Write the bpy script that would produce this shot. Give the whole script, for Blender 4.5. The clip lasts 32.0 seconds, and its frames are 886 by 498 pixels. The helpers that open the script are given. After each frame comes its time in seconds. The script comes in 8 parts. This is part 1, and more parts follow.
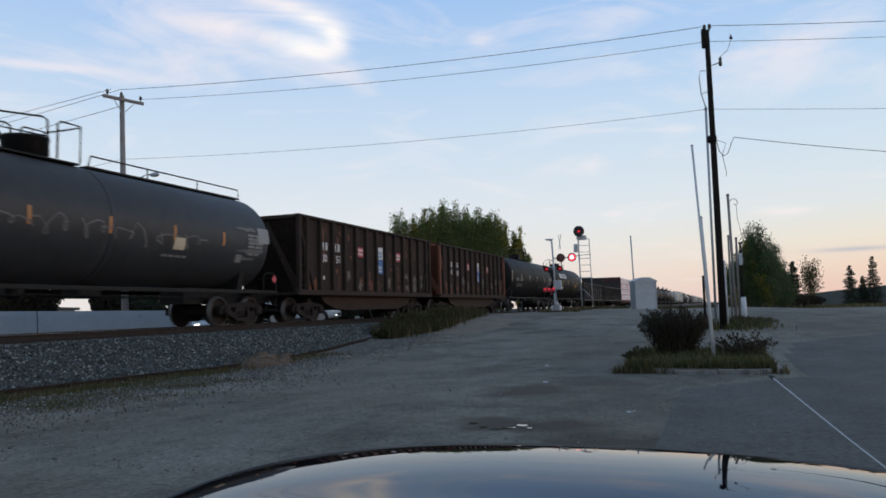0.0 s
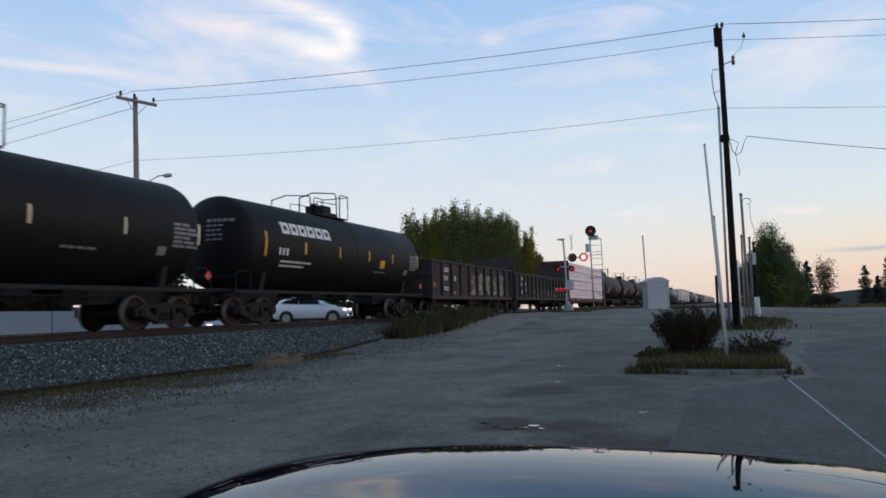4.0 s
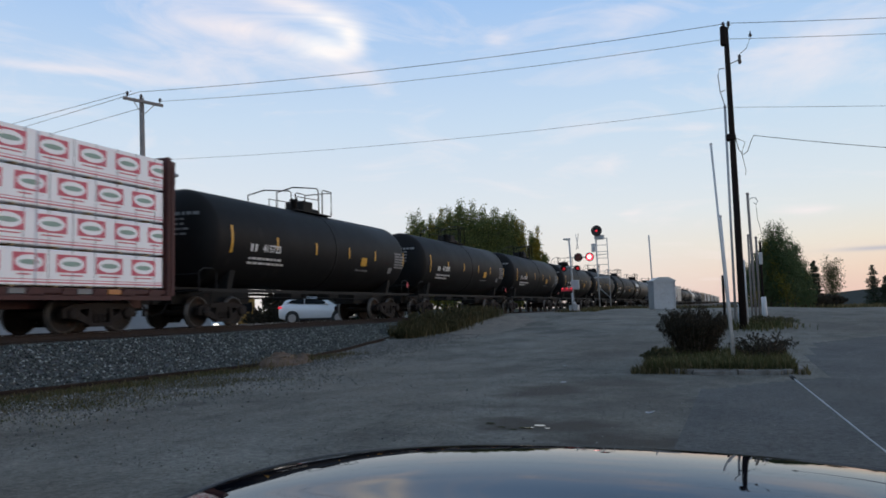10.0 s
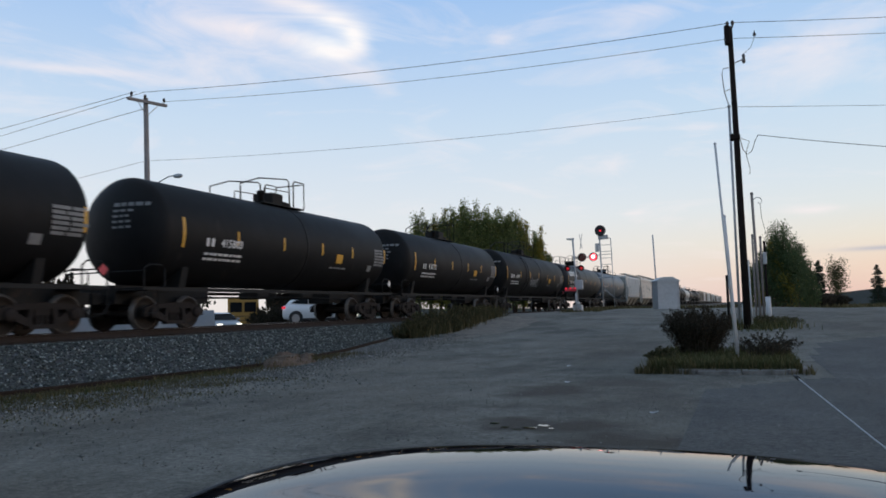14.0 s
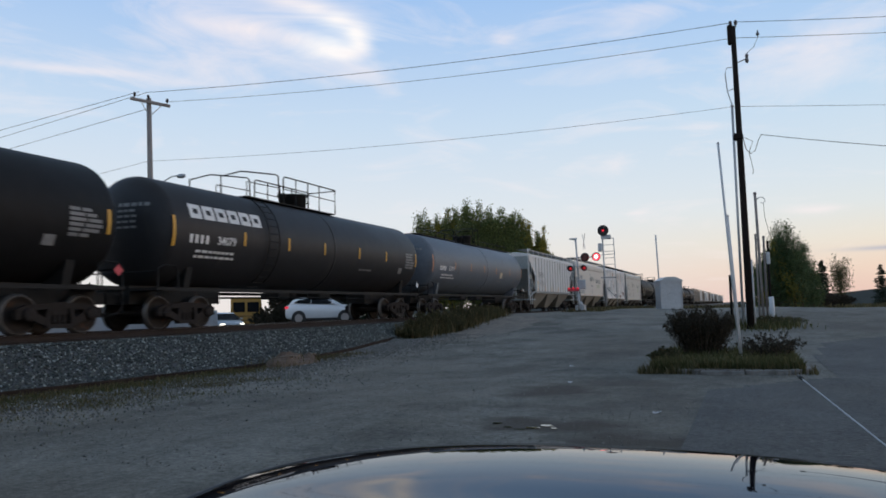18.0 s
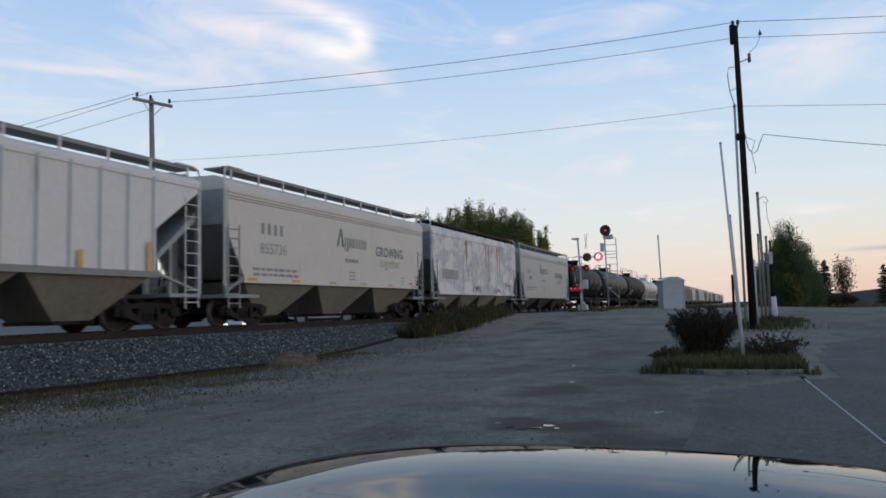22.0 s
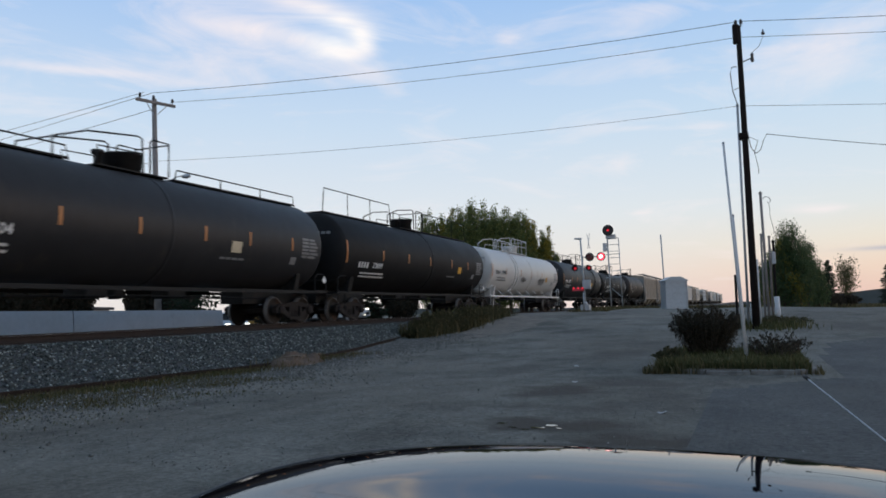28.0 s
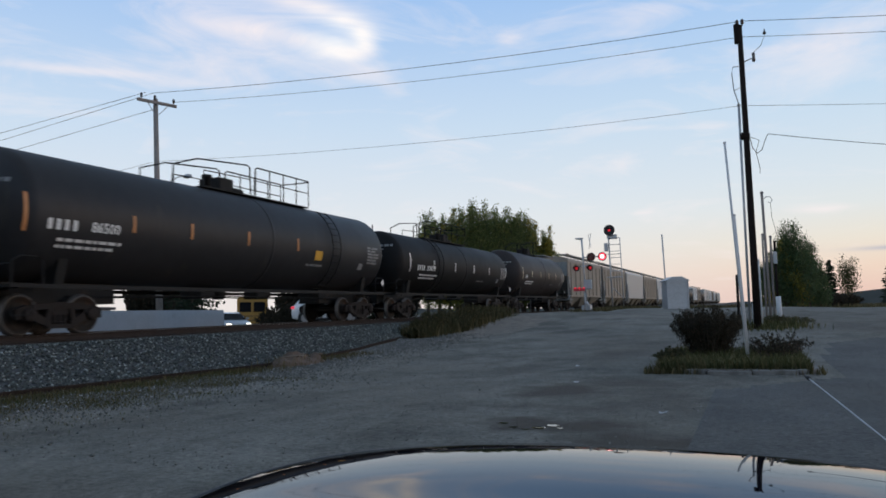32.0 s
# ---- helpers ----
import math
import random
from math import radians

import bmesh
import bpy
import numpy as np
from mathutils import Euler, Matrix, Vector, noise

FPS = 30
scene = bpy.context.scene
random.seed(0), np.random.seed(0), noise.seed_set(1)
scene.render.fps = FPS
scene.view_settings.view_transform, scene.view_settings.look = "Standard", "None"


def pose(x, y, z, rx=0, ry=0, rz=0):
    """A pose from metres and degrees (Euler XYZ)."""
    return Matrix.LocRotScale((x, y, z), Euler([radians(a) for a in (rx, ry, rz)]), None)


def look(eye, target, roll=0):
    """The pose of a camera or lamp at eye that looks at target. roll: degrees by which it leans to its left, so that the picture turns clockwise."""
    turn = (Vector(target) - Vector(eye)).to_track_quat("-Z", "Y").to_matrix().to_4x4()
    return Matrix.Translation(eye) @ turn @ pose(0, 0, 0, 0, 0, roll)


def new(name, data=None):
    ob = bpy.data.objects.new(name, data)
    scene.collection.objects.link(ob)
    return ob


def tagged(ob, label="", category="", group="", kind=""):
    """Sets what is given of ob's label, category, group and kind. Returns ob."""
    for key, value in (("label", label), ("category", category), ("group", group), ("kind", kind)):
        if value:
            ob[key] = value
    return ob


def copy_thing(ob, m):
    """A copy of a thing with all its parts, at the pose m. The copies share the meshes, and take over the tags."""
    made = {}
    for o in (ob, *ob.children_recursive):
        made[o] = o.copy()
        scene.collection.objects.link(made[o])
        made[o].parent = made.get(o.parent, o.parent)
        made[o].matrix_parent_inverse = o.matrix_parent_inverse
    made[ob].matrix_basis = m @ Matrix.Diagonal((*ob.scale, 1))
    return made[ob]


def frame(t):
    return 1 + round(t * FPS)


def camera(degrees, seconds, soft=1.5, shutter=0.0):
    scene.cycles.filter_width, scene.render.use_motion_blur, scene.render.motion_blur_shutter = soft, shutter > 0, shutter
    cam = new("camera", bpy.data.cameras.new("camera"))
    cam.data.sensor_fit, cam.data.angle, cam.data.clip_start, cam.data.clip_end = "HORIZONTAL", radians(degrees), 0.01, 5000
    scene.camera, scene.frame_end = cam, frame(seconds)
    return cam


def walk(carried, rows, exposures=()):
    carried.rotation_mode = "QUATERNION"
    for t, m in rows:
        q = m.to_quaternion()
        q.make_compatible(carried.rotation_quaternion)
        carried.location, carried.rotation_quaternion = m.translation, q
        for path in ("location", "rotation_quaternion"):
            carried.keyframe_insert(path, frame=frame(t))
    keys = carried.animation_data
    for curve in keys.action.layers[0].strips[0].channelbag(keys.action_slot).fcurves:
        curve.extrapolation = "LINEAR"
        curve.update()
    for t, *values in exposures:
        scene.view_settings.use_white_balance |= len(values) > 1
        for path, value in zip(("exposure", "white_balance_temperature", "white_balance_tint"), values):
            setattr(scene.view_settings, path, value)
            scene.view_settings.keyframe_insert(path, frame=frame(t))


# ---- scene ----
EYE = (0.0, 0.0, 1.25)
PITCH, LEAN = 4.98, -1.26
# seconds and degrees by which the camera looks to the left of the track's direction
TURNS = [(0, 20.297), (0.5, 20.663), (1, 20.994), (1.5, 21.068), (2, 21.123), (3, 21.142), (3.5, 21.160), (5.5, 21.253), (7, 21.364),
         (8, 21.464), (9, 21.531), (10, 21.624), (11, 21.698), (12, 21.754), (13, 21.822), (14, 21.904), (16.5, 22.035), (18, 22.117),
         (20, 22.222), (22, 22.279), (24, 22.347), (25.5, 22.392), (28, 22.478), (30, 22.512), (32, 22.573)]
TILTS = {0: 4.98, 0.5: 5.03, 1: 5.08, 1.5: 5.03, 2: 5.02}


def view(turn, tilt):
    a, p = radians(turn), radians(tilt)
    way = Vector((-math.sin(a) * math.cos(p), math.cos(a) * math.cos(p), math.sin(p)))
    return look(EYE, Vector(EYE) + way * 10, LEAN)


cam = camera(61.9, 32.0, soft=1.7, shutter=0.25)
walk(cam, [(t, view(a, TILTS.get(t, 5.0))) for t, a in TURNS])

# ---- sky and sun ----
world = bpy.data.worlds.new("dusk_sky")
scene.world = world
world.use_nodes = True
W = world.node_tree
W.nodes.clear()


def wn(kind, **values):
    n = W.nodes.new(kind)
    for k, v in values.items():
        n.inputs[k.replace("_", " ")].default_value = v
    return n


def wmath(op, a, b=None):
    n = W.nodes.new("ShaderNodeMath")
    n.operation = op
    for i, v in enumerate((a, b)):
        if v is None:
            continue
        if isinstance(v, (int, float)):
            n.inputs[i].default_value = v
        else:
            W.links.new(v, n.inputs[i])
    return n.outputs[0]


def wmix(fac, a, b):
    n = W.nodes.new("ShaderNodeMix")
    n.data_type = "RGBA"
    for sock, v in ((n.inputs[0], fac), (n.inputs[6], a), (n.inputs[7], b)):
        if isinstance(v, (int, float, tuple)):
            sock.default_value = v
        else:
            W.links.new(v, sock)
    return n.outputs[2]


def wramp(fac, stops, ease=False):
    n = W.nodes.new("ShaderNodeValToRGB")
    n.color_ramp.interpolation = "EASE" if ease else "LINEAR"
    e = n.color_ramp.elements
    while len(e) < len(stops):
        e.new(0.5)
    for el, (p, c) in zip(e, stops):
        el.position, el.color = p, (*c, 1)
    W.links.new(fac, n.inputs[0])
    return n.outputs[0]


wtc = W.nodes.new("ShaderNodeTexCoord")
wsep = W.nodes.new("ShaderNodeSeparateXYZ")
W.links.new(wtc.outputs["Generated"], wsep.inputs[0])
wx, wy, wz = wsep.outputs
az = wmath("DEGREES", wmath("ARCTAN2", wx, wy))
el = wmath("DEGREES", wmath("ARCSINE", wz))
sky = W.nodes.new("ShaderNodeTexSky")
sky.sky_type, sky.sun_disc = "NISHITA", False
sky.sun_elevation, sky.sun_rotation = radians(2.0), radians(62.0)
sky.air_density, sky.dust_density, sky.ozone_density = 1.0, 0.6, 1.5
# the clear dusk sky: pale towards the horizon, deeper blue overhead
clear_sky = wramp(wmath("DIVIDE", el, 90.0), [(0.0, (0.74, 0.41, 0.33)), (0.012, (0.83, 0.49, 0.38)), (0.030, (0.90, 0.63, 0.45)), (0.052, (0.87, 0.77, 0.61)), (0.078, (0.76, 0.80, 0.79)), (0.10, (0.70, 0.79, 0.85)),
                                             (0.17, (0.56, 0.73, 0.90)), (0.27, (0.34, 0.56, 0.91)), (0.40, (0.25, 0.42, 0.68)), (0.55, (0.25, 0.36, 0.52)), (1.0, (0.24, 0.315, 0.41))])
# the glow is pinker on the side of the set sun
pink = wramp(wmath("DIVIDE", wmath("ADD", az, 40.0), 80.0), [(0.0, (0, 0, 0)), (1.0, (1, 1, 1))], True)
low = wramp(wmath("DIVIDE", el, 20.0), [(0.0, (1, 1, 1)), (0.75, (0, 0, 0))], True)
pale = wramp(wmath("DIVIDE", el, 90.0), [(0.0, (0.86, 0.80, 0.77)), (0.08, (0.78, 0.825, 0.875)), (0.16, (0.60, 0.74, 0.905)), (0.27, (0.36, 0.565, 0.90)), (0.40, (0.255, 0.415, 0.66)), (0.55, (0.255, 0.355, 0.50)), (1.0, (0.245, 0.31, 0.40))])
clear_sky = wmix(wmath("SUBTRACT", 1.0, pink), clear_sky, pale)
scatter = W.nodes.new("ShaderNodeVectorMath")
scatter.operation = "SCALE"
scatter.inputs[3].default_value = 0.10
W.links.new(sky.outputs[0], scatter.inputs[0])
base_sky = wmix(0.12, clear_sky, scatter.outputs[0])
# high thin clouds, on a flat layer
flat = W.nodes.new("ShaderNodeCombineXYZ")
lift = wmath("MAXIMUM", wmath("ADD", wz, 0.06), 0.05)
W.links.new(wmath("DIVIDE", wx, lift), flat.inputs[0])
W.links.new(wmath("DIVIDE", wy, lift), flat.inputs[1])
streak = W.nodes.new("ShaderNodeMapping")
streak.inputs["Rotation"].default_value = (0, 0, radians(20))
streak.inputs["Scale"].default_value = (0.9, 1.2, 1.0)
W.links.new(flat.outputs[0], streak.inputs[0])
fleece = wn("ShaderNodeTexNoise", Scale=1.5, Detail=7.0, Roughness=0.55, Distortion=0.35)
W.links.new(streak.outputs[0], fleece.inputs["Vector"])
# wind pulls the clouds out: their places are bent by a noise, and a fine combed veil lies over all
place = W.nodes.new("ShaderNodeCombineXYZ")
W.links.new(wmath("DIVIDE", az, 16.0), place.inputs[0])
W.links.new(wmath("DIVIDE", wmath("ADD", el, wmath("MULTIPLY", az, 0.05)), 4.2), place.inputs[1])
bend = wn("ShaderNodeTexNoise", Scale=1.7, Detail=5.0, Roughness=0.6, Distortion=0.4)
W.links.new(place.outputs[0], bend.inputs["Vector"])
bent = W.nodes.new("ShaderNodeSeparateColor")
W.links.new(bend.outputs["Color"], bent.inputs[0])
comb = wn("ShaderNodeTexNoise", Scale=1.25, Detail=8.0, Roughness=0.62, Distortion=0.9)
W.links.new(place.outputs[0], comb.inputs["Vector"])
azw = wmath("ADD", az, wmath("MULTIPLY", wmath("SUBTRACT", bent.outputs[0], 0.5), 11.0))
elw = wmath("ADD", el, wmath("MULTIPLY", wmath("SUBTRACT", bent.outputs[1], 0.5), 4.5))


def bank(a0, e0, wa, we, wind=True):
    """A soft bank of cloud round an azimuth and a height above the horizon."""
    u = wmath("DIVIDE", wmath("SUBTRACT", azw if wind else az, a0), wa)
    v = wmath("DIVIDE", wmath("SUBTRACT", elw if wind else el, e0), we)
    r = wmath("ADD", wmath("MULTIPLY", u, u), wmath("MULTIPLY", v, v))
    return wmath("POWER", 2.718, wmath("MULTIPLY", r, -1.0))


bright = bank(-30.3, 20.9, 4.4, 2.0)
banks = wmath("MULTIPLY", fleece.outputs[0], 0.30)
banks = wmath("ADD", banks, wmath("MULTIPLY", comb.outputs[0], 0.75))
for a0, e0, wa, we, k in ((-36, 20.4, 11, 3.2, 0.17), (-47, 17.3, 8.0, 0.7, 0.12), (-44, 19.5, 3.0, 1.2, 0.08), (3.5, 17.4, 7.5, 2.6, 0.13), (7.5, 15.4, 3.5, 1.4, 0.10), (4.8, 6.7, 3.0, 0.35, 0.12),
                          (-34.0, 23.3, 1.6, 0.5, 0.2), (-31.9, 22.9, 1.5, 0.5, 0.24), (-30.0, 22.2, 1.2, 0.55, 0.26), (-28.7, 21.3, 0.9, 0.7, 0.3), (-28.2, 20.4, 0.8, 0.7, 0.26), (-29.4, 19.8, 1.2, 0.6, 0.3), (-31.1, 20.1, 1.6, 0.7, 0.26), (-33.3, 20.7, 2.0, 0.7, 0.2), (-36.6, 21.2, 2.4, 0.6, 0.16), (-39.9, 21.4, 2.4, 0.6, 0.16), (-27.9, 18.4, 1.8, 0.7, 0.13), (-26.3, 17.2, 1.4, 0.7, 0.13), (-30.1, 18.0, 2.6, 0.9, 0.1), (-51.1, 17.2, 3.0, 0.3, 0.14), (-47.6, 17.3, 3.0, 0.3, 0.14), (2.1, 17.6, 2.6, 1.1, 0.13), (5.8, 17.7, 2.2, 1.0, 0.12), (-6.1, 21.6, 2.2, 0.8, 0.12),
                          (-17.1, 20.7, 1.0, 0.5, 0.12), (-2.8, 13.2, 3.2, 0.25, 0.16), (-6.9, 13.5, 2.0, 0.2, 0.14), (5.1, 6.6, 1.4, 0.2, 0.16), (-7.2, 7.2, 0.9, 0.15, 0.12)):
    banks = wmath("ADD", banks, wmath("MULTIPLY", bank(a0, e0, wa, we, wa > 2.5 and we > 0.45), k))
cover = banks
cover = wramp(cover, [(0.54, (0, 0, 0)), (0.72, (0.45, 0.45, 0.45)), (0.98, (1, 1, 1))])
tint = wmix(bright, (0.90, 0.81, 0.81, 1), (1.0, 0.96, 0.92, 1))
full_sky = wmix(wmath("MULTIPLY", cover, 0.88), base_sky, tint)
full_sky = wmix(wmath("MULTIPLY", bank(8.9, 3.75, 2.4, 0.16, False), 0.6), full_sky, (0.36, 0.40, 0.52, 1))
back = W.nodes.new("ShaderNodeBackground")
W.links.new(full_sky, back.inputs[0])
back.inputs[1].default_value = 1.09
wout = W.nodes.new("ShaderNodeOutputWorld")
W.links.new(back.outputs[0], wout.inputs[0])

sun_data = bpy.data.lights.new("low_sun", "SUN")
sun_data.energy, sun_data.angle, sun_data.color = 0.62, radians(28), (1.0, 0.74, 0.55)
sun = new("low_sun", sun_data)
sun.matrix_world = look((0, 0, 60), (-40, -22, 54))
scene.view_settings.exposure = 0.0

# ---- materials ----


def mat(name, colour, rough=0.6, metal=0.0, vary=0.25, grain=6.0, bump=0.15, stain=None, stain_at=0.62, per_piece=0.0, coarse=0.7, streaks=0.0, coat=0.0, emit=None, power=1.0, spec=0.5):
    """A surface: base colour varied at two scales, stains with a shape of their own, fine relief."""
    m = bpy.data.materials.new(name)
    m.use_nodes = True
    t = m.node_tree
    b = t.nodes["Principled BSDF"]
    b.inputs["Roughness"].default_value, b.inputs["Metallic"].default_value = rough, metal
    b.inputs["Coat Weight"].default_value = coat
    b.inputs["Specular IOR Level"].default_value = spec
    tc = t.nodes.new("ShaderNodeTexCoord")

    def noise_of(scale, detail, stretch=None):
        n = t.nodes.new("ShaderNodeTexNoise")
        n.inputs["Scale"].default_value, n.inputs["Detail"].default_value, n.inputs["Roughness"].default_value = scale, detail, 0.6
        if stretch:
            mp = t.nodes.new("ShaderNodeMapping")
            mp.inputs["Scale"].default_value = stretch
            t.links.new(tc.outputs["Object"], mp.inputs[0])
            t.links.new(mp.outputs[0], n.inputs["Vector"])
        else:
            t.links.new(tc.outputs["Object"], n.inputs["Vector"])
        return n.outputs[0]

    def ramp(fac, lo, hi, a, c):
        r = t.nodes.new("ShaderNodeValToRGB")
        r.color_ramp.elements[0].position, r.color_ramp.elements[1].position = lo, hi
        r.color_ramp.elements[0].color, r.color_ramp.elements[1].color = (*a, 1), (*c, 1)
        t.links.new(fac, r.inputs[0])
        return r.outputs[0]

    def mix(fac, a, c, how="MIX"):
        n = t.nodes.new("ShaderNodeMix")
        n.data_type, n.blend_type = "RGBA", how
        for s, v in ((n.inputs[0], fac), (n.inputs[6], a), (n.inputs[7], c)):
            if isinstance(v, (int, float, tuple)):
                s.default_value = v
            else:
                t.links.new(v, s)
        return n.outputs[2]

    fine, wide = noise_of(grain, 8), noise_of(coarse, 4)
    lo, hi = tuple(c * (1 - vary) for c in colour), tuple(min(1, c * (1 + vary)) for c in colour)
    out = mix(0.5, ramp(fine, 0.3, 0.7, lo, hi), ramp(wide, 0.3, 0.7, lo, hi))
    if stain:
        w = noise_of(coarse * 2.3, 7, (1, 1, 1 - streaks) if streaks else None)
        out = mix(ramp(w, stain_at, stain_at + 0.1, (0, 0, 0), (1, 1, 1)), out, (*stain, 1))
    if per_piece:
        info = t.nodes.new("ShaderNodeObjectInfo")
        out = mix(1.0, out, ramp(info.outputs["Random"], 0, 1, (1 - per_piece,) * 3, (1 + per_piece * 0.5,) * 3), "MULTIPLY")
    t.links.new(out, b.inputs["Base Color"])
    if bump:
        bp = t.nodes.new("ShaderNodeBump")
        bp.inputs["Strength"].default_value, bp.inputs["Distance"].default_value = bump, 0.02
        t.links.new(fine, bp.inputs["Height"])
        t.links.new(bp.outputs[0], b.inputs["Normal"])
        rr = t.nodes.new("ShaderNodeMapRange")
        rr.inputs["To Min"].default_value, rr.inputs["To Max"].default_value = max(0.02, rough - 0.12), min(1, rough + 0.12)
        t.links.new(wide, rr.inputs[0])
        t.links.new(rr.outputs[0], b.inputs["Roughness"])
    if emit:
        b.inputs["Emission Color"].default_value, b.inputs["Emission Strength"].default_value = (*emit, 1), power
    return m


M = {}
M["tank_black"] = mat("tank_black", (0.0105, 0.0105, 0.0112), 0.58, stain=(0.02, 0.019, 0.018), streaks=0.75, bump=0.04, grain=2.5, vary=0.3, spec=0.14)
M["tank_dark"] = mat("tank_dark", (0.024, 0.024, 0.026), 0.5, stain=(0.04, 0.036, 0.033), streaks=0.75, bump=0.04, grain=2.5, spec=0.22)
M["tank_slate"] = mat("tank_slate", (0.036, 0.039, 0.043), 0.5, stain=(0.055, 0.055, 0.055), streaks=0.75, bump=0.04, grain=2.5, spec=0.25)
M["paint_faint"] = mat("paint_faint", (0.13, 0.13, 0.13), 0.7, vary=0.3, bump=0.0)
M["tank_brown"] = mat("tank_brown", (0.028, 0.022, 0.021), 0.55, stain=(0.06, 0.045, 0.04), streaks=0.7, bump=0.05, spec=0.3)
M["tank_grey"] = mat("tank_grey", (0.095, 0.112, 0.135), 0.5, stain=(0.08, 0.075, 0.075), streaks=0.7, bump=0.05)
M["tank_white"] = mat("tank_white", (0.51, 0.50, 0.48), 0.4, stain=(0.40, 0.37, 0.33), stain_at=0.6, streaks=0.8, bump=0.04, vary=0.06)
M["rust_brown"] = mat("rust_brown", (0.036, 0.024, 0.019), 0.8, stain=(0.085, 0.042, 0.026), streaks=0.8, bump=0.25, vary=0.45, spec=0.2)
M["rust_orange"] = mat("rust_orange", (0.17, 0.058, 0.032), 0.85, stain=(0.08, 0.032, 0.022), bump=0.3, vary=0.4)
M["gondola_black"] = mat("gondola_black", (0.044, 0.038, 0.035), 0.7, stain=(0.085, 0.062, 0.048), streaks=0.8, bump=0.2, vary=0.4, spec=0.2)
M["frame_red"] = mat("frame_red", (0.06, 0.018, 0.017), 0.7, stain=(0.05, 0.03, 0.02), bump=0.2, vary=0.35)
M["hopper_white"] = mat("hopper_white", (0.62, 0.61, 0.595), 0.6, stain=(0.44, 0.41, 0.37), streaks=0.85, bump=0.06, vary=0.1)
M["hopper_cream"] = mat("hopper_cream", (0.57, 0.535, 0.485), 0.55, stain=(0.47, 0.43, 0.38), streaks=0.85, bump=0.05, vary=0.08)
M["hopper_grey"] = mat("hopper_grey", (0.36, 0.38, 0.39), 0.4, stain=(0.28, 0.28, 0.28), streaks=0.85, bump=0.05, vary=0.1)
M["hopper_peel"] = mat("hopper_peel", (0.45, 0.465, 0.475), 0.65, stain=(0.66, 0.64, 0.62), stain_at=0.44, streaks=-0.5, bump=0.1, vary=0.14, coarse=0.42)
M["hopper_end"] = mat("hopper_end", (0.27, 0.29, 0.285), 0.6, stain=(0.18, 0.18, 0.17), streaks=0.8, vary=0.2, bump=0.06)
M["hopper_cool"] = mat("hopper_cool", (0.37, 0.395, 0.39), 0.42, stain=(0.32, 0.335, 0.325), streaks=0.85, bump=0.05, vary=0.08)
M["rust_pale"] = mat("rust_pale", (0.30, 0.16, 0.09), 0.85, stain=(0.42, 0.31, 0.22), stain_at=0.52, vary=0.35, bump=0.1)
M["hopper_roof"] = mat("hopper_roof", (0.20, 0.21, 0.21), 0.6, vary=0.25)
M["hopper_tan"] = mat("hopper_tan", (0.27, 0.225, 0.18), 0.65, stain=(0.17, 0.13, 0.10), streaks=0.85, bump=0.08)
M["chute"] = mat("chute", (0.20, 0.182, 0.15), 0.75, stain=(0.11, 0.095, 0.08), bump=0.1, vary=0.3)
# darker copy of chute, with the shade below the hopper floor painted in
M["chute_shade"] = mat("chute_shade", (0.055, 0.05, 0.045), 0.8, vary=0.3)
M["truck_steel"] = mat("truck_steel", (0.022, 0.018, 0.0165), 0.8, stain=(0.042, 0.028, 0.02), bump=0.3, vary=0.4, grain=14, spec=0.2)
M["wheel_steel"] = mat("wheel_steel", (0.022, 0.018, 0.016), 0.75, stain=(0.07, 0.035, 0.02), bump=0.2, vary=0.4, grain=14, spec=0.25)
M["tread_steel"] = mat("tread_steel", (0.11, 0.105, 0.10), 0.5, metal=0.5, vary=0.3)
M["black_steel"] = mat("black_steel", (0.012, 0.012, 0.012), 0.7, stain=(0.035, 0.024, 0.018), bump=0.15, vary=0.35, spec=0.25)
M["grey_steel"] = mat("grey_steel", (0.36, 0.37, 0.38), 0.55, metal=0.3, stain=(0.22, 0.2, 0.18), bump=0.1)
M["white_steel"] = mat("white_steel", (0.6, 0.59, 0.57), 0.5, stain=(0.4, 0.36, 0.3), bump=0.05)
M["stripe_yellow"] = mat("stripe_yellow", (0.62, 0.33, 0.035), 0.45, vary=0.2, bump=0.0)
M["stripe_pale"] = mat("stripe_pale", (0.55, 0.47, 0.33), 0.45, vary=0.2, bump=0.0)
M["stripe_orange"] = mat("stripe_orange", (0.42, 0.17, 0.05), 0.5, vary=0.3, bump=0.0)
M["paint_white"] = mat("paint_white", (0.66, 0.66, 0.65), 0.6, vary=0.15, bump=0.0, stain=(0.4, 0.4, 0.4), stain_at=0.66)
M["paint_faded"] = mat("paint_faded", (0.20, 0.20, 0.20), 0.7, vary=0.3, bump=0.0)
M["paint_dark"] = mat("paint_dark", (0.07, 0.075, 0.08), 0.6, vary=0.25, bump=0.0)
M["paint_grey"] = mat("paint_grey", (0.24, 0.245, 0.25), 0.6, vary=0.25, bump=0.0)
M["paint_green"] = mat("paint_green", (0.26, 0.36, 0.19), 0.6, vary=0.15, bump=0.0)
M["paint_teal"] = mat("paint_teal", (0.10, 0.15, 0.15), 0.6, vary=0.15, bump=0.0)
M["paint_red"] = mat("paint_red", (0.50, 0.05, 0.07), 0.55, vary=0.15, bump=0.0)
M["paint_blue"] = mat("paint_blue", (0.05, 0.16, 0.42), 0.55, vary=0.15, bump=0.0)
M["wrap_white"] = mat("wrap_white", (0.93, 0.92, 0.95), 0.45, vary=0.07, bump=0.5, grain=2.2, stain=(0.6, 0.56, 0.55), stain_at=0.68)
M["wrap_red"] = mat("wrap_red", (0.58, 0.10, 0.15), 0.5, vary=0.15, bump=0.0)
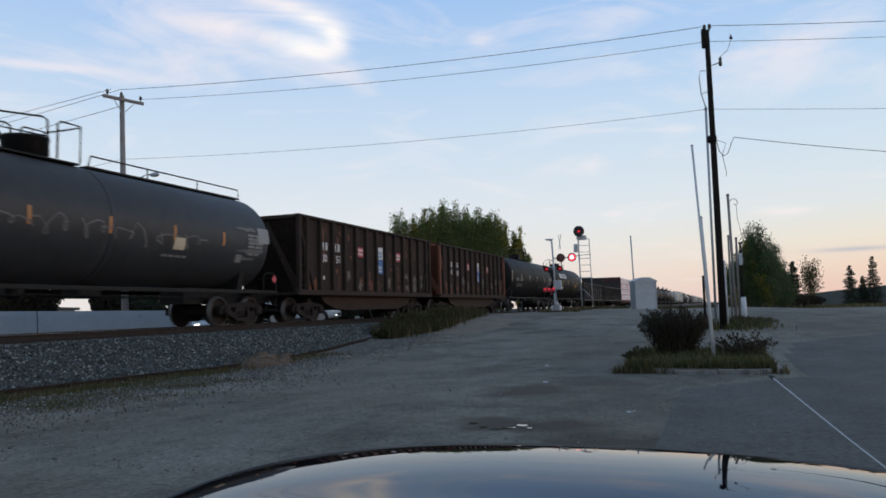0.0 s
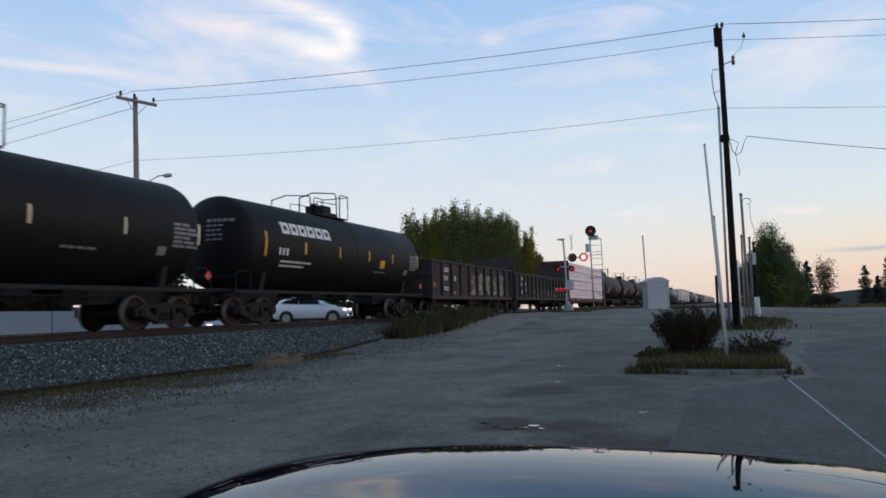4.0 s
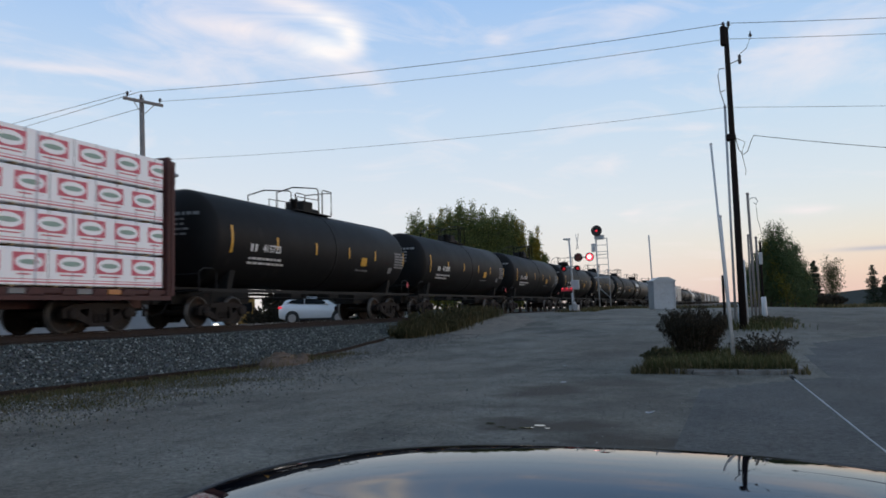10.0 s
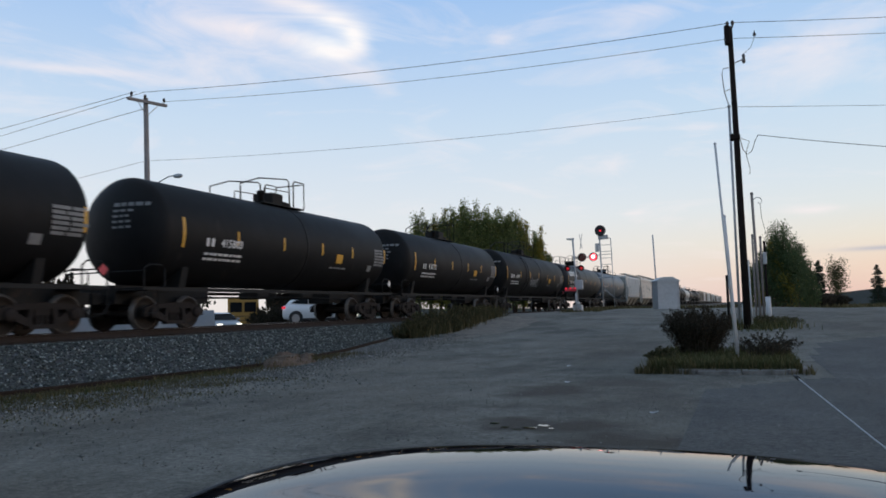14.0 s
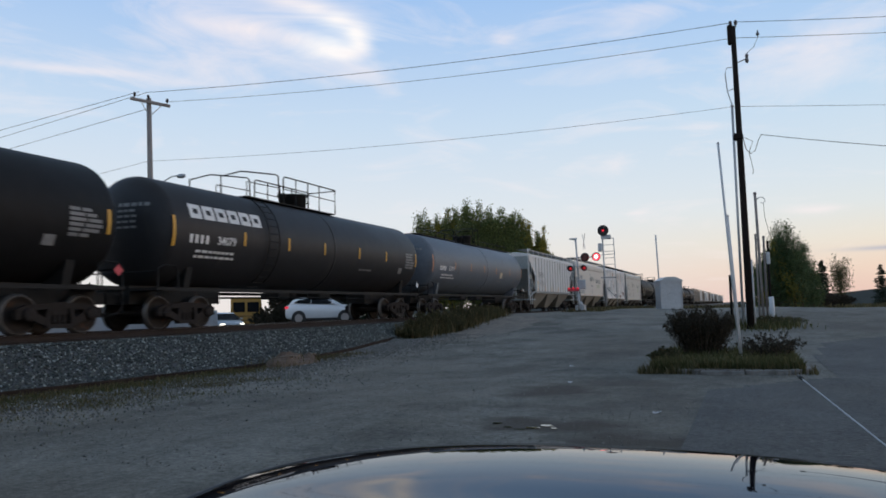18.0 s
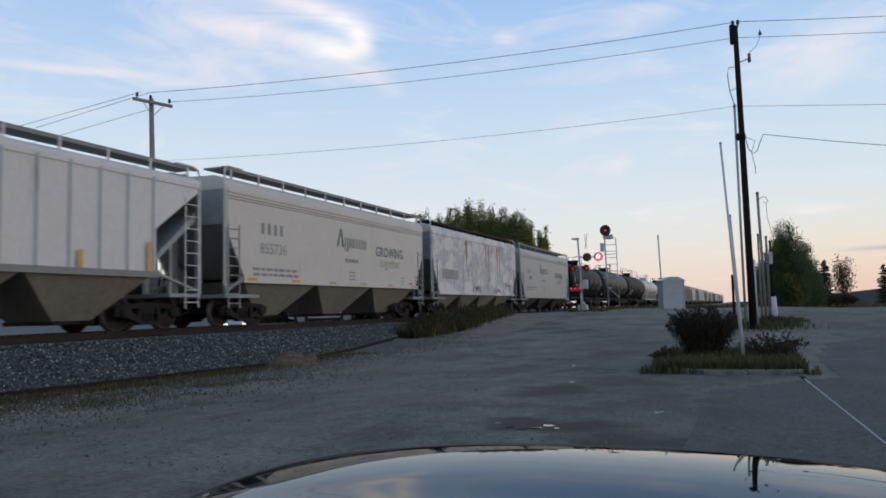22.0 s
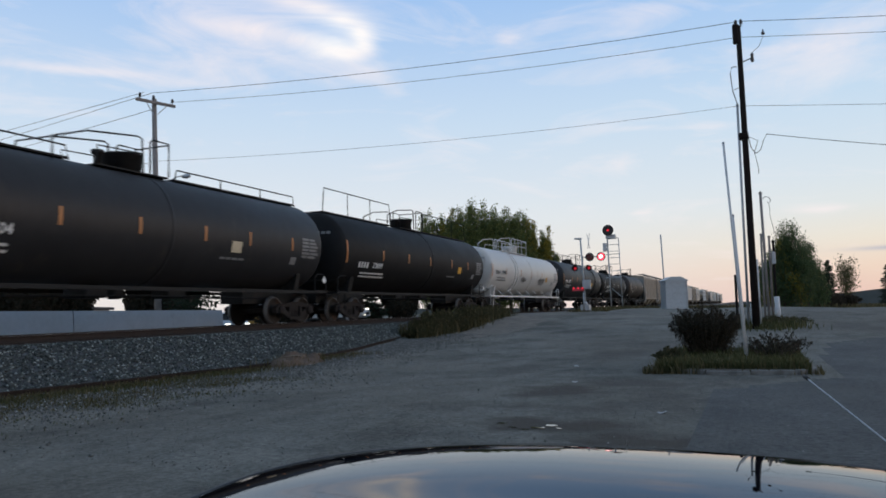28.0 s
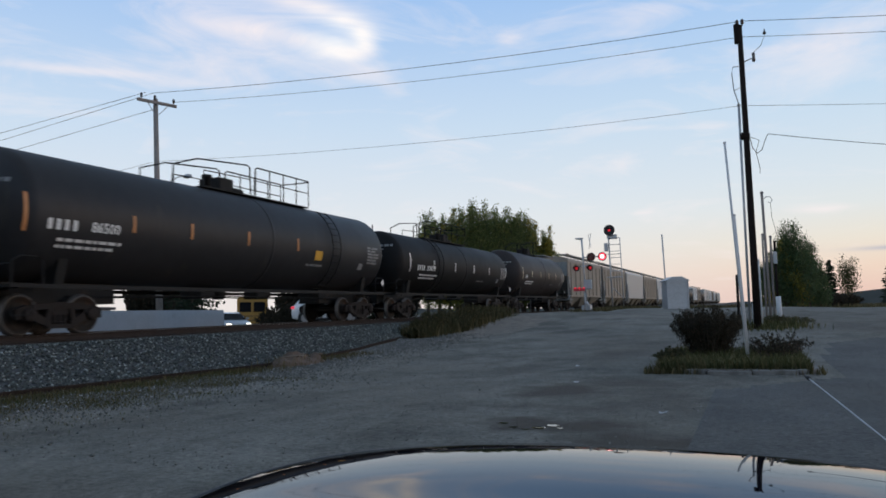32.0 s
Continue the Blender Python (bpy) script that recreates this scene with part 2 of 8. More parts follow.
M["wrap_green"] = mat("wrap_green", (0.25, 0.36, 0.31), 0.5, vary=0.15, bump=0.0)
M["timber"] = mat("timber", (0.34, 0.23, 0.12), 0.8, vary=0.3, bump=0.3, grain=9)
M["graffiti"] = mat("graffiti", (0.30, 0.275, 0.225), 0.65, vary=0.4, bump=0.0, stain=(0.06, 0.05, 0.045), stain_at=0.52, coarse=1.6)
M["graffiti_dull"] = mat("graffiti_dull", (0.13, 0.12, 0.10), 0.7, vary=0.4, bump=0.0, stain=(0.06, 0.05, 0.045), stain_at=0.52, coarse=1.6)
M["graffiti_tag"] = mat("graffiti_tag", (0.34, 0.36, 0.38), 0.6, vary=0.25, bump=0.0)
M["rail_steel"] = mat("rail_steel", (0.034, 0.026, 0.023), 0.8, stain=(0.05, 0.032, 0.025), bump=0.2, vary=0.35, spec=0.2)
M["rail_rust"] = mat("rail_rust", (0.034, 0.025, 0.021), 0.9, stain=(0.045, 0.030, 0.024), bump=0.3, vary=0.35, spec=0.15)
M["rail_top"] = mat("rail_top", (0.36, 0.34, 0.33), 0.3, metal=0.9, vary=0.1, bump=0.0)
M["tie_wood"] = mat("tie_wood", (0.055, 0.045, 0.038), 0.9, vary=0.4, bump=0.4, grain=12, per_piece=0.3)
M["pole_wood"] = mat("pole_wood", (0.24, 0.215, 0.20), 0.85, vary=0.35, bump=0.4, grain=10, stain=(0.10, 0.08, 0.065))
M["pole_dark"] = mat("pole_dark", (0.016, 0.012, 0.011), 0.9, vary=0.4, bump=0.4, grain=10, stain=(0.05, 0.018, 0.014), stain_at=0.66, spec=0.15)
M["pipe_white"] = mat("pipe_white", (0.56, 0.57, 0.58), 0.55, vary=0.12, stain=(0.32, 0.3, 0.28), bump=0.1)
M["galvanised"] = mat("galvanised", (0.42, 0.44, 0.46), 0.5, metal=0.35, vary=0.15, bump=0.05, stain=(0.33, 0.34, 0.35))
M["concrete"] = mat("concrete", (0.20, 0.195, 0.185), 0.9, vary=0.25, bump=0.4, grain=12, stain=(0.12, 0.115, 0.105), stain_at=0.5)
M["barrier"] = mat("barrier", (0.40, 0.42, 0.44), 0.8, vary=0.1, bump=0.15, stain=(0.33, 0.34, 0.35), stain_at=0.6)
M["wire"] = mat("wire", (0.03, 0.03, 0.032), 0.6, vary=0.1, bump=0.0)
M["insulator"] = mat("insulator", (0.06, 0.05, 0.05), 0.25, vary=0.2, bump=0.0)
M["signal_black"] = mat("signal_black", (0.014, 0.014, 0.015), 0.6, vary=0.2, bump=0.05)
M["lamp_red"] = mat("lamp_red", (0.7, 0.02, 0.02), 0.3, bump=0.0, vary=0.0, emit=(1.0, 0.06, 0.10), power=2.6)
M["lamp_core"] = mat("lamp_core", (0.9, 0.6, 0.6), 0.3, bump=0.0, vary=0.0, emit=(1.0, 0.45, 0.42), power=5.0)
M["lamp_dim"] = mat("lamp_dim", (0.5, 0.02, 0.02), 0.3, bump=0.0, vary=0.0, emit=(1.0, 0.03, 0.06), power=0.75)
M["lamp_faint"] = mat("lamp_faint", (0.4, 0.02, 0.02), 0.3, bump=0.0, vary=0.0, emit=(1.0, 0.03, 0.05), power=0.35)
M["lens_off"] = mat("lens_off", (0.10, 0.008, 0.008), 0.25, bump=0.0, vary=0.1)
M["lamp_warm"] = mat("lamp_warm", (0.9, 0.85, 0.7), 0.3, bump=0.0, vary=0.0, emit=(1.0, 0.90, 0.75), power=2.2)
M["glass_dark"] = mat("glass_dark", (0.010, 0.011, 0.013), 0.12, bump=0.0, vary=0.1, spec=0.2)
M["car_white"] = mat("car_white", (0.72, 0.73, 0.75), 0.28, bump=0.0, vary=0.04, coat=0.6)
M["car_grey"] = mat("car_grey", (0.30, 0.33, 0.36), 0.28, metal=0.3, bump=0.0, vary=0.05, coat=0.6)
M["hood_black"] = mat("hood_black", (0.003, 0.004, 0.007), 0.03, bump=0.0, vary=0.1, spec=0.5)
M["car_black"] = mat("car_black", (0.006, 0.007, 0.010), 0.25, bump=0.0, vary=0.1, coat=0.5)
M["soil_brown"] = mat("soil_brown", (0.105, 0.074, 0.055), 0.95, vary=0.4, bump=0.7, grain=14, stain=(0.07, 0.05, 0.038))
M["timber_old"] = mat("timber_old", (0.15, 0.11, 0.08), 0.9, vary=0.35, bump=0.4, grain=11)
M["tyre"] = mat("tyre", (0.018, 0.018, 0.018), 0.85, bump=0.1, vary=0.2)
M["alloy"] = mat("alloy", (0.25, 0.25, 0.26), 0.35, metal=0.7, bump=0.0, vary=0.1)
M["plastic"] = mat("plastic", (0.015, 0.015, 0.016), 0.55, bump=0.1, vary=0.2)
M["bus_yellow"] = mat("bus_yellow", (0.34, 0.18, 0.03), 0.45, bump=0.0, vary=0.12, stain=(0.35, 0.18, 0.03))
M["bark"] = mat("bark", (0.09, 0.07, 0.055), 0.9, bump=0.6, vary=0.4, grain=14)
M["bark_pale"] = mat("bark_pale", (0.16, 0.14, 0.12), 0.9, bump=0.5, vary=0.4, grain=14)
M["wall_pink"] = mat("wall_pink", (0.50, 0.42, 0.38), 0.8, bump=0.1, vary=0.1, stain=(0.36, 0.3, 0.28))
M["roof_dark"] = mat("roof_dark", (0.06, 0.055, 0.055), 0.85, bump=0.2, vary=0.3)


def leaf_mat(name, a, b, c, soft=0.35):
    """Leaves: three greens, picked leaf by leaf."""
    m = bpy.data.materials.new(name)
    m.use_nodes = True
    t = m.node_tree
    p = t.nodes["Principled BSDF"]
    g = t.nodes.new("ShaderNodeNewGeometry")
    r = t.nodes.new("ShaderNodeValToRGB")
    r.color_ramp.elements[0].color, r.color_ramp.elements[1].color = (*a, 1), (*c, 1)
    e = r.color_ramp.elements.new(0.8)
    e.color = (*b, 1)
    t.links.new(g.outputs["Random Per Island"], r.inputs[0])
    t.links.new(r.outputs[0], p.inputs["Base Color"])
    p.inputs["Roughness"].default_value = 0.7
    p.inputs["Specular IOR Level"].default_value = 0.15
    if soft:
        tr = t.nodes.new("ShaderNodeBsdfTranslucent")
        t.links.new(r.outputs[0], tr.inputs[0])
        mx = t.nodes.new("ShaderNodeMixShader")
        mx.inputs[0].default_value = soft
        t.links.new(p.outputs[0], mx.inputs[1])
        t.links.new(tr.outputs[0], mx.inputs[2])
        t.links.new(mx.outputs[0], t.nodes["Material Output"].inputs[0])
    return m


M["leaf_poplar"] = leaf_mat("leaf_poplar", (0.095, 0.125, 0.046), (0.175, 0.205, 0.072), (0.36, 0.34, 0.115), 0.45)
M["leaf_gold"] = leaf_mat("leaf_gold", (0.16, 0.15, 0.03), (0.30, 0.24, 0.04), (0.42, 0.29, 0.04), 0.45)
M["leaf_dark"] = leaf_mat("leaf_dark", (0.055, 0.090, 0.042), (0.088, 0.13, 0.056), (0.15, 0.17, 0.07), 0.4)
M["leaf_sapling"] = leaf_mat("leaf_sapling", (0.05, 0.062, 0.025), (0.085, 0.085, 0.034), (0.14, 0.10, 0.045))
M["needle"] = leaf_mat("needle", (0.022, 0.036, 0.024), (0.034, 0.050, 0.030), (0.06, 0.07, 0.04))
M["leaf_bush"] = leaf_mat("leaf_bush", (0.022, 0.021, 0.014), (0.040, 0.035, 0.023), (0.090, 0.058, 0.038))
M["weed"] = leaf_mat("weed", (0.040, 0.045, 0.022), (0.075, 0.072, 0.036), (0.19, 0.15, 0.08))
M["blade"] = leaf_mat("blade", (0.052, 0.062, 0.024), (0.092, 0.092, 0.040), (0.20, 0.16, 0.08))
M["blade_dry"] = leaf_mat("blade_dry", (0.06, 0.06, 0.028), (0.12, 0.10, 0.05), (0.20, 0.16, 0.09))
M["stone"] = leaf_mat("stone", (0.034, 0.040, 0.040), (0.105, 0.120, 0.115), (0.34, 0.37, 0.36), 0)
M["gravel"] = leaf_mat("gravel", (0.085, 0.086, 0.082), (0.15, 0.152, 0.145), (0.36, 0.36, 0.35), 0)
M["pebble"] = leaf_mat("pebble", (0.11, 0.105, 0.10), (0.16, 0.155, 0.145), (0.30, 0.29, 0.28), 0)


def ground_mat(name="lot_ground", dark=(0.092, 0.090, 0.079), light=(0.214, 0.211, 0.187), stains=True):
    """The lot: worn gravelly asphalt, darker damp patches, tracks and cracks; grass and field far off."""
    m = bpy.data.materials.new(name)
    m.use_nodes = True
    t = m.node_tree
    p = t.nodes["Principled BSDF"]
    tc = t.nodes.new("ShaderNodeTexCoord")

    def nz(scale, detail, rough=0.6, stretch=(1, 1, 1)):
        mp = t.nodes.new("ShaderNodeMapping")
        mp.inputs["Scale"].default_value = stretch
        t.links.new(tc.outputs["Object"], mp.inputs[0])
        n = t.nodes.new("ShaderNodeTexNoise")
        n.inputs["Scale"].default_value, n.inputs["Detail"].default_value, n.inputs["Roughness"].default_value = scale, detail, rough
        t.links.new(mp.outputs[0], n.inputs["Vector"])
        return n.outputs[0]

    def rp(fac, *stops):
        r = t.nodes.new("ShaderNodeValToRGB")
        e = r.color_ramp.elements
        while len(e) < len(stops):
            e.new(0.5)
        for q, (pos, c) in zip(e, stops):
            q.position, q.color = pos, (*c, 1)
        t.links.new(fac, r.inputs[0])
        return r.outputs[0]

    def mx(fac, a, b, how="MIX"):
        n = t.nodes.new("ShaderNodeMix")
        n.data_type, n.blend_type = "RGBA", how
        for s, v in ((n.inputs[0], fac), (n.inputs[6], a), (n.inputs[7], b)):
            if isinstance(v, (int, float, tuple)):
                s.default_value = v
            else:
                t.links.new(v, s)
        return n.outputs[2]

    base = rp(nz(0.5, 10, 0.78, (1.0, 0.6, 1)), (0.40, dark), (0.60, light))
    grit = rp(nz(15, 8, 0.88), (0.38, (0.35, 0.35, 0.35)), (0.64, (1.6, 1.58, 1.55)))
    out = mx(0.75, base, grit, "MULTIPLY")
    film = rp(nz(0.23, 9, 0.7), (0.44, (0, 0, 0)), (0.62, (1, 1, 1)))
    out = mx(mx(0.55 if stains else 0.15, (0, 0, 0, 1), film), out, mx(0.75, (0.218, 0.200, 0.168, 1), grit, "MULTIPLY"))
    speck = rp(nz(5.5, 5, 0.8, (1, 0.8, 1)), (0.60, (0, 0, 0)), (0.70, (1, 1, 1)))
    out = mx(mx(0.4, (0, 0, 0, 1), speck), out, (0.08, 0.072, 0.064, 1))
    patch = rp(nz(0.5, 7, 0.75, (0.8, 1.2, 1)), (0.54, (0, 0, 0)), (0.72, (1, 1, 1)))
    out = mx(mx(0.5, (0, 0, 0, 1), patch), out, (0.07, 0.066, 0.062, 1))
    v = t.nodes.new("ShaderNodeTexVoronoi")
    v.feature = "DISTANCE_TO_EDGE"
    v.inputs["Scale"].default_value = 0.22
    t.links.new(tc.outputs["Object"], v.inputs["Vector"])
    crack = rp(v.outputs["Distance"], (0.0, (1, 1, 1)), (0.006, (0, 0, 0)))
    out = mx(mx(0.14, (0, 0, 0, 1), crack), out, (0.06, 0.06, 0.06, 1))
    if stains:
        # worn damp hollows: uneven dark spots with soft edges
        sx = t.nodes.new("ShaderNodeSeparateXYZ")
        wob = t.nodes.new("ShaderNodeTexNoise")
        wob.inputs["Scale"].default_value, wob.inputs["Detail"].default_value = 1.6, 6
        t.links.new(tc.outputs["Object"], wob.inputs["Vector"])
        shift = t.nodes.new("ShaderNodeVectorMath")
        shift.operation = "MULTIPLY_ADD"
        shift.inputs[1].default_value, shift.inputs[2].default_value = (1.3, 1.3, 0), (-0.65, -0.65, 0)
        t.links.new(wob.outputs["Color"], shift.inputs[0])
        moved = t.nodes.new("ShaderNodeVectorMath")
        moved.operation = "ADD"
        t.links.new(tc.outputs["Object"], moved.inputs[0])
        t.links.new(shift.outputs[0], moved.inputs[1])
        for cx, cy, rx, ry, k in ((-2.1, 8.1, 1.25, 0.6, 0.9), (-1.0, 7.45, 1.0, 0.45, 0.85), (-2.3, 9.6, 1.3, 0.35, 0.4), (-6.8, 7.2, 1.6, 0.6, 0.12), (-4.5, 9.5, 1.5, 0.6, 0.15), (-5.2, 6.2, 0.7, 0.35, 0.2), (-2.9, 11.6, 0.9, 1.3, 0.85), (-1.9, 13.0, 1.2, 0.8, 0.6), (-4.6, 15.5, 0.8, 1.6, 0.4), (-3.4, 20, 1.0, 2.5, 0.35), (4.5, 30, 2.5, 3.0, 0.4), (-6.5, 10.0, 1.2, 0.7, 0.12), (-7.5, 40, 2.2, 0.5, 0.45), (-1.2, 11.5, 2.6, 5.0, 0.30), (-3.0, 24, 3.2, 9.0, 0.28), (4.5, 40, 9.0, 13.0, 0.35)):
            mp = t.nodes.new("ShaderNodeMapping")
            mp.vector_type = "TEXTURE"
            mp.inputs["Location"].default_value, mp.inputs["Scale"].default_value = (cx, cy, 0), (rx, ry, 1000)
            t.links.new(moved.outputs[0], mp.inputs[0])
            ln = t.nodes.new("ShaderNodeVectorMath")
            ln.operation = "LENGTH"
            t.links.new(mp.outputs[0], ln.inputs[0])
            out = mx(rp(ln.outputs["Value"], (0.45, (k, k, k)), (1.25, (0, 0, 0))), out, (0.066, 0.056, 0.045, 1))
    # beyond the lot, dry field
    sep = t.nodes.new("ShaderNodeSeparateXYZ")
    t.links.new(tc.outputs["Object"], sep.inputs[0])
    far = t.nodes.new("ShaderNodeMapRange")
    far.inputs["From Min"].default_value, far.inputs["From Max"].default_value = 74, 80
    t.links.new(sep.outputs[1], far.inputs[0])
    field = rp(nz(0.09, 6), (0.35, (0.06, 0.062, 0.03)), (0.65, (0.13, 0.11, 0.06)))
    out = mx(far.outputs[0], out, field)
    t.links.new(out, p.inputs["Base Color"])
    p.inputs["Roughness"].default_value = 0.9
    p.inputs["Specular IOR Level"].default_value = 0.25
    bp = t.nodes.new("ShaderNodeBump")
    bp.inputs["Strength"].default_value, bp.inputs["Distance"].default_value = 0.7, 0.03
    t.links.new(nz(22, 7, 0.75), bp.inputs["Height"])
    t.links.new(bp.outputs[0], p.inputs["Normal"])
    return m


M["lot"] = ground_mat()
M["ballast"] = mat("ballast", (0.095, 0.10, 0.105), 0.9, vary=0.7, bump=1.0, grain=16, coarse=3.0, spec=0.2)
M["sand"] = mat("sand", (0.19, 0.165, 0.135), 0.95, vary=0.45, bump=0.8, grain=9, stain=(0.12, 0.105, 0.088), stain_at=0.5, coarse=1.2)
M["dirt"] = mat("dirt", (0.13, 0.115, 0.10), 0.95, vary=0.35, bump=0.6, grain=12, stain=(0.10, 0.085, 0.07))
M["water"] = mat("water", (0.03, 0.03, 0.03), 0.03, vary=0.1, bump=0.0, spec=1.0)
M["asphalt_new"] = ground_mat("lane_asphalt", (0.080, 0.083, 0.083), (0.120, 0.123, 0.122), False)
M["hill"] = mat("hill", (0.05, 0.055, 0.05), 0.95, vary=0.3, bump=0.0, grain=0.05, coarse=0.01)

# ---- tools for building ----


def part(name, bm, material, parent=None, label="", smooth=False):
    """Links a bmesh as one mesh object, under a thing or a part."""
    me = bpy.data.meshes.new(name)
    bm.normal_update()
    bm.to_mesh(me)
    bm.free()
    for mt in material if isinstance(material, (list, tuple)) else (material,):
        me.materials.append(M[mt])
    if smooth:
        for p in me.polygons:
            p.use_smooth = True
    ob = new(name, me)
    ob.parent = parent
    if label:
        ob["label"] = label
    return ob


def thing_part(name, parent):
    """An Empty that gathers the pieces of one part."""
    ob = new(name)
    ob.empty_display_size, ob.parent = 0.1, parent
    return ob


def again(ob, m, parent=None):
    """The same mesh once more, as an object of its own."""
    o = new(ob.name.split(".")[0], ob.data)
    o.parent = parent or ob.parent
    o.matrix_basis = m
    return o


def thing(name, m, label, category, group="", kind=""):
    ob = new(name)
    ob.empty_display_size = 0.3
    ob.matrix_basis = m
    return tagged(ob, label, category, group, kind)


def box(bm, x0, x1, y0, y1, z0, z1, mi=0, bev=0.0):
    v = [bm.verts.new(c) for c in ((x0, y0, z0), (x1, y0, z0), (x1, y1, z0), (x0, y1, z0), (x0, y0, z1), (x1, y0, z1), (x1, y1, z1), (x0, y1, z1))]
    fs = [bm.faces.new([v[i] for i in q]) for q in ((3, 2, 1, 0), (4, 5, 6, 7), (0, 1, 5, 4), (1, 2, 6, 5), (2, 3, 7, 6), (3, 0, 4, 7))]
    for f in fs:
        f.material_index = mi
    if bev:
        bmesh.ops.bevel(bm, geom=list({e for f in fs for e in f.edges}), offset=bev, segments=1, affect="EDGES")
    return bm


def prism(bm, outline, axis, a, b, mi=0):
    """An outline of (u, v) pairs drawn out along an axis from a to b: x takes (y, z), y takes (x, z), z takes (x, y)."""
    def at(u, v, w):
        return {"x": (w, u, v), "y": (u, w, v), "z": (u, v, w)}[axis]
    lo, hi = [bm.verts.new(at(u, v, a)) for u, v in outline], [bm.verts.new(at(u, v, b)) for u, v in outline]
    n = len(outline)
    fs = [bm.faces.new((lo[i], lo[(i + 1) % n], hi[(i + 1) % n], hi[i])) for i in range(n)]
    fs += [bm.faces.new(lo[::-1]), bm.faces.new(hi)]
    for f in fs:
        f.material_index = mi
    bmesh.ops.recalc_face_normals(bm, faces=fs)
    return bm


def tube(bm, pts, r, n=6, r2=None, mi=0):
    """A round bar through points, tapering to r2."""
    pts = [Vector(p) for p in pts]
    rings = []
    for i, p in enumerate(pts):
        d = (pts[min(i + 1, len(pts) - 1)] - pts[max(i - 1, 0)]).normalized()
        u = d.orthogonal().normalized() if abs(d.z) > 0.9 else d.cross(Vector((0, 0, 1))).normalized()
        w = d.cross(u)
        k = r if r2 is None else r + (r2 - r) * i / (len(pts) - 1)
        rings.append([bm.verts.new(p + (u * math.cos(a) + w * math.sin(a)) * k) for a in (2 * math.pi * j / n for j in range(n))])
    fs = []
    for a, b in zip(rings, rings[1:]):
        fs += [bm.faces.new((a[j], a[(j + 1) % n], b[(j + 1) % n], b[j])) for j in range(n)]
    fs += [bm.faces.new(rings[0][::-1]), bm.faces.new(rings[-1])]
    for f in fs:
        f.material_index, f.smooth = mi, n > 6
    bmesh.ops.recalc_face_normals(bm, faces=fs)
    return bm


def lathe(bm, profile, axis, centre=(0, 0, 0), n=24, mi=0, smooth=True):
    """Turns a profile of (radius, along) pairs about an axis through the centre."""
    cx, cy, cz = centre
    def at(r, w, a):
        c, s = r * math.cos(a), r * math.sin(a)
        return {"x": (cx + w, cy + c, cz + s), "y": (cx + c, cy + w, cz + s), "z": (cx + c, cy + s, cz + w)}[axis]
    rings = [[bm.verts.new(at(r, w, 2 * math.pi * j / n)) for j in range(n)] for r, w in profile]
    fs = [bm.faces.new((a[j], a[(j + 1) % n], b[(j + 1) % n], b[j])) for a, b in zip(rings, rings[1:]) for j in range(n)]
    for f in fs:
        f.smooth = smooth
    fs += [bm.faces.new(rings[0]), bm.faces.new(rings[-1])]
    for f in fs:
        f.material_index = mi
    bmesh.ops.recalc_face_normals(bm, faces=fs)
    return bm


def B():
    return bmesh.new()


def smoothstep(a, b, v):
    u = max(0.0, min(1.0, (v - a) / (b - a)))
    return u * u * (3 - 2 * u)


TRACK_X, GRADE = -15.7, 0.0065


def rail_z(y):
    return 0.98 + GRADE * (y - 14)


def ground_z(x, y):
    """Height of the ground: a flat lot that climbs to the level crossing; level with the rails beyond the track."""
    near = (1.22 - 0.24 * smoothstep(1, 9, x)) * smoothstep(12, 62, y) + 0.16 * smoothstep(30, 46, y) * smoothstep(-4, -11, x)
    cross = rail_z(min(y, 120)) - 0.06
    near += (cross - near) * smoothstep(-8.5, -13.2, x) * smoothstep(32, 44, y)
    beyond = 0.86 + 0.006 * (min(max(y, 0), 90) - 30) - 0.95 * smoothstep(-27.5, -33.5, x) * (1 - smoothstep(55, 66, y))
    z = near + (beyond - near) * smoothstep(-15.2, -18.5, x) * (1 - smoothstep(30, 42, y) * (1 - smoothstep(-17.5, -22, x)))
    z += 0.018 * noise.noise((x * 0.35, y * 0.35, 0)) * (1 if y < 80 else 0)
    if y > 110:
        z -= 0.004 * min(y - 110, 500) * smoothstep(-5, 15, x)
    return z


# ---- ground ----
def steps(*spans):
    out = []
    for a, b, s in spans:
        n = round((b - a) / s)
        out += [a + (b - a) * i / n for i in range(n)]
    return out + [spans[-1][1]]


gx = steps((-2000, -200, 300), (-200, -60, 20), (-60, -24, 3), (-24, 12, 0.6), (12, 60, 3), (60, 200, 20), (200, 2000, 300))
gy = steps((-600, -60, 60), (-60, -6, 6), (-6, 70, 0.8), (70, 140, 5), (140, 300, 20), (300, 3000, 300))
verts = [(x, y, ground_z(x, y)) for y in gy for x in gx]
nx = len(gx)
faces = [(j * nx + i, j * nx + i + 1, (j + 1) * nx + i + 1, (j + 1) * nx + i) for j in range(len(gy) - 1) for i in range(nx - 1)]
me = bpy.data.meshes.new("ground")
me.from_pydata(verts, [], faces)
me.materials.append(M["lot"])
for p in me.polygons:
    p.use_smooth = True
tagged(new("ground", me), "worn grey gravelly asphalt lot rising to a level crossing", "ground", kind="structure")


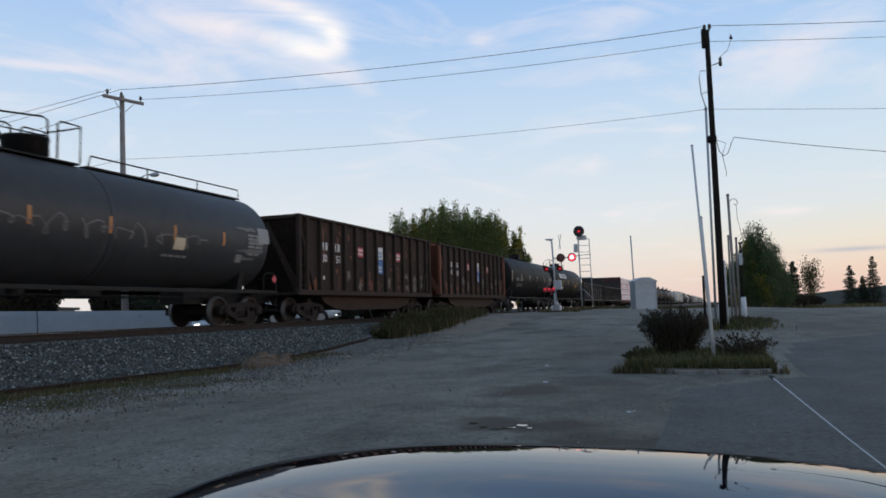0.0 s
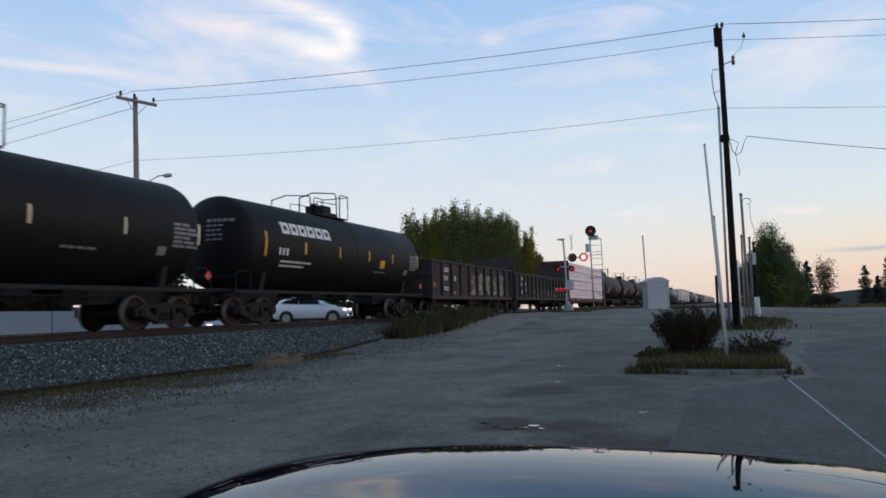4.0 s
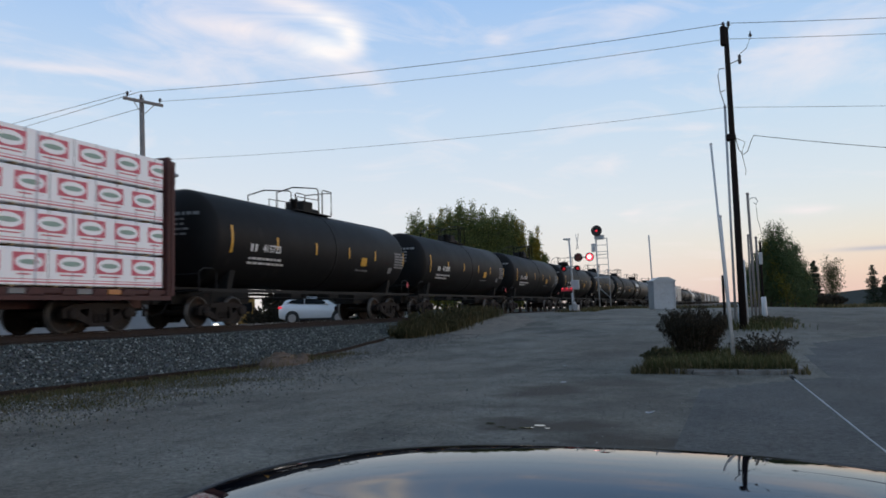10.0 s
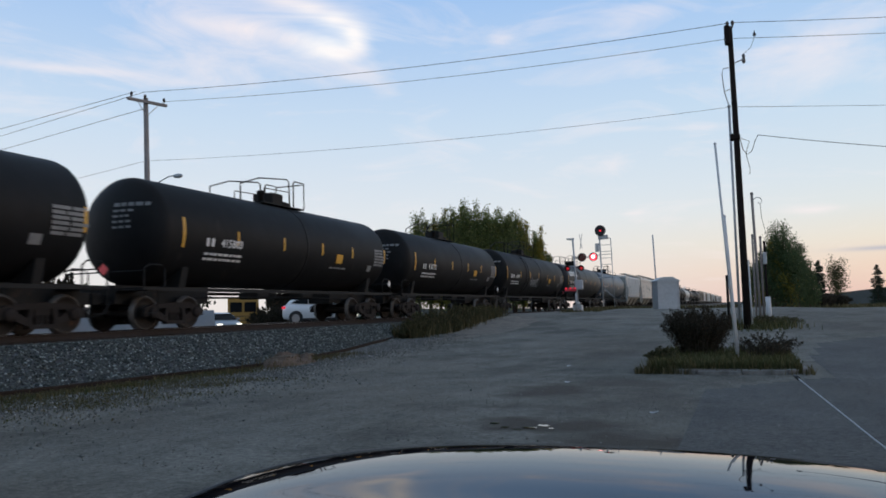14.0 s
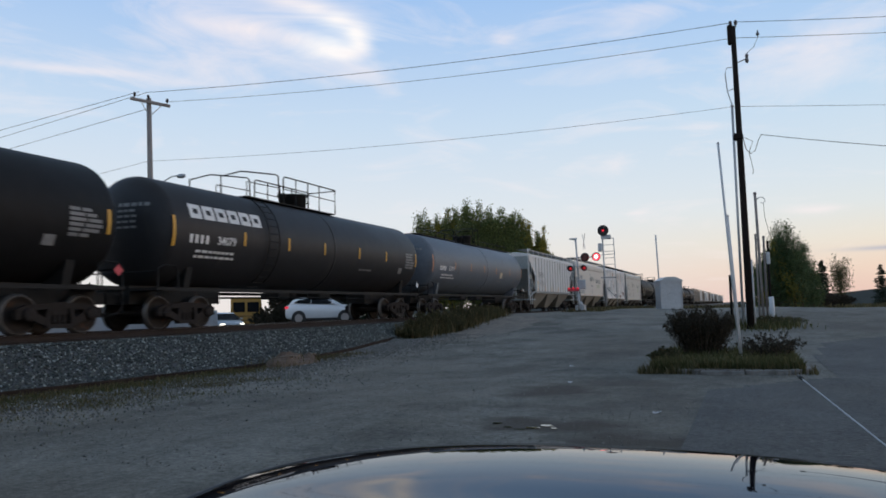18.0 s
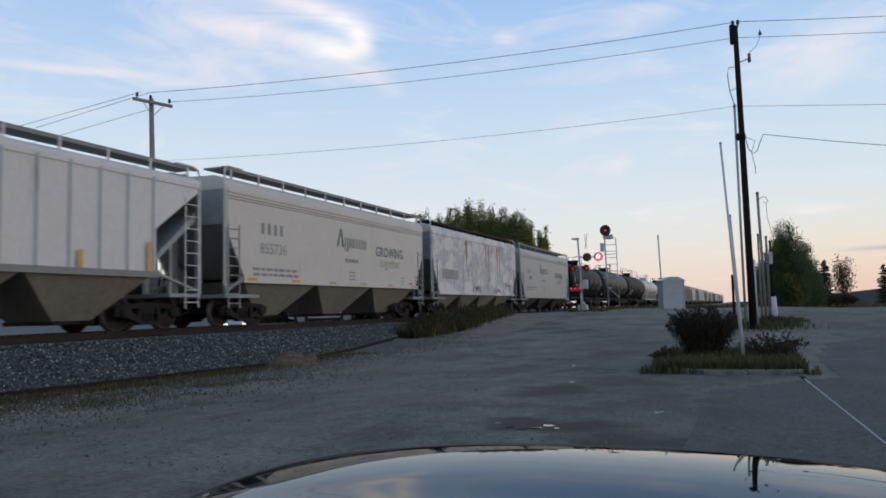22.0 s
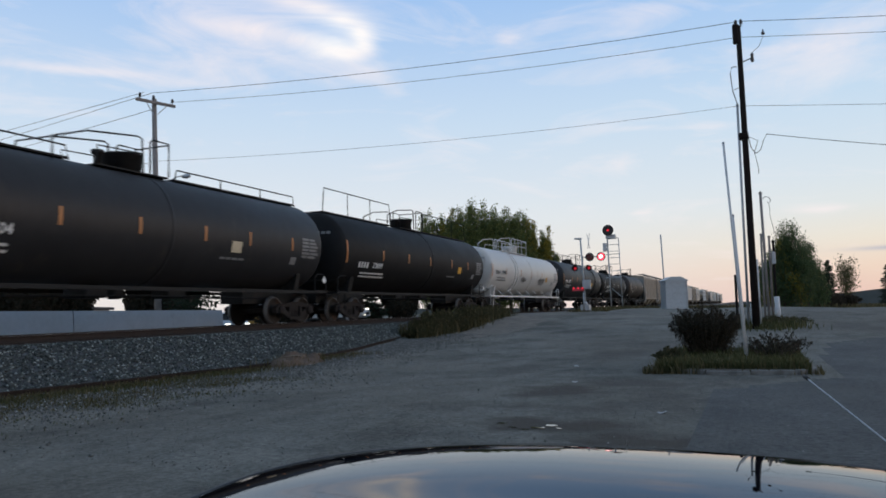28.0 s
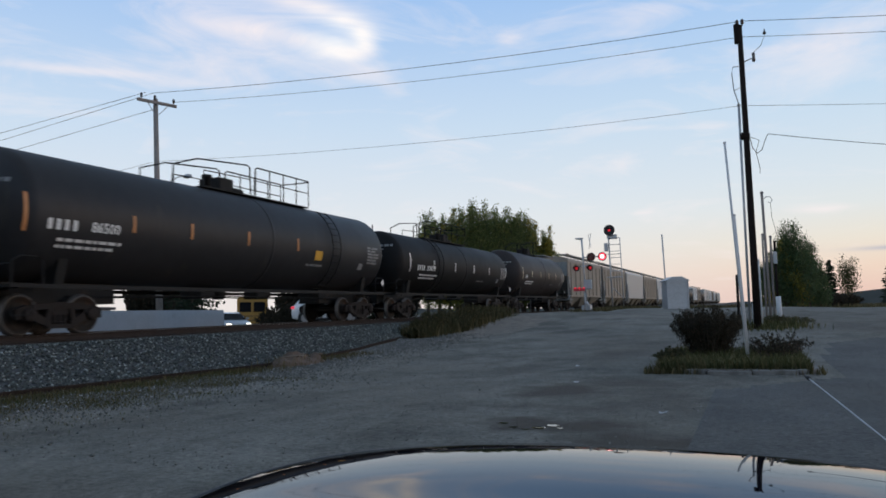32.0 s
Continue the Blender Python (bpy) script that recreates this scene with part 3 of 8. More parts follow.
def sheet(name, outline, lift, material, label, category, kind="structure", step=0.5):
    """A flat patch on the ground: the outline is filled with a fine net that follows the ground."""
    bm = B()
    xs, ys = [p[0] for p in outline], [p[1] for p in outline]
    net = {}
    def inside(x, y):
        odd = False
        for (x0, y0), (x1, y1) in zip(outline, outline[1:] + outline[:1]):
            if (y0 > y) != (y1 > y) and x < (x1 - x0) * (y - y0) / (y1 - y0) + x0:
                odd = not odd
        return odd
    def vert(i, j):
        if (i, j) not in net:
            x, y = min(xs) + i * step, min(ys) + j * step
            net[i, j] = bm.verts.new((x, y, ground_z(x, y) + lift))
        return net[i, j]
    for i in range(int((max(xs) - min(xs)) / step) + 1):
        for j in range(int((max(ys) - min(ys)) / step) + 1):
            if inside(min(xs) + (i + 0.5) * step, min(ys) + (j + 0.5) * step):
                bm.faces.new((vert(i, j), vert(i + 1, j), vert(i + 1, j + 1), vert(i, j + 1)))
    return tagged(part(name, bm, material, smooth=True), label, category, kind=kind)


# ---- the track ----
SLOPE = math.degrees(math.atan(GRADE))


def rail_mesh(bm, y0, y1, x=0.0, z=0.0):
    prism(bm, [(x - 0.07, z - 0.17), (x + 0.07, z - 0.17), (x + 0.07, z - 0.15), (x + 0.012, z - 0.13), (x + 0.012, z - 0.045), (x + 0.036, z - 0.035),
               (x + 0.036, z - 0.006), (x + 0.026, z), (x - 0.026, z), (x - 0.036, z - 0.006), (x - 0.036, z - 0.035), (x - 0.012, z - 0.045), (x - 0.012, z - 0.13), (x - 0.07, z - 0.15)], "y", y0, y1)
    for f in bm.faces:
        if f.calc_center_median().z > z - 0.001:
            f.material_index = 1


track = thing("railway_track", pose(TRACK_X, 0, rail_z(0), SLOPE), "main line railway track of rusty steel rails on timber sleepers", "railway track", kind="structure")
for side in (-0.7175, 0.7175):
    bm = B()
    rail_mesh(bm, -520, 900, side)
    part("rail", bm, ("rail_steel", "rail_top"), track)
bm = B()
box(bm, -1.3, 1.3, -0.115, 0.115, -0.33, -0.172, bev=0.01)
tie = part("sleeper", bm, "tie_wood", track)
tie.matrix_basis = pose(0, 4, 0)
for i in range(1, 70):
    again(tie, pose(random.uniform(-0.03, 0.03), 4 + i * 0.55, 0, 0, 0, random.uniform(-1, 1)), track)
bm = B()
for i in range(70, 300):
    box(bm, -1.3, 1.3, 4 + i * 0.55 - 0.115, 4 + i * 0.55 + 0.115, -0.33, -0.172)
tagged(part("sleeper_rows", bm, "tie_wood", track), kind="stuff")



def bank_reach(y):
    """The bank's near slope draws in towards the crossing, where the old siding joins."""
    return 1.06 - 0.55 * smoothstep(15, 30, y)


# ballast bed: a long bank of crushed stone with a rough shoulder
bm = B()
rows = []
for y in steps((-520, -6, 40), (-6, 36, 0.35), (36, 46, 2), (46, 900, 40)):
    zt = rail_z(y) - 0.22
    taper = 1 - smoothstep(30, 35, y) * (1 - smoothstep(52, 60, y)) * 0.9
    row = []
    for x, dz in ((-4.2, None), (-1.75, 0), (-0.9, 0.02), (0.9, 0.02), (1.75, 0), (2.15, -0.16), (2.6, -0.36), (3.05, -0.56), (3.5, -0.75), (3.95, None)):
        xx = TRACK_X + (x if x < 1.8 else 1.75 + (x - 1.75) * bank_reach(y))
        g = ground_z(xx, y) - 0.05
        z = g if dz is None else max(g, zt + dz * (zt - 0.02 - g) / 0.78 if dz < 0 else zt + dz)
        if dz is not None and -6 < y < 36:
            z += 0.035 * noise.noise((xx * 2.2, y * 2.2, 3))
        z = g + (z - g) * taper
        row.append(bm.verts.new((xx, y, z)))
    rows.append(row)
for a, b in zip(rows, rows[1:]):
    for i in range(len(a) - 1):
        bm.faces.new((a[i], a[i + 1], b[i + 1], b[i])).smooth = True
tagged(part("ballast_bed", bm, "ballast"), "grey crushed-stone ballast bank under the railway track", "ballast", kind="structure")


def stones(name, count, where, size, material, label, category):
    """Loose broken stones, joined: each a small uneven lump."""
    vs, fs = [], []
    for _ in range(count):
        x, y, z = where()
        s = random.uniform(*size)
        a = random.uniform(0, 6.28)
        k = len(vs)
        for ux, uy, uz in ((1, 0, 0), (-1, 0, 0), (0, 1, 0), (0, -1, 0), (0, 0, 0.8), (0, 0, -0.6)):
            ux, uy = ux + random.uniform(-0.3, 0.3), uy + random.uniform(-0.3, 0.3)
            vs.append((x + s * (ux * math.cos(a) - uy * math.sin(a)), y + s * (ux * math.sin(a) + uy * math.cos(a)), z + s * uz))
        fs += [(k + p, k + q, k + r) for p, q, r in ((0, 2, 4), (2, 1, 4), (1, 3, 4), (3, 0, 4), (2, 0, 5), (1, 2, 5), (3, 1, 5), (0, 3, 5))]
    me = bpy.data.meshes.new(name)
    me.from_pydata(vs, [], fs)
    me.materials.append(M[material])
    return tagged(new(name, me), label, category, kind="stuff")


def on_bank():
    y = random.uniform(4, 33)
    x = random.choice((random.uniform(0.95, 1.75), random.uniform(1.7, 4.1), random.uniform(1.7, 4.1), random.uniform(1.7, 4.1)))
    zt = rail_z(y) - 0.22
    k = bank_reach(y)
    x = x if x < 1.75 else 1.75 + (x - 1.75) * k
    g = ground_z(TRACK_X + x, y) - 0.03
    z = zt if x < 1.75 else max(g, zt + (g - zt) * (x - 1.75) / (1.9 * k))
    z = g + (z - g) * (1 - smoothstep(30, 35, y) * 0.9)
    return TRACK_X + x, y, z + 0.02


stones("ballast_stones", 34000, on_bank, (0.016, 0.042), "stone", "loose grey crushed ballast stones on the bank", "ballast stones")


def on_spill():
    y = random.uniform(3, 30)
    x = -11.75 - 0.06 * max(0, y - 17) ** 1.3 + abs(random.gauss(0, 1.15 if y > 14 else 1.6))
    return x, y, ground_z(x, y) + 0.012


stones("spilled_stones", 34000, on_spill, (0.008, 0.026), "gravel", "loose ballast stones spilled past the old rail", "ballast stones")


def on_lot():
    y = 5 + 20 * random.random() ** 1.5
    x = random.uniform(-11.5 + 0.02 * y, 1.5)
    return x, y, ground_z(x, y) + 0.004


stones("lot_pebbles", 5200, on_lot, (0.004, 0.013), "pebble", "loose small pebbles scattered over the lot", "pebbles")

# the old siding rail at the foot of the bank
bm = B()
line = [(-11.8, -2), (-11.72, 4), (-11.55, 9), (-11.35, 12), (-11.12, 14.5), (-11.15, 17), (-11.6, 19.8), (-12.25, 23), (-13.1, 27), (-13.7, 30)]
fine = []
for (xa, ya), (xb, yb) in zip(line, line[1:]):
    fine += [(xa + (xb - xa) * i / 6, ya + (yb - ya) * i / 6) for i in range(6)]
fine.append(line[-1])
prof = [(-0.07, 0), (0.07, 0), (0.07, 0.02), (0.015, 0.04), (0.015, 0.11), (0.036, 0.12), (0.036, 0.15), (-0.036, 0.15), (-0.036, 0.12), (-0.015, 0.11), (-0.015, 0.04), (-0.07, 0.02)]
rings = [[bm.verts.new((x + u, y, ground_z(x, y) - 0.035 + v)) for u, v in prof] for x, y in fine]
for a, b in zip(rings, rings[1:]):
    for i in range(len(prof)):
        bm.faces.new((a[i], a[(i + 1) % len(prof)], b[(i + 1) % len(prof)], b[i]))
bm.faces.new(rings[0]), bm.faces.new(rings[-1])
bmesh.ops.recalc_face_normals(bm, faces=bm.faces[:])
tagged(part("siding_rail", bm, "rail_rust"), "rusty abandoned siding rail half sunk in gravel", "rail")
sheet("dirt_verge", [(-12.6, -2), (-11.3, -2), (-10.7, 6), (-10.35, 12), (-10.4, 17), (-10.9, 21), (-12.2, 28), (-13.6, 30), (-12.2, 22), (-11.7, 15), (-12.1, 8)], 0.008, "dirt", "strip of bare brown dirt beside the old rail", "dirt")

# sandy gravel washed out below the end of the bank
sheet("sand_apron", [(-12.2, 24.5), (-11.2, 24.0), (-10.2, 26.5), (-9.7, 30), (-9.6, 34), (-10.0, 38), (-11.2, 41), (-12.6, 41), (-12.4, 33), (-12.6, 28)], 0.007, "sand", "patch of pale sandy gravel at the end of the bank", "sand", step=0.3)

# ---- plants ----


def blades(name, count, where, height, material, label, category="grass", width=0.012):
    """Grass and weeds: bent blades, joined."""
    vs, fs = [], []
    for _ in range(count):
        x, y = where()
        z = ground_z(x, y) - 0.01
        h = random.uniform(*height)
        a, lean = random.uniform(0, 6.28), random.uniform(0.1, 0.6) * h
        dx, dy, w = math.cos(a), math.sin(a), width * random.uniform(0.7, 1.5)
        k = len(vs)
        vs += [(x - dy * w, y + dx * w, z), (x + dy * w, y - dx * w, z), (x + dx * lean * 0.35 + dy * w * 0.7, y + dy * lean * 0.35 - dx * w * 0.7, z + h * 0.6),
               (x + dx * lean * 0.35 - dy * w * 0.7, y + dy * lean * 0.35 + dx * w * 0.7, z + h * 0.6), (x + dx * lean, y + dy * lean, z + h)]
        fs += [(k, k + 1, k + 2, k + 3), (k + 3, k + 2, k + 4)]
    me = bpy.data.meshes.new(name)
    me.from_pydata(vs, [], fs)
    me.materials.append(M[material])
    return tagged(new(name, me), label, category, kind="stuff")


def leaf_cloud(name, centres, per, size, material, parent, squash=0.8, tip=1.6, up=0.0):
    """Leaves in clumps round the centres (x, y, z, radius)."""
    vs, fs = [], []
    for cx, cy, cz, r in centres:
        for _ in range(per):
            d = Vector((random.gauss(0, 1), random.gauss(0, 1), random.gauss(0, 1) * squash))
            d = d.normalized() * r * random.uniform(0.35, 1.0) ** 0.6
            p = Vector((cx, cy, cz)) + d
            u = Vector((random.gauss(0, 1), random.gauss(0, 1), random.gauss(0, 1) + up)).normalized()
            w = u.orthogonal().normalized()
            s = size * random.uniform(0.6, 1.4)
            k = len(vs)
            vs += [tuple(p - u * s * tip), tuple(p + w * s * 0.8), tuple(p + u * s * tip), tuple(p - w * s * 0.8)]
            fs.append((k, k + 1, k + 2, k + 3))
    me = bpy.data.meshes.new(name)
    me.from_pydata(vs, [], fs)
    me.materials.append(M[material])
    ob = new(name, me)
    ob.parent = parent
    return ob


def tree(x, y, height, spread, limbs, per, leaf, material, label, category="tree", name="tree", slim=0.55, bare=0.1, bark="bark", gold=0):
    """A tapered trunk with rising limbs; each limb carries a spray of leaves that ends in a ragged tip. slim: how the crown narrows."""
    z = ground_z(x, y)
    ob = thing(name, pose(x, y, z - 0.05), label, category)
    bm = B()
    trunk = [(0, 0, 0)] + [(random.uniform(-0.02, 0.02) * height * k / 5, random.uniform(-0.02, 0.02) * height * k / 5, height * 0.9 * k / 5) for k in range(1, 6)]
    tube(bm, trunk, height * 0.018, 8, height * 0.003)
    green, golden = [], []
    for i in range(limbs):
        h = bare + (0.80 - bare) * (i + 0.5) / limbs
        rad = spread * (1 - ((h - bare) / (1 - bare)) ** 1.6) ** slim * random.uniform(0.6, 1.1)
        a = i * 2.4 + random.uniform(-0.5, 0.5)
        rise = height * random.uniform(0.12, 0.30)
        k = h * 0.86 / 0.18
        lo_, hi_ = trunk[min(4, int(k))], trunk[min(4, int(k)) + 1]
        p0 = Vector(lo_).lerp(Vector(hi_), k - min(4, int(k)))
        p2 = Vector((rad * math.cos(a), rad * math.sin(a), height * h + rise))
        p1 = p0.lerp(p2, 0.5) + Vector((rad * 0.22 * math.cos(a), rad * 0.22 * math.sin(a), -0.2 * rise))
        tube(bm, [p0, p1, p2], height * 0.005, 5, height * 0.001)
        (golden if random.random() < gold else green).append((p0, p1, p2))

    def spray(group, mt):
        vs, fs = [], []
        for p0, p1, p2 in group:
            for _ in range(per):
                t = random.random() ** 0.75
                c = p0.lerp(p1, t).lerp(p1.lerp(p2, t), t)
                w = spread * (0.10 + 0.17 * math.sin(math.pi * min(1, 0.15 + t * 0.8)))
                p = c + Vector((random.gauss(0, w), random.gauss(0, w), random.gauss(0, w * 1.3)))
                u = Vector((random.gauss(0, 1), random.gauss(0, 1), random.gauss(0, 1) + 1.0)).normalized()
                v = u.orthogonal().normalized()
                s = leaf * random.uniform(0.6, 1.4)
                k = len(vs)
                vs += [tuple(p - u * s * 1.6), tuple(p + v * s * 0.8), tuple(p + u * s * 1.6), tuple(p - v * s * 0.8)]
                fs.append((k, k + 1, k + 2, k + 3))
        me = bpy.data.meshes.new("crown")
        me.from_pydata(vs, [], fs)
        me.materials.append(M[mt])
        c = new("crown", me)
        c.parent = ob
        return c
    part("trunk", bm, bark, ob)
    spray(green, material)
    if golden:
        spray(golden, "leaf_gold")["label"] = "yellowing autumn leaves"
    return ob


def conifer(x, y, height, spread, label, open_=1.0):
    """A spruce: whorls of drooping branches with needle tufts, thinner towards the tip."""
    z = ground_z(x, y)
    ob = thing("spruce_tree", pose(x, y, z - 0.05), label, "tree")
    bm = B()
    tube(bm, [(0, 0, 0), (0, 0, height * 0.98)], height * 0.018, 7, height * 0.003)
    cl = []
    for i in range(22):
        h = 0.10 + 0.88 * i / 21
        r = spread * (1 - h) ** 0.62 * random.uniform(0.55, 1.15) + 0.06
        for j in range(7 if h < 0.8 else 4):
            a = j * 0.9 + i * 1.7 + random.uniform(-0.3, 0.3)
            k = r * random.uniform(0.7, 1.1)
            tip = Vector((k * math.cos(a), k * math.sin(a), height * h + (0.25 * k if h > 0.75 else -0.15 * k)))
            root = Vector((0, 0, height * h))
            tube(bm, [root, root.lerp(tip, 0.5) - Vector((0, 0, 0.06 * k)), tip], 0.02, 4, 0.005)
            for q in (0.35, 0.6, 0.82, 1.0):
                c = root.lerp(tip, q)
                cl.append((c.x, c.y, c.z - 0.04 * k, 0.05 + 0.16 * k * (1.2 - q) * open_))
    part("trunk", bm, "bark", ob)
    leaf_cloud("crown", cl, 8, 0.035 + height * 0.004, "needle", ob, 0.6, 2.6)
    return ob


# tall poplars beyond the crossing
for x, y, h, sp, g in ((-31.3, 71.0, 10.9, 1.15, 0.04), (-30.2, 71.4, 10.2, 1.0, 0.15), (-29.2, 71.8, 11.1, 1.0, 0.3), (-28.4, 72.0, 11.2, 1.1, 0.45), (-27.4, 72.3, 12.0, 1.2, 0.1), (-26.3, 72.9, 12.1, 1.25, 0.03), (-25.2, 73.3, 11.7, 1.2, 0.0), (-24.2, 73.7, 11.3, 1.2, 0.0), (-23.1, 74.1, 11.2, 1.15, 0.02), (-22.1, 74.5, 11.1, 1.15, 0.05),
                       (-21.2, 75.0, 10.0, 0.95, 0.2), (-19.7, 75.8, 8.9, 0.75, 0.75), (-18.9, 76.3, 6.3, 0.7, 0.6), (-29.6, 75.5, 9.0, 1.5, 0.1), (-27.2, 76.4, 10.4, 1.7, 0), (-24.9, 77.2, 10.4, 1.8, 0), (-22.9, 78, 9.8, 1.6, 0.1)):
    tree(x, y, h * 0.94, sp * 1.15, 44, 380, 0.058, "leaf_poplar", "tall green poplar with yellowing patches behind the railway", "tree", "poplar_tree", slim=0.72, bare=0.10, gold=g)
for x, y, h, sp, n in ((3.55, 77, 8.2, 1.35, 44), (5.0, 77.5, 6.3, 1.1, 36), (2.2, 77.2, 5.6, 1.1, 34), (1.4, 76.5, 4.3, 0.9, 28), (5.9, 78.2, 4.3, 0.95, 28), (4.3, 76.2, 6.0, 1.25, 40), (2.9, 76.4, 6.6, 1.1, 36)):
    tree(x, y, h, sp * 1.05, n, 260, 0.05, "leaf_dark", "dense dark green poplar at the far edge of the lot", "tree", "poplar_tree", slim=0.9, bare=0.04, gold=0.05)
tree(10.2, 96, 5.7, 1.3, 22, 110, 0.062, "leaf_sapling", "thin sapling with sparse reddish-green leaves at the field edge", "tree", "sapling", slim=0.5, bare=0.22)
for x, y, h, sp in ((18.8, 126, 6.2, 1.5), (20.6, 127, 4.6, 1.4), (22.2, 128, 7.6, 1.8), (8.4, 96, 5.5, 1.2)):
    conifer(x, y, h, sp, "dark spruce at the edge of the field", 0.6)
for x, y, h in ((-41.9, 47.6, 8.6), (-33.5, 53.2, 8.3), (-30.05, 54.6, 8.2)):
    conifer(x, y, h, 2.9, "dark spruce showing above the passing train", 0.6)


def bush(x, y, z, w, h, per, label, material="leaf_bush", stems=60, leaf=0.02, droop=0.5):
    """A twiggy bush: stems that rise and fan out, with small leaves along them and ragged tips."""
    ob = thing("bush", pose(x, y, z), label, "bush")
    bm = B()
    vs, fs = [], []
    for i in range(stems):
        a, r = i * 2.4 + random.uniform(-0.3, 0.3), math.sqrt((i + 0.5) / stems)
        top = h * (1.0 - droop * r ** 2.2) * random.uniform(0.75, 1.12)
        p0 = Vector((0.35 * w * r * math.cos(a), 0.35 * w * r * math.sin(a), 0))
        p2 = Vector((w * r * math.cos(a), w * r * math.sin(a), top))
        p1 = p0.lerp(p2, 0.5) + Vector((0, 0, 0.12 * top))
        tube(bm, [p0, p1, p2], 0.008, 4, 0.002)
        for _ in range(per):
            t = random.random() ** 0.7
            c = p0.lerp(p1, t).lerp(p1.lerp(p2, t), t)
            s = 0.11 * w * (1.15 - t)
            p = c + Vector((random.gauss(0, s), random.gauss(0, s), random.gauss(0, s)))
            u = Vector((random.gauss(0, 1), random.gauss(0, 1), random.gauss(0, 1) + 0.9)).normalized()
            v = u.orthogonal().normalized()
            k, q = len(vs), leaf * random.uniform(0.6, 1.5)
            vs += [tuple(p - u * q * 1.9), tuple(p + v * q * 0.7), tuple(p + u * q * 1.9), tuple(p - v * q * 0.7)]
            fs.append((k, k + 1, k + 2, k + 3))
    part("stem", bm, "bark", ob)
    me = bpy.data.meshes.new("foliage")
    me.from_pydata(vs, [], fs)
    me.materials.append(M[material])
    new("foliage", me).parent = ob
    return ob


# a roadside tree whose twigs reach over the lot
road_tree = thing("roadside_tree", pose(-10.2, 4.4, ground_z(-10.2, 4.4) - 0.05), "leafy roadside tree with overhanging twigs", "tree")
bm = B()
tube(bm, [(0, 0, 0), (0.05, 0.05, 1.6), (0.1, 0.2, 3.4), (0.0, 0.1, 5.6), (0.05, 0.0, 7.4)], 0.13, 8, 0.03)
tips, cl = ((1.75, 1.55, 5.05), (1.75, 1.58, 4.66), (1.72, 1.60, 4.12), (1.3, 1.2, 5.3), (0.9, 0.8, 6.2), (-0.8, 0.9, 6.0), (-1.2, -0.4, 5.2), (0.3, -1.2, 5.6), (0.9, 1.0, 3.9)), []
for tx, ty, tz in tips:
    tube(bm, [(0.05, 0.1, tz * 0.7), (tx * 0.5, ty * 0.5, tz * 0.92), (tx, ty, tz)], 0.035, 5, 0.004)
    cl += [(tx - 0.06 * tx, ty - 0.06 * ty, tz, 0.12), (tx * 0.75, ty * 0.75, tz + 0.05, 0.3), (tx * 0.5, ty * 0.5, tz * 0.94, 0.38)]
part("trunk", bm, "bark", road_tree)
leaf_cloud("crown", cl, 70, 0.035, "leaf_dark", road_tree)


# ---- the planted island with its posts ----
island = thing("traffic_island", pose(0, 0, 0), "raised planted island with a low concrete kerb", "traffic island", kind="structure")
outline = [(-1.7, 15.3), (-0.85, 14.75), (0.7, 14.85), (0.98, 15.2), (1.0, 17.6), (0.4, 21.0), (-0.8, 21.5), (-1.95, 18.6)]
bm = B()
prism(bm, outline, "z", ground_z(0, 16) - 0.15, ground_z(0, 16) + 0.07)
part("soil", bm, "dirt", island)
for (xa, ya), (xb, yb) in zip(outline, outline[1:] + outline[:1]):
    n = max(1, round(math.hypot(xb - xa, yb - ya) / 0.9))
    for i in range(n):
        p0, p1 = (xa + (xb - xa) * i / n, ya + (yb - ya) * i / n), (xa + (xb - xa) * (i + 1) / n, ya + (yb - ya) * (i + 1) / n)
        d = Vector((p1[0] - p0[0], p1[1] - p0[1], 0))
        bm = B()
        box(bm, 0.006, d.length - 0.006, -0.08, 0.08, -0.12, 0.085 + random.uniform(-0.015, 0.015), bev=0.015)
        k = part("kerb_stone", bm, "concrete", island)
        k.matrix_basis = pose(p0[0], p0[1], ground_z(*p0), 0, 0, math.degrees(math.atan2(d.y, d.x)) + random.uniform(-1, 1))
bush(-0.98, 18.1, 0.08, 0.86, 1.14, 150, "dense dark twiggy bush on the planted island", stems=190, leaf=0.0115, droop=0.16)
bush(0.45, 17.4, 0.1, 0.72, 0.58, 40, "low reddish weedy bush on the planted island", droop=0.35, leaf=0.015)
bush(-1.62, 16.3, 0.1, 0.38, 0.34, 40, "low dry weed clump at the end of the island", "weed", stems=40)


def on_island():
    x, y = random.uniform(-1.75, 0.95), 14.95 + 5 * random.random() ** 1.6
    return x, y


blades("island_grass", 6200, on_island, (0.12, 0.34), "blade", "rank green grass on the planted island")
blades("island_straw", 1500, lambda: (random.uniform(-1.8, 0.9) if random.random() < 0.4 else random.uniform(-1.85, -0.8), random.uniform(14.95, 16.3)), (0.1, 0.3), "blade_dry", "dry straw among the island grass")
blades("kerb_weeds", 600, lambda: (random.choice((random.uniform(-2.0, -0.9), random.uniform(-2.0, 1.2))), random.uniform(14.72, 15.2)), (0.05, 0.2), "blade_dry", "dry weeds along the island kerb")


def post(x, y, top, r, material, label, lean=(0, 0), name="post", cap=True, category="post"):
    z = ground_z(x, y)
    ob = thing(name, pose(x, y, z - 0.04), label, category)
    bm = B()
    tube(bm, [(0, 0, 0), (lean[0] * 0.5, lean[1] * 0.5, (top - z) * 0.5), (lean[0], lean[1], top - z)], r, 10)
    part("shaft", bm, material, ob)
    if cap:
        bm = B()
        lathe(bm, [(r * 1.25, 0), (r * 1.25, r), (r * 0.5, r * 1.6)], "z", (lean[0], lean[1], top - z - 0.01), 10)
        part("cap", bm, material, ob)
    return ob


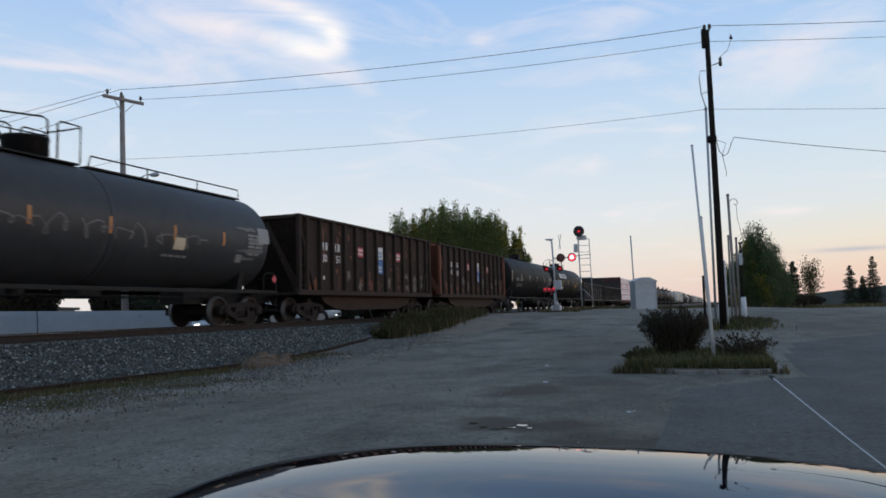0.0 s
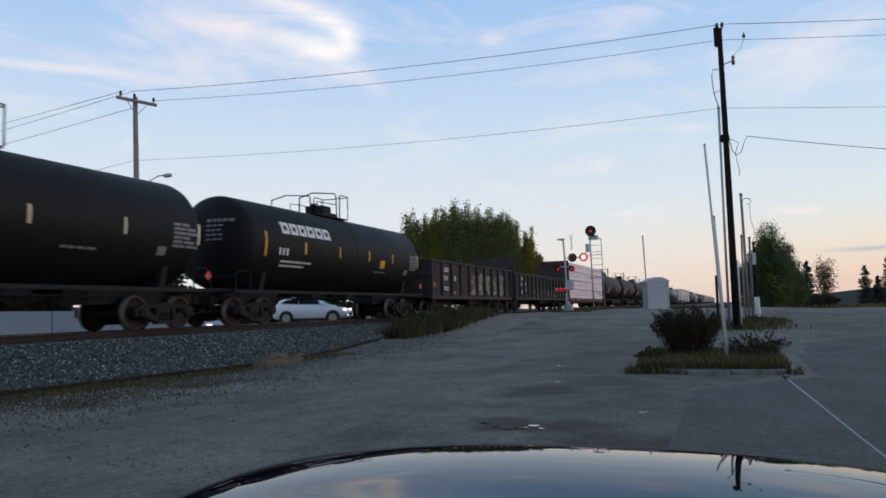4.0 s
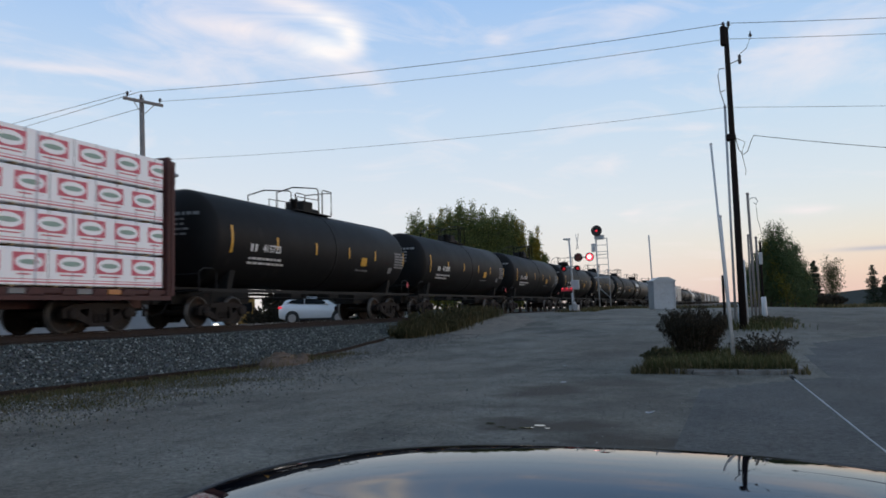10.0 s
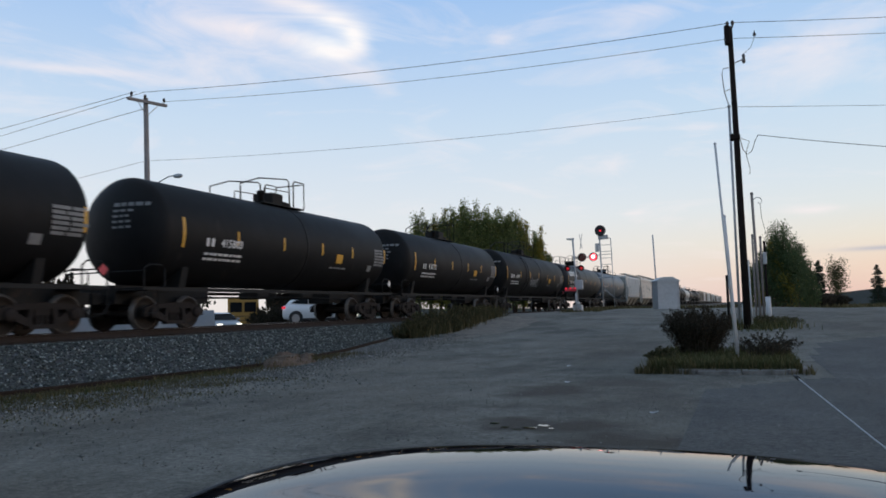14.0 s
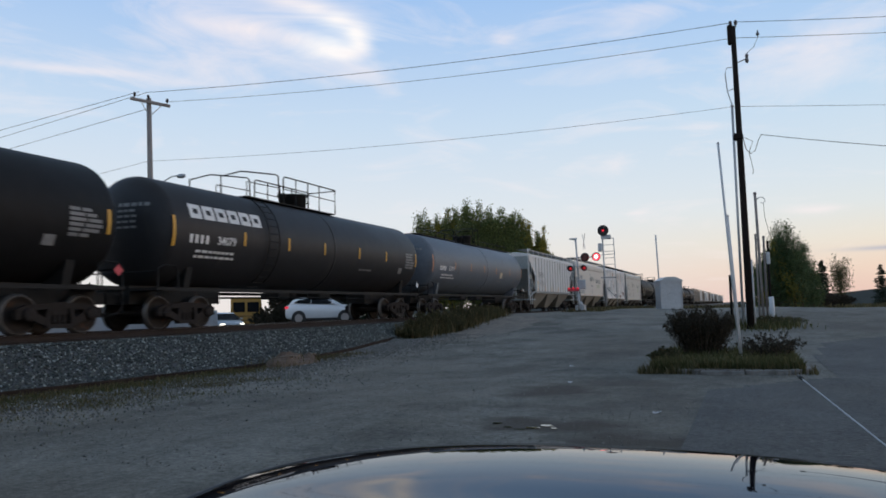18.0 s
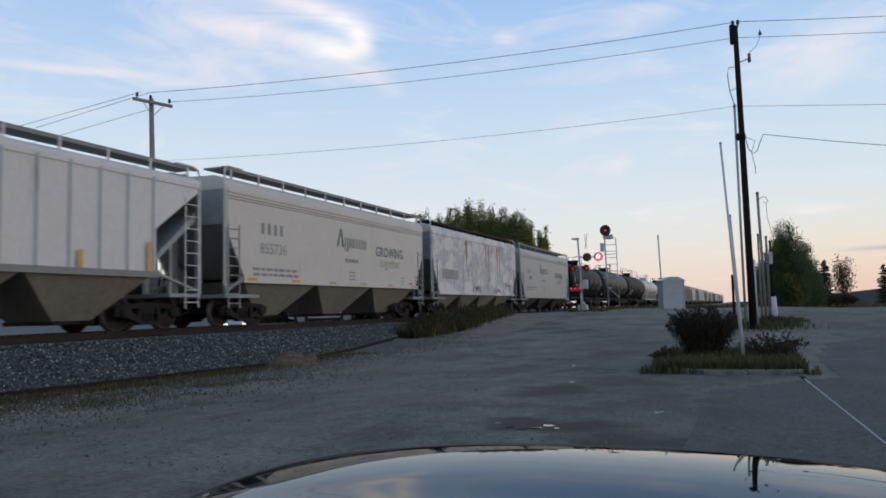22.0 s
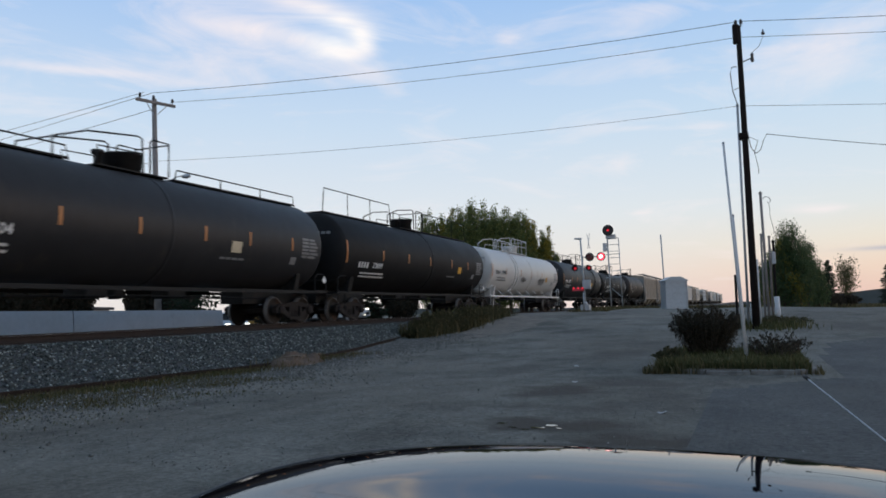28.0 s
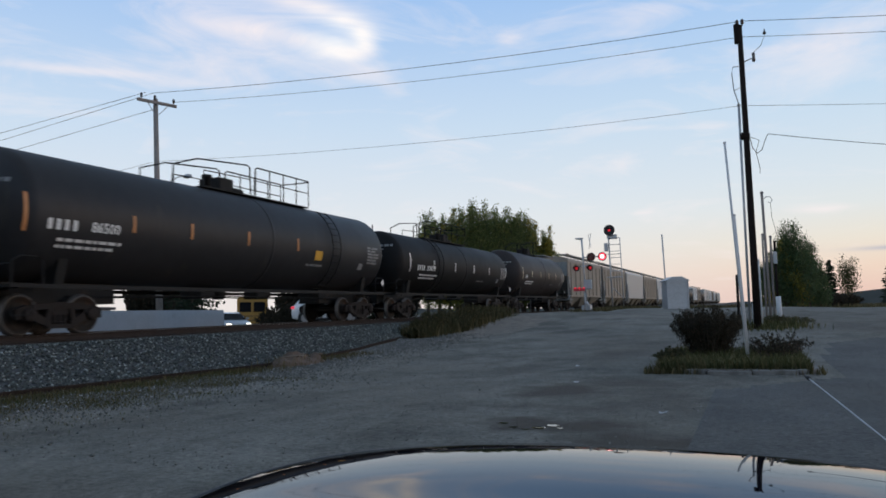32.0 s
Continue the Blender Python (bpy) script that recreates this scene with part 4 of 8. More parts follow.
post(-0.15, 16.95, 4.85, 0.024, "pipe_white", "tall thin white-painted steel pipe standing on the island", (-0.22, 0))
post(-0.13, 17.25, 3.28, 0.030, "pipe_white", "white-painted steel pipe standing on the island", (-0.14, 0))
post(-0.12, 31.6, 9.4, 0.05, "galvanised", "tall grey conduit post beside the dark utility pole", (0.04, 0))
post(1.04, 33.8, 1.70, 0.105, "pipe_white", "short stout white bollard pipe", (-0.04, 0), name="bollard", category="bollard", cap=False)
post(-0.51, 31.0, 2.55, 0.05, "pole_dark", "short dark wooden stub post", name="stub_post", cap=False)
post(0.32, 31.5, 3.1, 0.04, "pipe_white", "thin pale marker post beside the pole", (-0.02, 0))
post(0.02, 32.0, 1.42, 0.045, "pipe_white", "short pale marker stake", cap=False)
post(0.12, 32.2, 1.35, 0.045, "pipe_white", "short pale marker stake", cap=False)
post(0.74, 36.5, 6.45, 0.06, "pole_wood", "slim grey wooden pole with a hooked lamp bracket", (-0.08, 0), name="service_pole", category="pole")
post(0.90, 36.8, 4.45, 0.05, "pole_wood", "grey meter post with a box", (0.02, 0), name="meter_post")
metered = post(1.05, 36.6, 4.2, 0.05, "pole_dark", "weathered dark wooden service post with a meter box", (0.02, 0), name="meter_post")
post(0.57, 36.5, 4.55, 0.045, "pole_wood", "thin weathered wooden service post", (0.01, 0), name="meter_post")
bm = B()
box(bm, -0.07, 0.09, -0.12, -0.03, 2.6, 3.15, bev=0.02)
part("meter_box", bm, "galvanised", metered, "grey steel meter box")
hook = thing("lamp_bracket", pose(0.66, 36.5, 6.0), "thin hooked lamp bracket with a dangling lead", "lamp bracket")
bm = B()
tube(bm, [(0, 0, 0.1), (0.18, 0, 0.24), (0.34, 0, 0.22), (0.42, 0, 0.06), (0.34, 0, -0.06), (0.24, 0, 0.0)], 0.02, 6)
part("hook", bm, "galvanised", hook)
bm = B()
tube(bm, [(0.34, 0, -0.06), (0.36, 0, -0.7), (0.52, 0, -1.5), (0.40, 0, -1.75)], 0.011, 5)
part("lead", bm, "wire", hook)
post(-7.9, 77.4, 8.8, 0.07, "galvanised", "thin grey antenna mast behind the signal hut", (-0.2, 0), name="antenna_mast", category="mast", cap=False)

# ---- utility poles and wires ----


def wire(name, a, b, sag, r, label):
    bm = B()
    a, b = Vector(a), Vector(b)
    tube(bm, [a.lerp(b, i / 24) - Vector((0, 0, sag * 4 * (i / 24) * (1 - i / 24))) for i in range(25)], r, 5)
    return tagged(part(name, bm, "wire"), label, "wire", "overhead wires")


def insulator(parent, x, y, z):
    bm = B()
    lathe(bm, [(0.02, 0), (0.02, 0.10), (0.07, 0.11), (0.05, 0.17), (0.075, 0.19), (0.05, 0.27), (0.02, 0.30)], "z", (x, y, z), 10)
    part("insulator", bm, "insulator", parent, "small brown pin insulator")


rp = thing("utility_pole", pose(0.14, 31.0, ground_z(0.14, 31) - 0.1), "tall dark tarred wooden utility pole with wires", "utility pole")
bm = B()
tube(bm, [(0.01, 0, 0), (0.0, -0.03, 4), (-0.01, -0.06, 8), (-0.03, -0.1, 12.1)], 0.145, 14, 0.095)
part("pole", bm, "pole_dark", rp)
bm = B()
box(bm, -0.25, -0.02, -0.28, -0.05, 11.35, 12.15, bev=0.05)
part("bracket", bm, "pole_dark", rp)
insulator(rp, -0.11, -0.10, 12.05)
insulator(rp, 0.08, -0.10, 12.05)
bm = B()
lathe(bm, [(0.05, 0), (0.07, 0.08), (0.05, 0.22), (0.07, 0.3), (0.04, 0.36)], "z", (0.42, -0.12, 10.55), 10)
tube(bm, [(0.05, -0.1, 10.6), (0.42, -0.12, 10.72)], 0.02, 6)
part("arrester", bm, "insulator", rp)
bm = B()
lathe(bm, [(0.07, 0), (0.06, 0.06), (0.02, 0.14), (0.02, 0.2)], "z", (0.86, -0.12, 11.6), 10)
tube(bm, [(0.42, -0.12, 10.92), (0.7, -0.12, 11.15), (0.88, -0.12, 11.6)], 0.010, 5)
part("wire_clamp", bm, "insulator", rp)
bm = B()
tube(bm, [(-0.15, -0.1, 10.45), (-0.35, -0.1, 10.45), (-0.41, -0.1, 10.2), (-0.36, -0.1, 9.5), (-0.22, -0.1, 8.95)], 0.022, 6)
tube(bm, [(0, -0.1, 9.62), (-0.38, -0.1, 9.5)], 0.016, 6)
part("conduit", bm, "galvanised", rp)
bm = B()
tube(bm, [(0.1, -0.1, 7.65), (0.2, -0.15, 7.1), (0.36, -0.15, 6.9), (0.52, -0.2, 7.0), (0.66, -0.2, 7.4), (0.77, -0.1, 7.62)], 0.016, 5)
tube(bm, [(0.1, -0.1, 7.6), (0.45, -0.15, 7.4), (0.3, -0.15, 6.95), (0.42, -0.12, 6.3), (0.40, -0.1, 6.1)], 0.012, 5)
part("service_drop", bm, "wire", rp)
bm = B()
box(bm, -0.24, 0.13, -0.2, 0.1, 7.5, 7.78, bev=0.06)
part("clamp", bm, "pole_dark", rp)

lp = thing("utility_pole", pose(-26.6, 27.5, 0.8), "weathered grey wooden utility pole with crossarm and street lamp", "utility pole")
bm = B()
tube(bm, [(0.25, 0.2, 0), (0.15, 0.1, 5), (0.0, 0, 11.3)], 0.17, 12, 0.11)
part("pole", bm, "pole_wood", lp)
bm = B()
box(bm, -1.0, 1.0, -0.06, 0.06, 11.0, 11.14, bev=0.01)
arm = part("crossarm", bm, "pole_wood", lp)
arm.matrix_basis = pose(0.16, -0.05, 0, 0, 0, 69.8)
bm = B()
tube(bm, [(0, -0.5, 11.0), (0.1, -0.1, 10.45)], 0.02, 5)
tube(bm, [(0.3, 0.5, 11.0), (0.1, 0.05, 10.45)], 0.02, 5)
part("brace", bm, "galvanised", lp)
for u in (-0.8, -0.12, 0.85):
    insulator(lp, 0.16 + u * 0.345, -0.05 + u * 0.94, 11.13)
bm = B()
tube(bm, [(0.1, 0.1, 6.75), (0.5, 0.42, 7.15), (0.85, 0.7, 7.45), (1.1, 0.86, 7.5)], 0.03, 8)
part("lamp_arm", bm, "galvanised", lp, "bent grey street lamp arm")
bm = B()
lathe(bm, [(0.03, -0.26), (0.09, -0.17), (0.12, 0.05), (0.08, 0.24), (0.02, 0.29)], "x", (1.2, 0.92, 7.48), 12)
part("lamp_head", bm, "galvanised", lp)

# the pole line: two high wires and a lower cable
for a, b, sag, r in (((0.03, 30.9, 12.56), (-26.6, 27.38, 12.37), 0.30, 0.013), ((0.1, 31.0, 11.96), (-26.5, 28.5, 12.17), 0.32, 0.011), ((0.0, 31.0, 9.18), (-26.55, 27.5, 8.97), 0.30, 0.008),
                     ((0.22, 30.9, 12.56), (26.4, 52.0, 17.6), 0.25, 0.013), ((0.1, 31.0, 11.96), (26.3, 52.1, 16.75), 0.25, 0.011), ((0.0, 31.0, 9.18), (26.1, 52.4, 11.95), 0.1, 0.009), ((0.91, 30.9, 7.92), (22, 44.8, 7.9), 0.45, 0.014),
                     ((-26.6, 26.84, 12.25), (-101, 40.5, 13.1), 0.1, 0.013), ((-26.6, 27.38, 12.37), (-101, 40.5, 11.3), 0.1, 0.013), ((-26.5, 27.6, 11.65), (-101, 40.6, 10.5), 0.1, 0.013), ((-26.55, 27.5, 8.97), (-101, 40.6, 9.5), 0.9, 0.009)):
    wire("overhead_wire", a, b, sag, r, "dark overhead wire strung between the utility poles")

# ---- crossing signals and hut ----
sig = thing("crossing_signal", pose(-10.5, 50.8, 1.36), "railway crossing signal with red flashing lamps on a steel mast", "crossing signal")
bm = B()
tube(bm, [(0, 0, 0.3), (-0.1, 0, 2.6), (-0.2, 0, 4.9)], 0.06, 10)
part("mast", bm, "galvanised", sig)
bm = B()
prism(bm, [(-0.3, -0.3), (0.3, -0.3), (0.3, 0.3), (-0.3, 0.3)], "z", -0.1, 0.28)
lathe(bm, [(0.2, 0.28), (0.1, 0.5)], "z", (0, 0, 0), 10)
part("footing", bm, "galvanised", sig)
bm = B()
tube(bm, [(-0.22, 0, 4.8), (-0.55, 0.1, 4.86)], 0.05, 6)
box(bm, -0.62, -0.1, -0.05, 0.05, 4.82, 4.92)
part("bell", bm, "galvanised", sig)


def lamp_unit(parent, x, z, lit, size=0.3, away=False):
    """A round flasher: dark backing disc, hood and lens. It faces along -y."""
    s = -1 if away else 1
    bm = B()
    lathe(bm, [(size, 0.0), (size, 0.03), (size * 0.5, 0.03), (size * 0.45, 0.22), (0.03, 0.26)] if not away else [(size, 0.0), (size, -0.03), (size * 0.5, -0.03), (size * 0.45, -0.22), (0.03, -0.26)], "y", (x, -0.1, z), 20)
    disc = part("backing_disc", bm, "signal_black", parent)
    bm = B()
    n = 14
    ring0 = [(x + 0.2 * math.cos(a), z + 0.2 * math.sin(a)) for a in (math.pi * (-0.15 + 1.3 * i / n) for i in range(n + 1))]
    for (xa, za), (xb, zb) in zip(ring0, ring0[1:]):
        q = [bm.verts.new(c) for c in ((xa, -0.1, za), (xb, -0.1, zb), (xb, -0.1 - 0.3 * s, zb), (xa, -0.1 - 0.3 * s, za))]
        bm.faces.new(q)
    bmesh.ops.solidify(bm, geom=bm.faces[:], thickness=0.008)
    part("hood", bm, "signal_black", disc)
    bm = B()
    # the big lens is oversize: the lamp's bloom is put into its shape
    k = 0.235 if size > 0.25 else 0.10
    lathe(bm, [(k, 0.0), (k * 0.95, -0.03 * s), (k * 0.5, -0.05 * s), (0.01, -0.055 * s)], "y", (x, -0.105 if s > 0 else -0.07, z), 18)
    part("lens", bm, lit, disc, "red glass lens")
    # pale glowing core stands for the overexposed middle of the lit lens
    if lit == "lamp_red":
        bm = B()
        lathe(bm, [(0.13, -0.052), (0.10, -0.065), (0.01, -0.07)], "y", (x, -0.105, z), 16)
        part("lamp_bulb", bm, "lamp_core", disc)


bm = B()
tube(bm, [(-0.1, 0, 3.55), (0.55, -0.05, 3.55), (1.0, -0.05, 3.55)], 0.04, 8)
tube(bm, [(-0.75, 0, 2.95), (0.45, 0, 2.95)], 0.035, 8)
part("lamp_arm", bm, "galvanised", sig)
lamp_unit(sig, 0.42, 3.55, "lamp_red")
lamp_unit(sig, 1.20, 3.55, "lamp_red")
lamp_unit(sig, 0.35, 2.8, "lamp_faint", 0.2)
lamp_unit(sig, -0.6, 2.8, "lamp_faint", 0.2)
# added disc, coloured like an unlit lens; both lamps stay lit behind it
bm = B()
lathe(bm, [(0.25, 0), (0.25, -0.02), (0.23, -0.025)], "y", (0.42, -0.18, 3.55), 18)
shutter = part("lens_blind", bm, "lens_off", sig, "added dark disc covering one lamp so that it looks unlit")
bm = B()
for tilt in (0.5, -0.5):
    c, s_ = math.cos(tilt), math.sin(tilt)
    prism(bm, [(0.5 + 0.6 * s_ - 0.04, 4.6 + 0.6 * c), (0.5 + 0.6 * s_ + 0.04, 4.6 + 0.6 * c), (0.5 - 0.6 * s_ + 0.04, 4.6 - 0.6 * c), (0.5 - 0.6 * s_ - 0.04, 4.6 - 0.6 * c)], "y", -0.02 + tilt * 0.02, 0.0 + tilt * 0.02)
cb = part("crossbuck", bm, "white_steel", sig)
cb.matrix_basis = pose(0.15, 0.4, 0.05, 0, 0, -62)
bm = B()
box(bm, -0.15, 0.4, -0.12, 0.12, 1.35, 2.0, bev=0.03)
part("junction_box", bm, "galvanised", sig)

gate = thing("crossing_gate_light", pose(-10.75, 50.2, 1.36), "small red lit crossing signal plate beside the mast", "crossing light")
bm = B()
box(bm, -0.5, 0.3, 0, 0.05, 1.22, 1.42, bev=0.01)
part("plate", bm, "paint_red", gate)
for x in (-0.4, -0.1, 0.2):
    bm = B()
    lathe(bm, [(0.07, 0), (0.06, -0.05), (0.01, -0.06)], "y", (x, 0, 1.42), 10)
    part("lamp", bm, "lamp_dim", gate)
bm = B()
tube(bm, [(0.25, 0.05, 0), (0.25, 0.05, 1.1)], 0.05, 8)
part("stand", bm, "galvanised", gate)

tw = thing("railway_signal", pose(-10.75, 62.5, 1.36), "tall railway searchlight signal on a steel ladder mast", "railway signal")
for x in (0, 0.92):
    bm = B()
    tube(bm, [(x, 0, 0), (x - 0.13, 0, 5.9)], 0.06 if x == 0 else 0.035, 8)
    part("upright", bm, "galvanised", tw)
for i in range(7):
    z = 2.6 + i * 0.55
    bm = B()
    tube(bm, [(-0.02 * z, 0, z), (0.92 - 0.02 * z, 0, z)], 0.025, 6)
    part("rung", bm, "galvanised", tw)
for nm, p, q, r in (("brace", (0.1, 0, 1.7), (0.9, 0, 0.9), 0.03), ("platform_rail", (-0.25, -0.3, 4.5), (0.95, -0.3, 4.55), 0.03), ("platform", (-0.3, -0.35, 2.6), (1.0, -0.35, 2.6), 0.05)):
    bm = B()
    tube(bm, [p, q], r, 6)
    part(nm, bm, "galvanised", tw)
bm = B()
lathe(bm, [(0.46, 0), (0.46, 0.03), (0.2, 0.05), (0.22, 0.45), (0.05, 0.5)], "y", (0.0, -0.3, 6.55), 28)
head = part("backing_disc", bm, "signal_black", tw, "round black signal backing disc")
bm = B()
lathe(bm, [(0.10, 0), (0.09, -0.03), (0.01, -0.04)], "y", (0.0, -0.31, 6.55), 16)
part("lens", bm, "lamp_dim", head, "glowing red signal lens")
bm = B()
tube(bm, [(0.0, -0.3, 6.75), (0.0, -0.75, 6.75)], 0.14, 12)
part("hood", bm, "signal_black", head)
bm = B()
box(bm, -0.25, 0.55, -0.1, 0.35, 5.85, 6.2, bev=0.03)
part("relay_box", bm, "galvanised", tw)
bm = B()
box(bm, -0.5, -0.2, -0.2, 0.1, 4.8, 5.5, bev=0.03)
part("relay_box", bm, "galvanised", tw)
bm = B()
box(bm, -0.3, 0.3, -0.3, 0.3, -0.15, 0.12, bev=0.02)
part("footing", bm, "concrete", tw)

hut = thing("signal_hut", pose(-5.48, 59.9, 1.17, 0, 0, 21.5), "small galvanised steel railway signal hut with gable roof", "signal hut")
bm = B()
box(bm, -0.84, 0.8, -0.75, 0.75, 0, 2.2, bev=0.02)
part("wall", bm, "galvanised", hut)
bm = B()
prism(bm, [(-0.92, 2.17), (0.88, 2.17), (0.88, 2.24), (0.32, 2.52), (-0.36, 2.52), (-0.92, 2.24)], "y", -0.84, 0.84)
part("roof", bm, "galvanised", hut)
bm = B()
box(bm, 0.68, 0.82, -0.78, -0.74, 0, 2.18)
part("corner_trim", bm, "grey_steel", hut)
bm = B()
box(bm, -1.0, 1.0, -0.9, 0.9, -0.3, 0.02, bev=0.02)
part("footing", bm, "concrete", hut)

# ---- beyond the track ----
wall = thing("barrier_wall", pose(0, 0, 0), "long low pale concrete barrier wall of joined panels", "barrier wall")
edges = [-30, -18.5, -7.0, 4.5, 13.0, 21.5, 30.5]
for a, b in zip(edges, edges[1:]):
    bm = B()
    prism(bm, [(-25.0, 0.3), (-24.72, 0.3), (-24.80, 1.5), (-24.83, 1.68), (-24.97, 1.68)], "y", a + 0.03, b - 0.03)
    part("panel", bm, "barrier", wall)
bm = B()
for y in edges[1:-1]:
    box(bm, -24.99, -24.9, y - 0.05, y + 0.05, 0.3, 1.6)
part("joint", bm, "plastic", wall)


def wheel(parent, x, y, r=0.36, w=0.22, side=1):
    bm = B()
    lathe(bm, [(r * 0.62, -w / 2), (r * 0.95, -w / 2), (r, -w / 2 + 0.03), (r, w / 2 - 0.03), (r * 0.95, w / 2), (r * 0.62, w / 2)], "y", (0, 0, 0), 24)
    ob = part("wheel", bm, "tyre", parent)
    ob.matrix_basis = pose(x, y, r)
    bm = B()
    lathe(bm, [(r * 0.64, -w / 2 - 0.005), (r * 0.5, -w / 2 + 0.03), (r * 0.15, -w / 2 + 0.02), (0.02, -w / 2)], "y", (0, 0, 0), 20)
    part("rim", bm, "alloy", ob)
    return ob


def hull(bm, sections):
    """A skin through closed rings of equal length, capped."""
    rings = [[bm.verts.new(p) for p in s] for s in sections]
    n = len(rings[0])
    for a, b in zip(rings, rings[1:]):
        for i in range(n):
            bm.faces.new((a[i], a[(i + 1) % n], b[(i + 1) % n], b[i])).smooth = True
    bm.faces.new(rings[0]), bm.faces.new(rings[-1])
    bmesh.ops.recalc_face_normals(bm, faces=bm.faces[:])


def suv(m, paint, label, lit=True):
    """A crossover: x forward, right flank towards -y."""
    ob = thing("car", m, label, "car", "parked cars")
    L = [(-2.30, 0.55, 1.00, 0.78), (-2.25, 0.38, 1.12, 0.86), (-1.9, 0.30, 1.20, 0.90), (-1.0, 0.28, 1.18, 0.92), (0.3, 0.28, 1.14, 0.92), (1.0, 0.28, 1.10, 0.91), (1.6, 0.30, 1.03, 0.89), (2.05, 0.36, 0.92, 0.82), (2.25, 0.45, 0.80, 0.72), (2.32, 0.52, 0.70, 0.60)]
    bm = B()
    hull(bm, [[(x, -w, z0 + 0.1), (x, -w, z1 - 0.25), (x, -w * 0.95, z1), (x, w * 0.95, z1), (x, w, z1 - 0.25), (x, w, z0 + 0.1), (x, w * 0.85, z0), (x, -w * 0.85, z0)] for x, z0, z1, w in L])
    part("body", bm, paint, ob)
    bm = B()
    cab = [(-2.18, 1.12, 0.78), (-1.9, 1.46, 0.70), (-1.4, 1.62, 0.67), (-0.6, 1.68, 0.67), (0.1, 1.64, 0.67), (0.55, 1.50, 0.70), (0.95, 1.28, 0.76), (1.3, 1.08, 0.82)]
    hull(bm, [[(x, -0.84, 1.05), (x, -w, max(1.07, z - 0.06)), (x, -w * 0.9, z), (x, w * 0.9, z), (x, w, max(1.07, z - 0.06)), (x, 0.84, 1.05)] for x, z, w in cab])
    part("roof", bm, paint, ob)
    for s in (-1, 1):
        for q in (((-1.78, 1.30, 0.80), (-1.45, 1.48, 0.74), (-0.72, 1.56, 0.72), (-0.72, 1.22, 0.83)), ((-0.66, 1.22, 0.83), (-0.66, 1.56, 0.72), (0.05, 1.54, 0.72), (0.45, 1.42, 0.75), (0.82, 1.20, 0.83))):
            bm = B()
            bm.faces.new([bm.verts.new((x, s * (y + 0.035), z)) for x, z, y in q])
            bmesh.ops.solidify(bm, geom=bm.faces[:], thickness=0.012)
            part("side_window", bm, "glass_dark", ob)
        for x in (-1.42, 1.42):
            bm = B()
            lathe(bm, [(0.44, -0.012), (0.44, 0.012), (0.05, 0.012)], "y", (x, s * 0.912, 0.40), 24)
            part("wheel_arch", bm, "plastic", ob)
    bm = B()
    vs = [bm.verts.new(c) for c in ((1.20, -0.74, 1.16), (1.20, 0.74, 1.16), (0.42, 0.60, 1.58), (0.42, -0.60, 1.58))]
    bm.faces.new(vs)
    bmesh.ops.solidify(bm, geom=bm.faces[:], thickness=0.012)
    part("windscreen", bm, "glass_dark", ob)
    for s in (-1, 1):
        bm = B()
        box(bm, 1.96, 2.22, s * 0.64 - 0.16, s * 0.64 + 0.16, 0.80, 0.92, bev=0.04)
        part("headlight", bm, "lamp_warm" if lit else "alloy", ob)
        bm = B()
        box(bm, -2.31, -2.08, s * 0.72 - 0.16, s * 0.72 + 0.16, 0.96, 1.10, bev=0.03)
        part("tail_light", bm, "lamp_dim" if lit else "paint_red", ob)
        bm = B()
        box(bm, 0.62, 0.8, s * 0.98 - 0.1, s * 0.98 + 0.1, 1.16, 1.30, bev=0.03)
        part("mirror", bm, paint, ob)
        bm = B()
        box(bm, 2.2, 2.31, s * 0.6 - 0.08, s * 0.6 + 0.08, 0.48, 0.56, bev=0.02)
        part("fog_light", bm, "lamp_warm" if lit else "plastic", ob)
        bm = B()
        box(bm, -1.5, 1.5, s * 0.88 - 0.04, s * 0.88 + 0.04, 0.26, 0.40, bev=0.02)
        part("sill", bm, "plastic", ob)
        for x in (-1.42, 1.42):
            wheel(ob, x, s * 0.84, 0.385, 0.2, side=s).rotation_euler = (0, 0, 0 if s < 0 else math.pi)
    bm = B()
    box(bm, 2.22, 2.33, -0.42, 0.42, 0.5, 0.68, bev=0.03)
    part("grille", bm, "plastic", ob)
    return ob


suv(pose(-23.8, 39.3, 0.78, 0, 0, 16), "car_white", "white crossover car with its headlights on, beyond the track")
suv(pose(-33.0, 41.2, ground_z(-33.0, 41.2) - 0.01, 0, 0, -36), "car_grey", "silver grey car with lit headlights at the barrier wall's end")

bus = thing("school_bus", pose(-37.2, 49.2, ground_z(-38, 52) - 0.02, 0, 0, 37), "yellow school bus with black stripes parked beyond the track", "bus")
bm = B()
box(bm, -1.2, 1.2, 0, 9.0, 0.5, 2.9, bev=0.12)
part("body", bm, "bus_yellow", bus)
for z in (0.72, 1.0, 1.35):
    bm = B()
    box(bm, -1.23, 1.23, -0.012, 9.0, z, z + 0.05)
    part("rub_rail", bm, "plastic", bus)
bm = B()
box(bm, -1.0, -0.1, -0.02, 0.02, 1.7, 2.5, bev=0.04)
part("rear_window", bm, "glass_dark", bus)
bm = B()
box(bm, 0.1, 1.0, -0.02, 0.02, 1.7, 2.5, bev=0.04)
part("rear_window", bm, "glass_dark", bus)
for i in range(9):
    bm = B()
    box(bm, 1.19, 1.225, 0.5 + i * 0.9, 1.2 + i * 0.9, 1.75, 2.4, bev=0.03)
    part("side_window", bm, "glass_dark", bus)
for y in (1.8, 7.2):
    for x in (-1.05, 1.05):
        w = wheel(bus, x, y, 0.48, 0.26)
        w.rotation_euler = (0, 0, math.pi / 2)

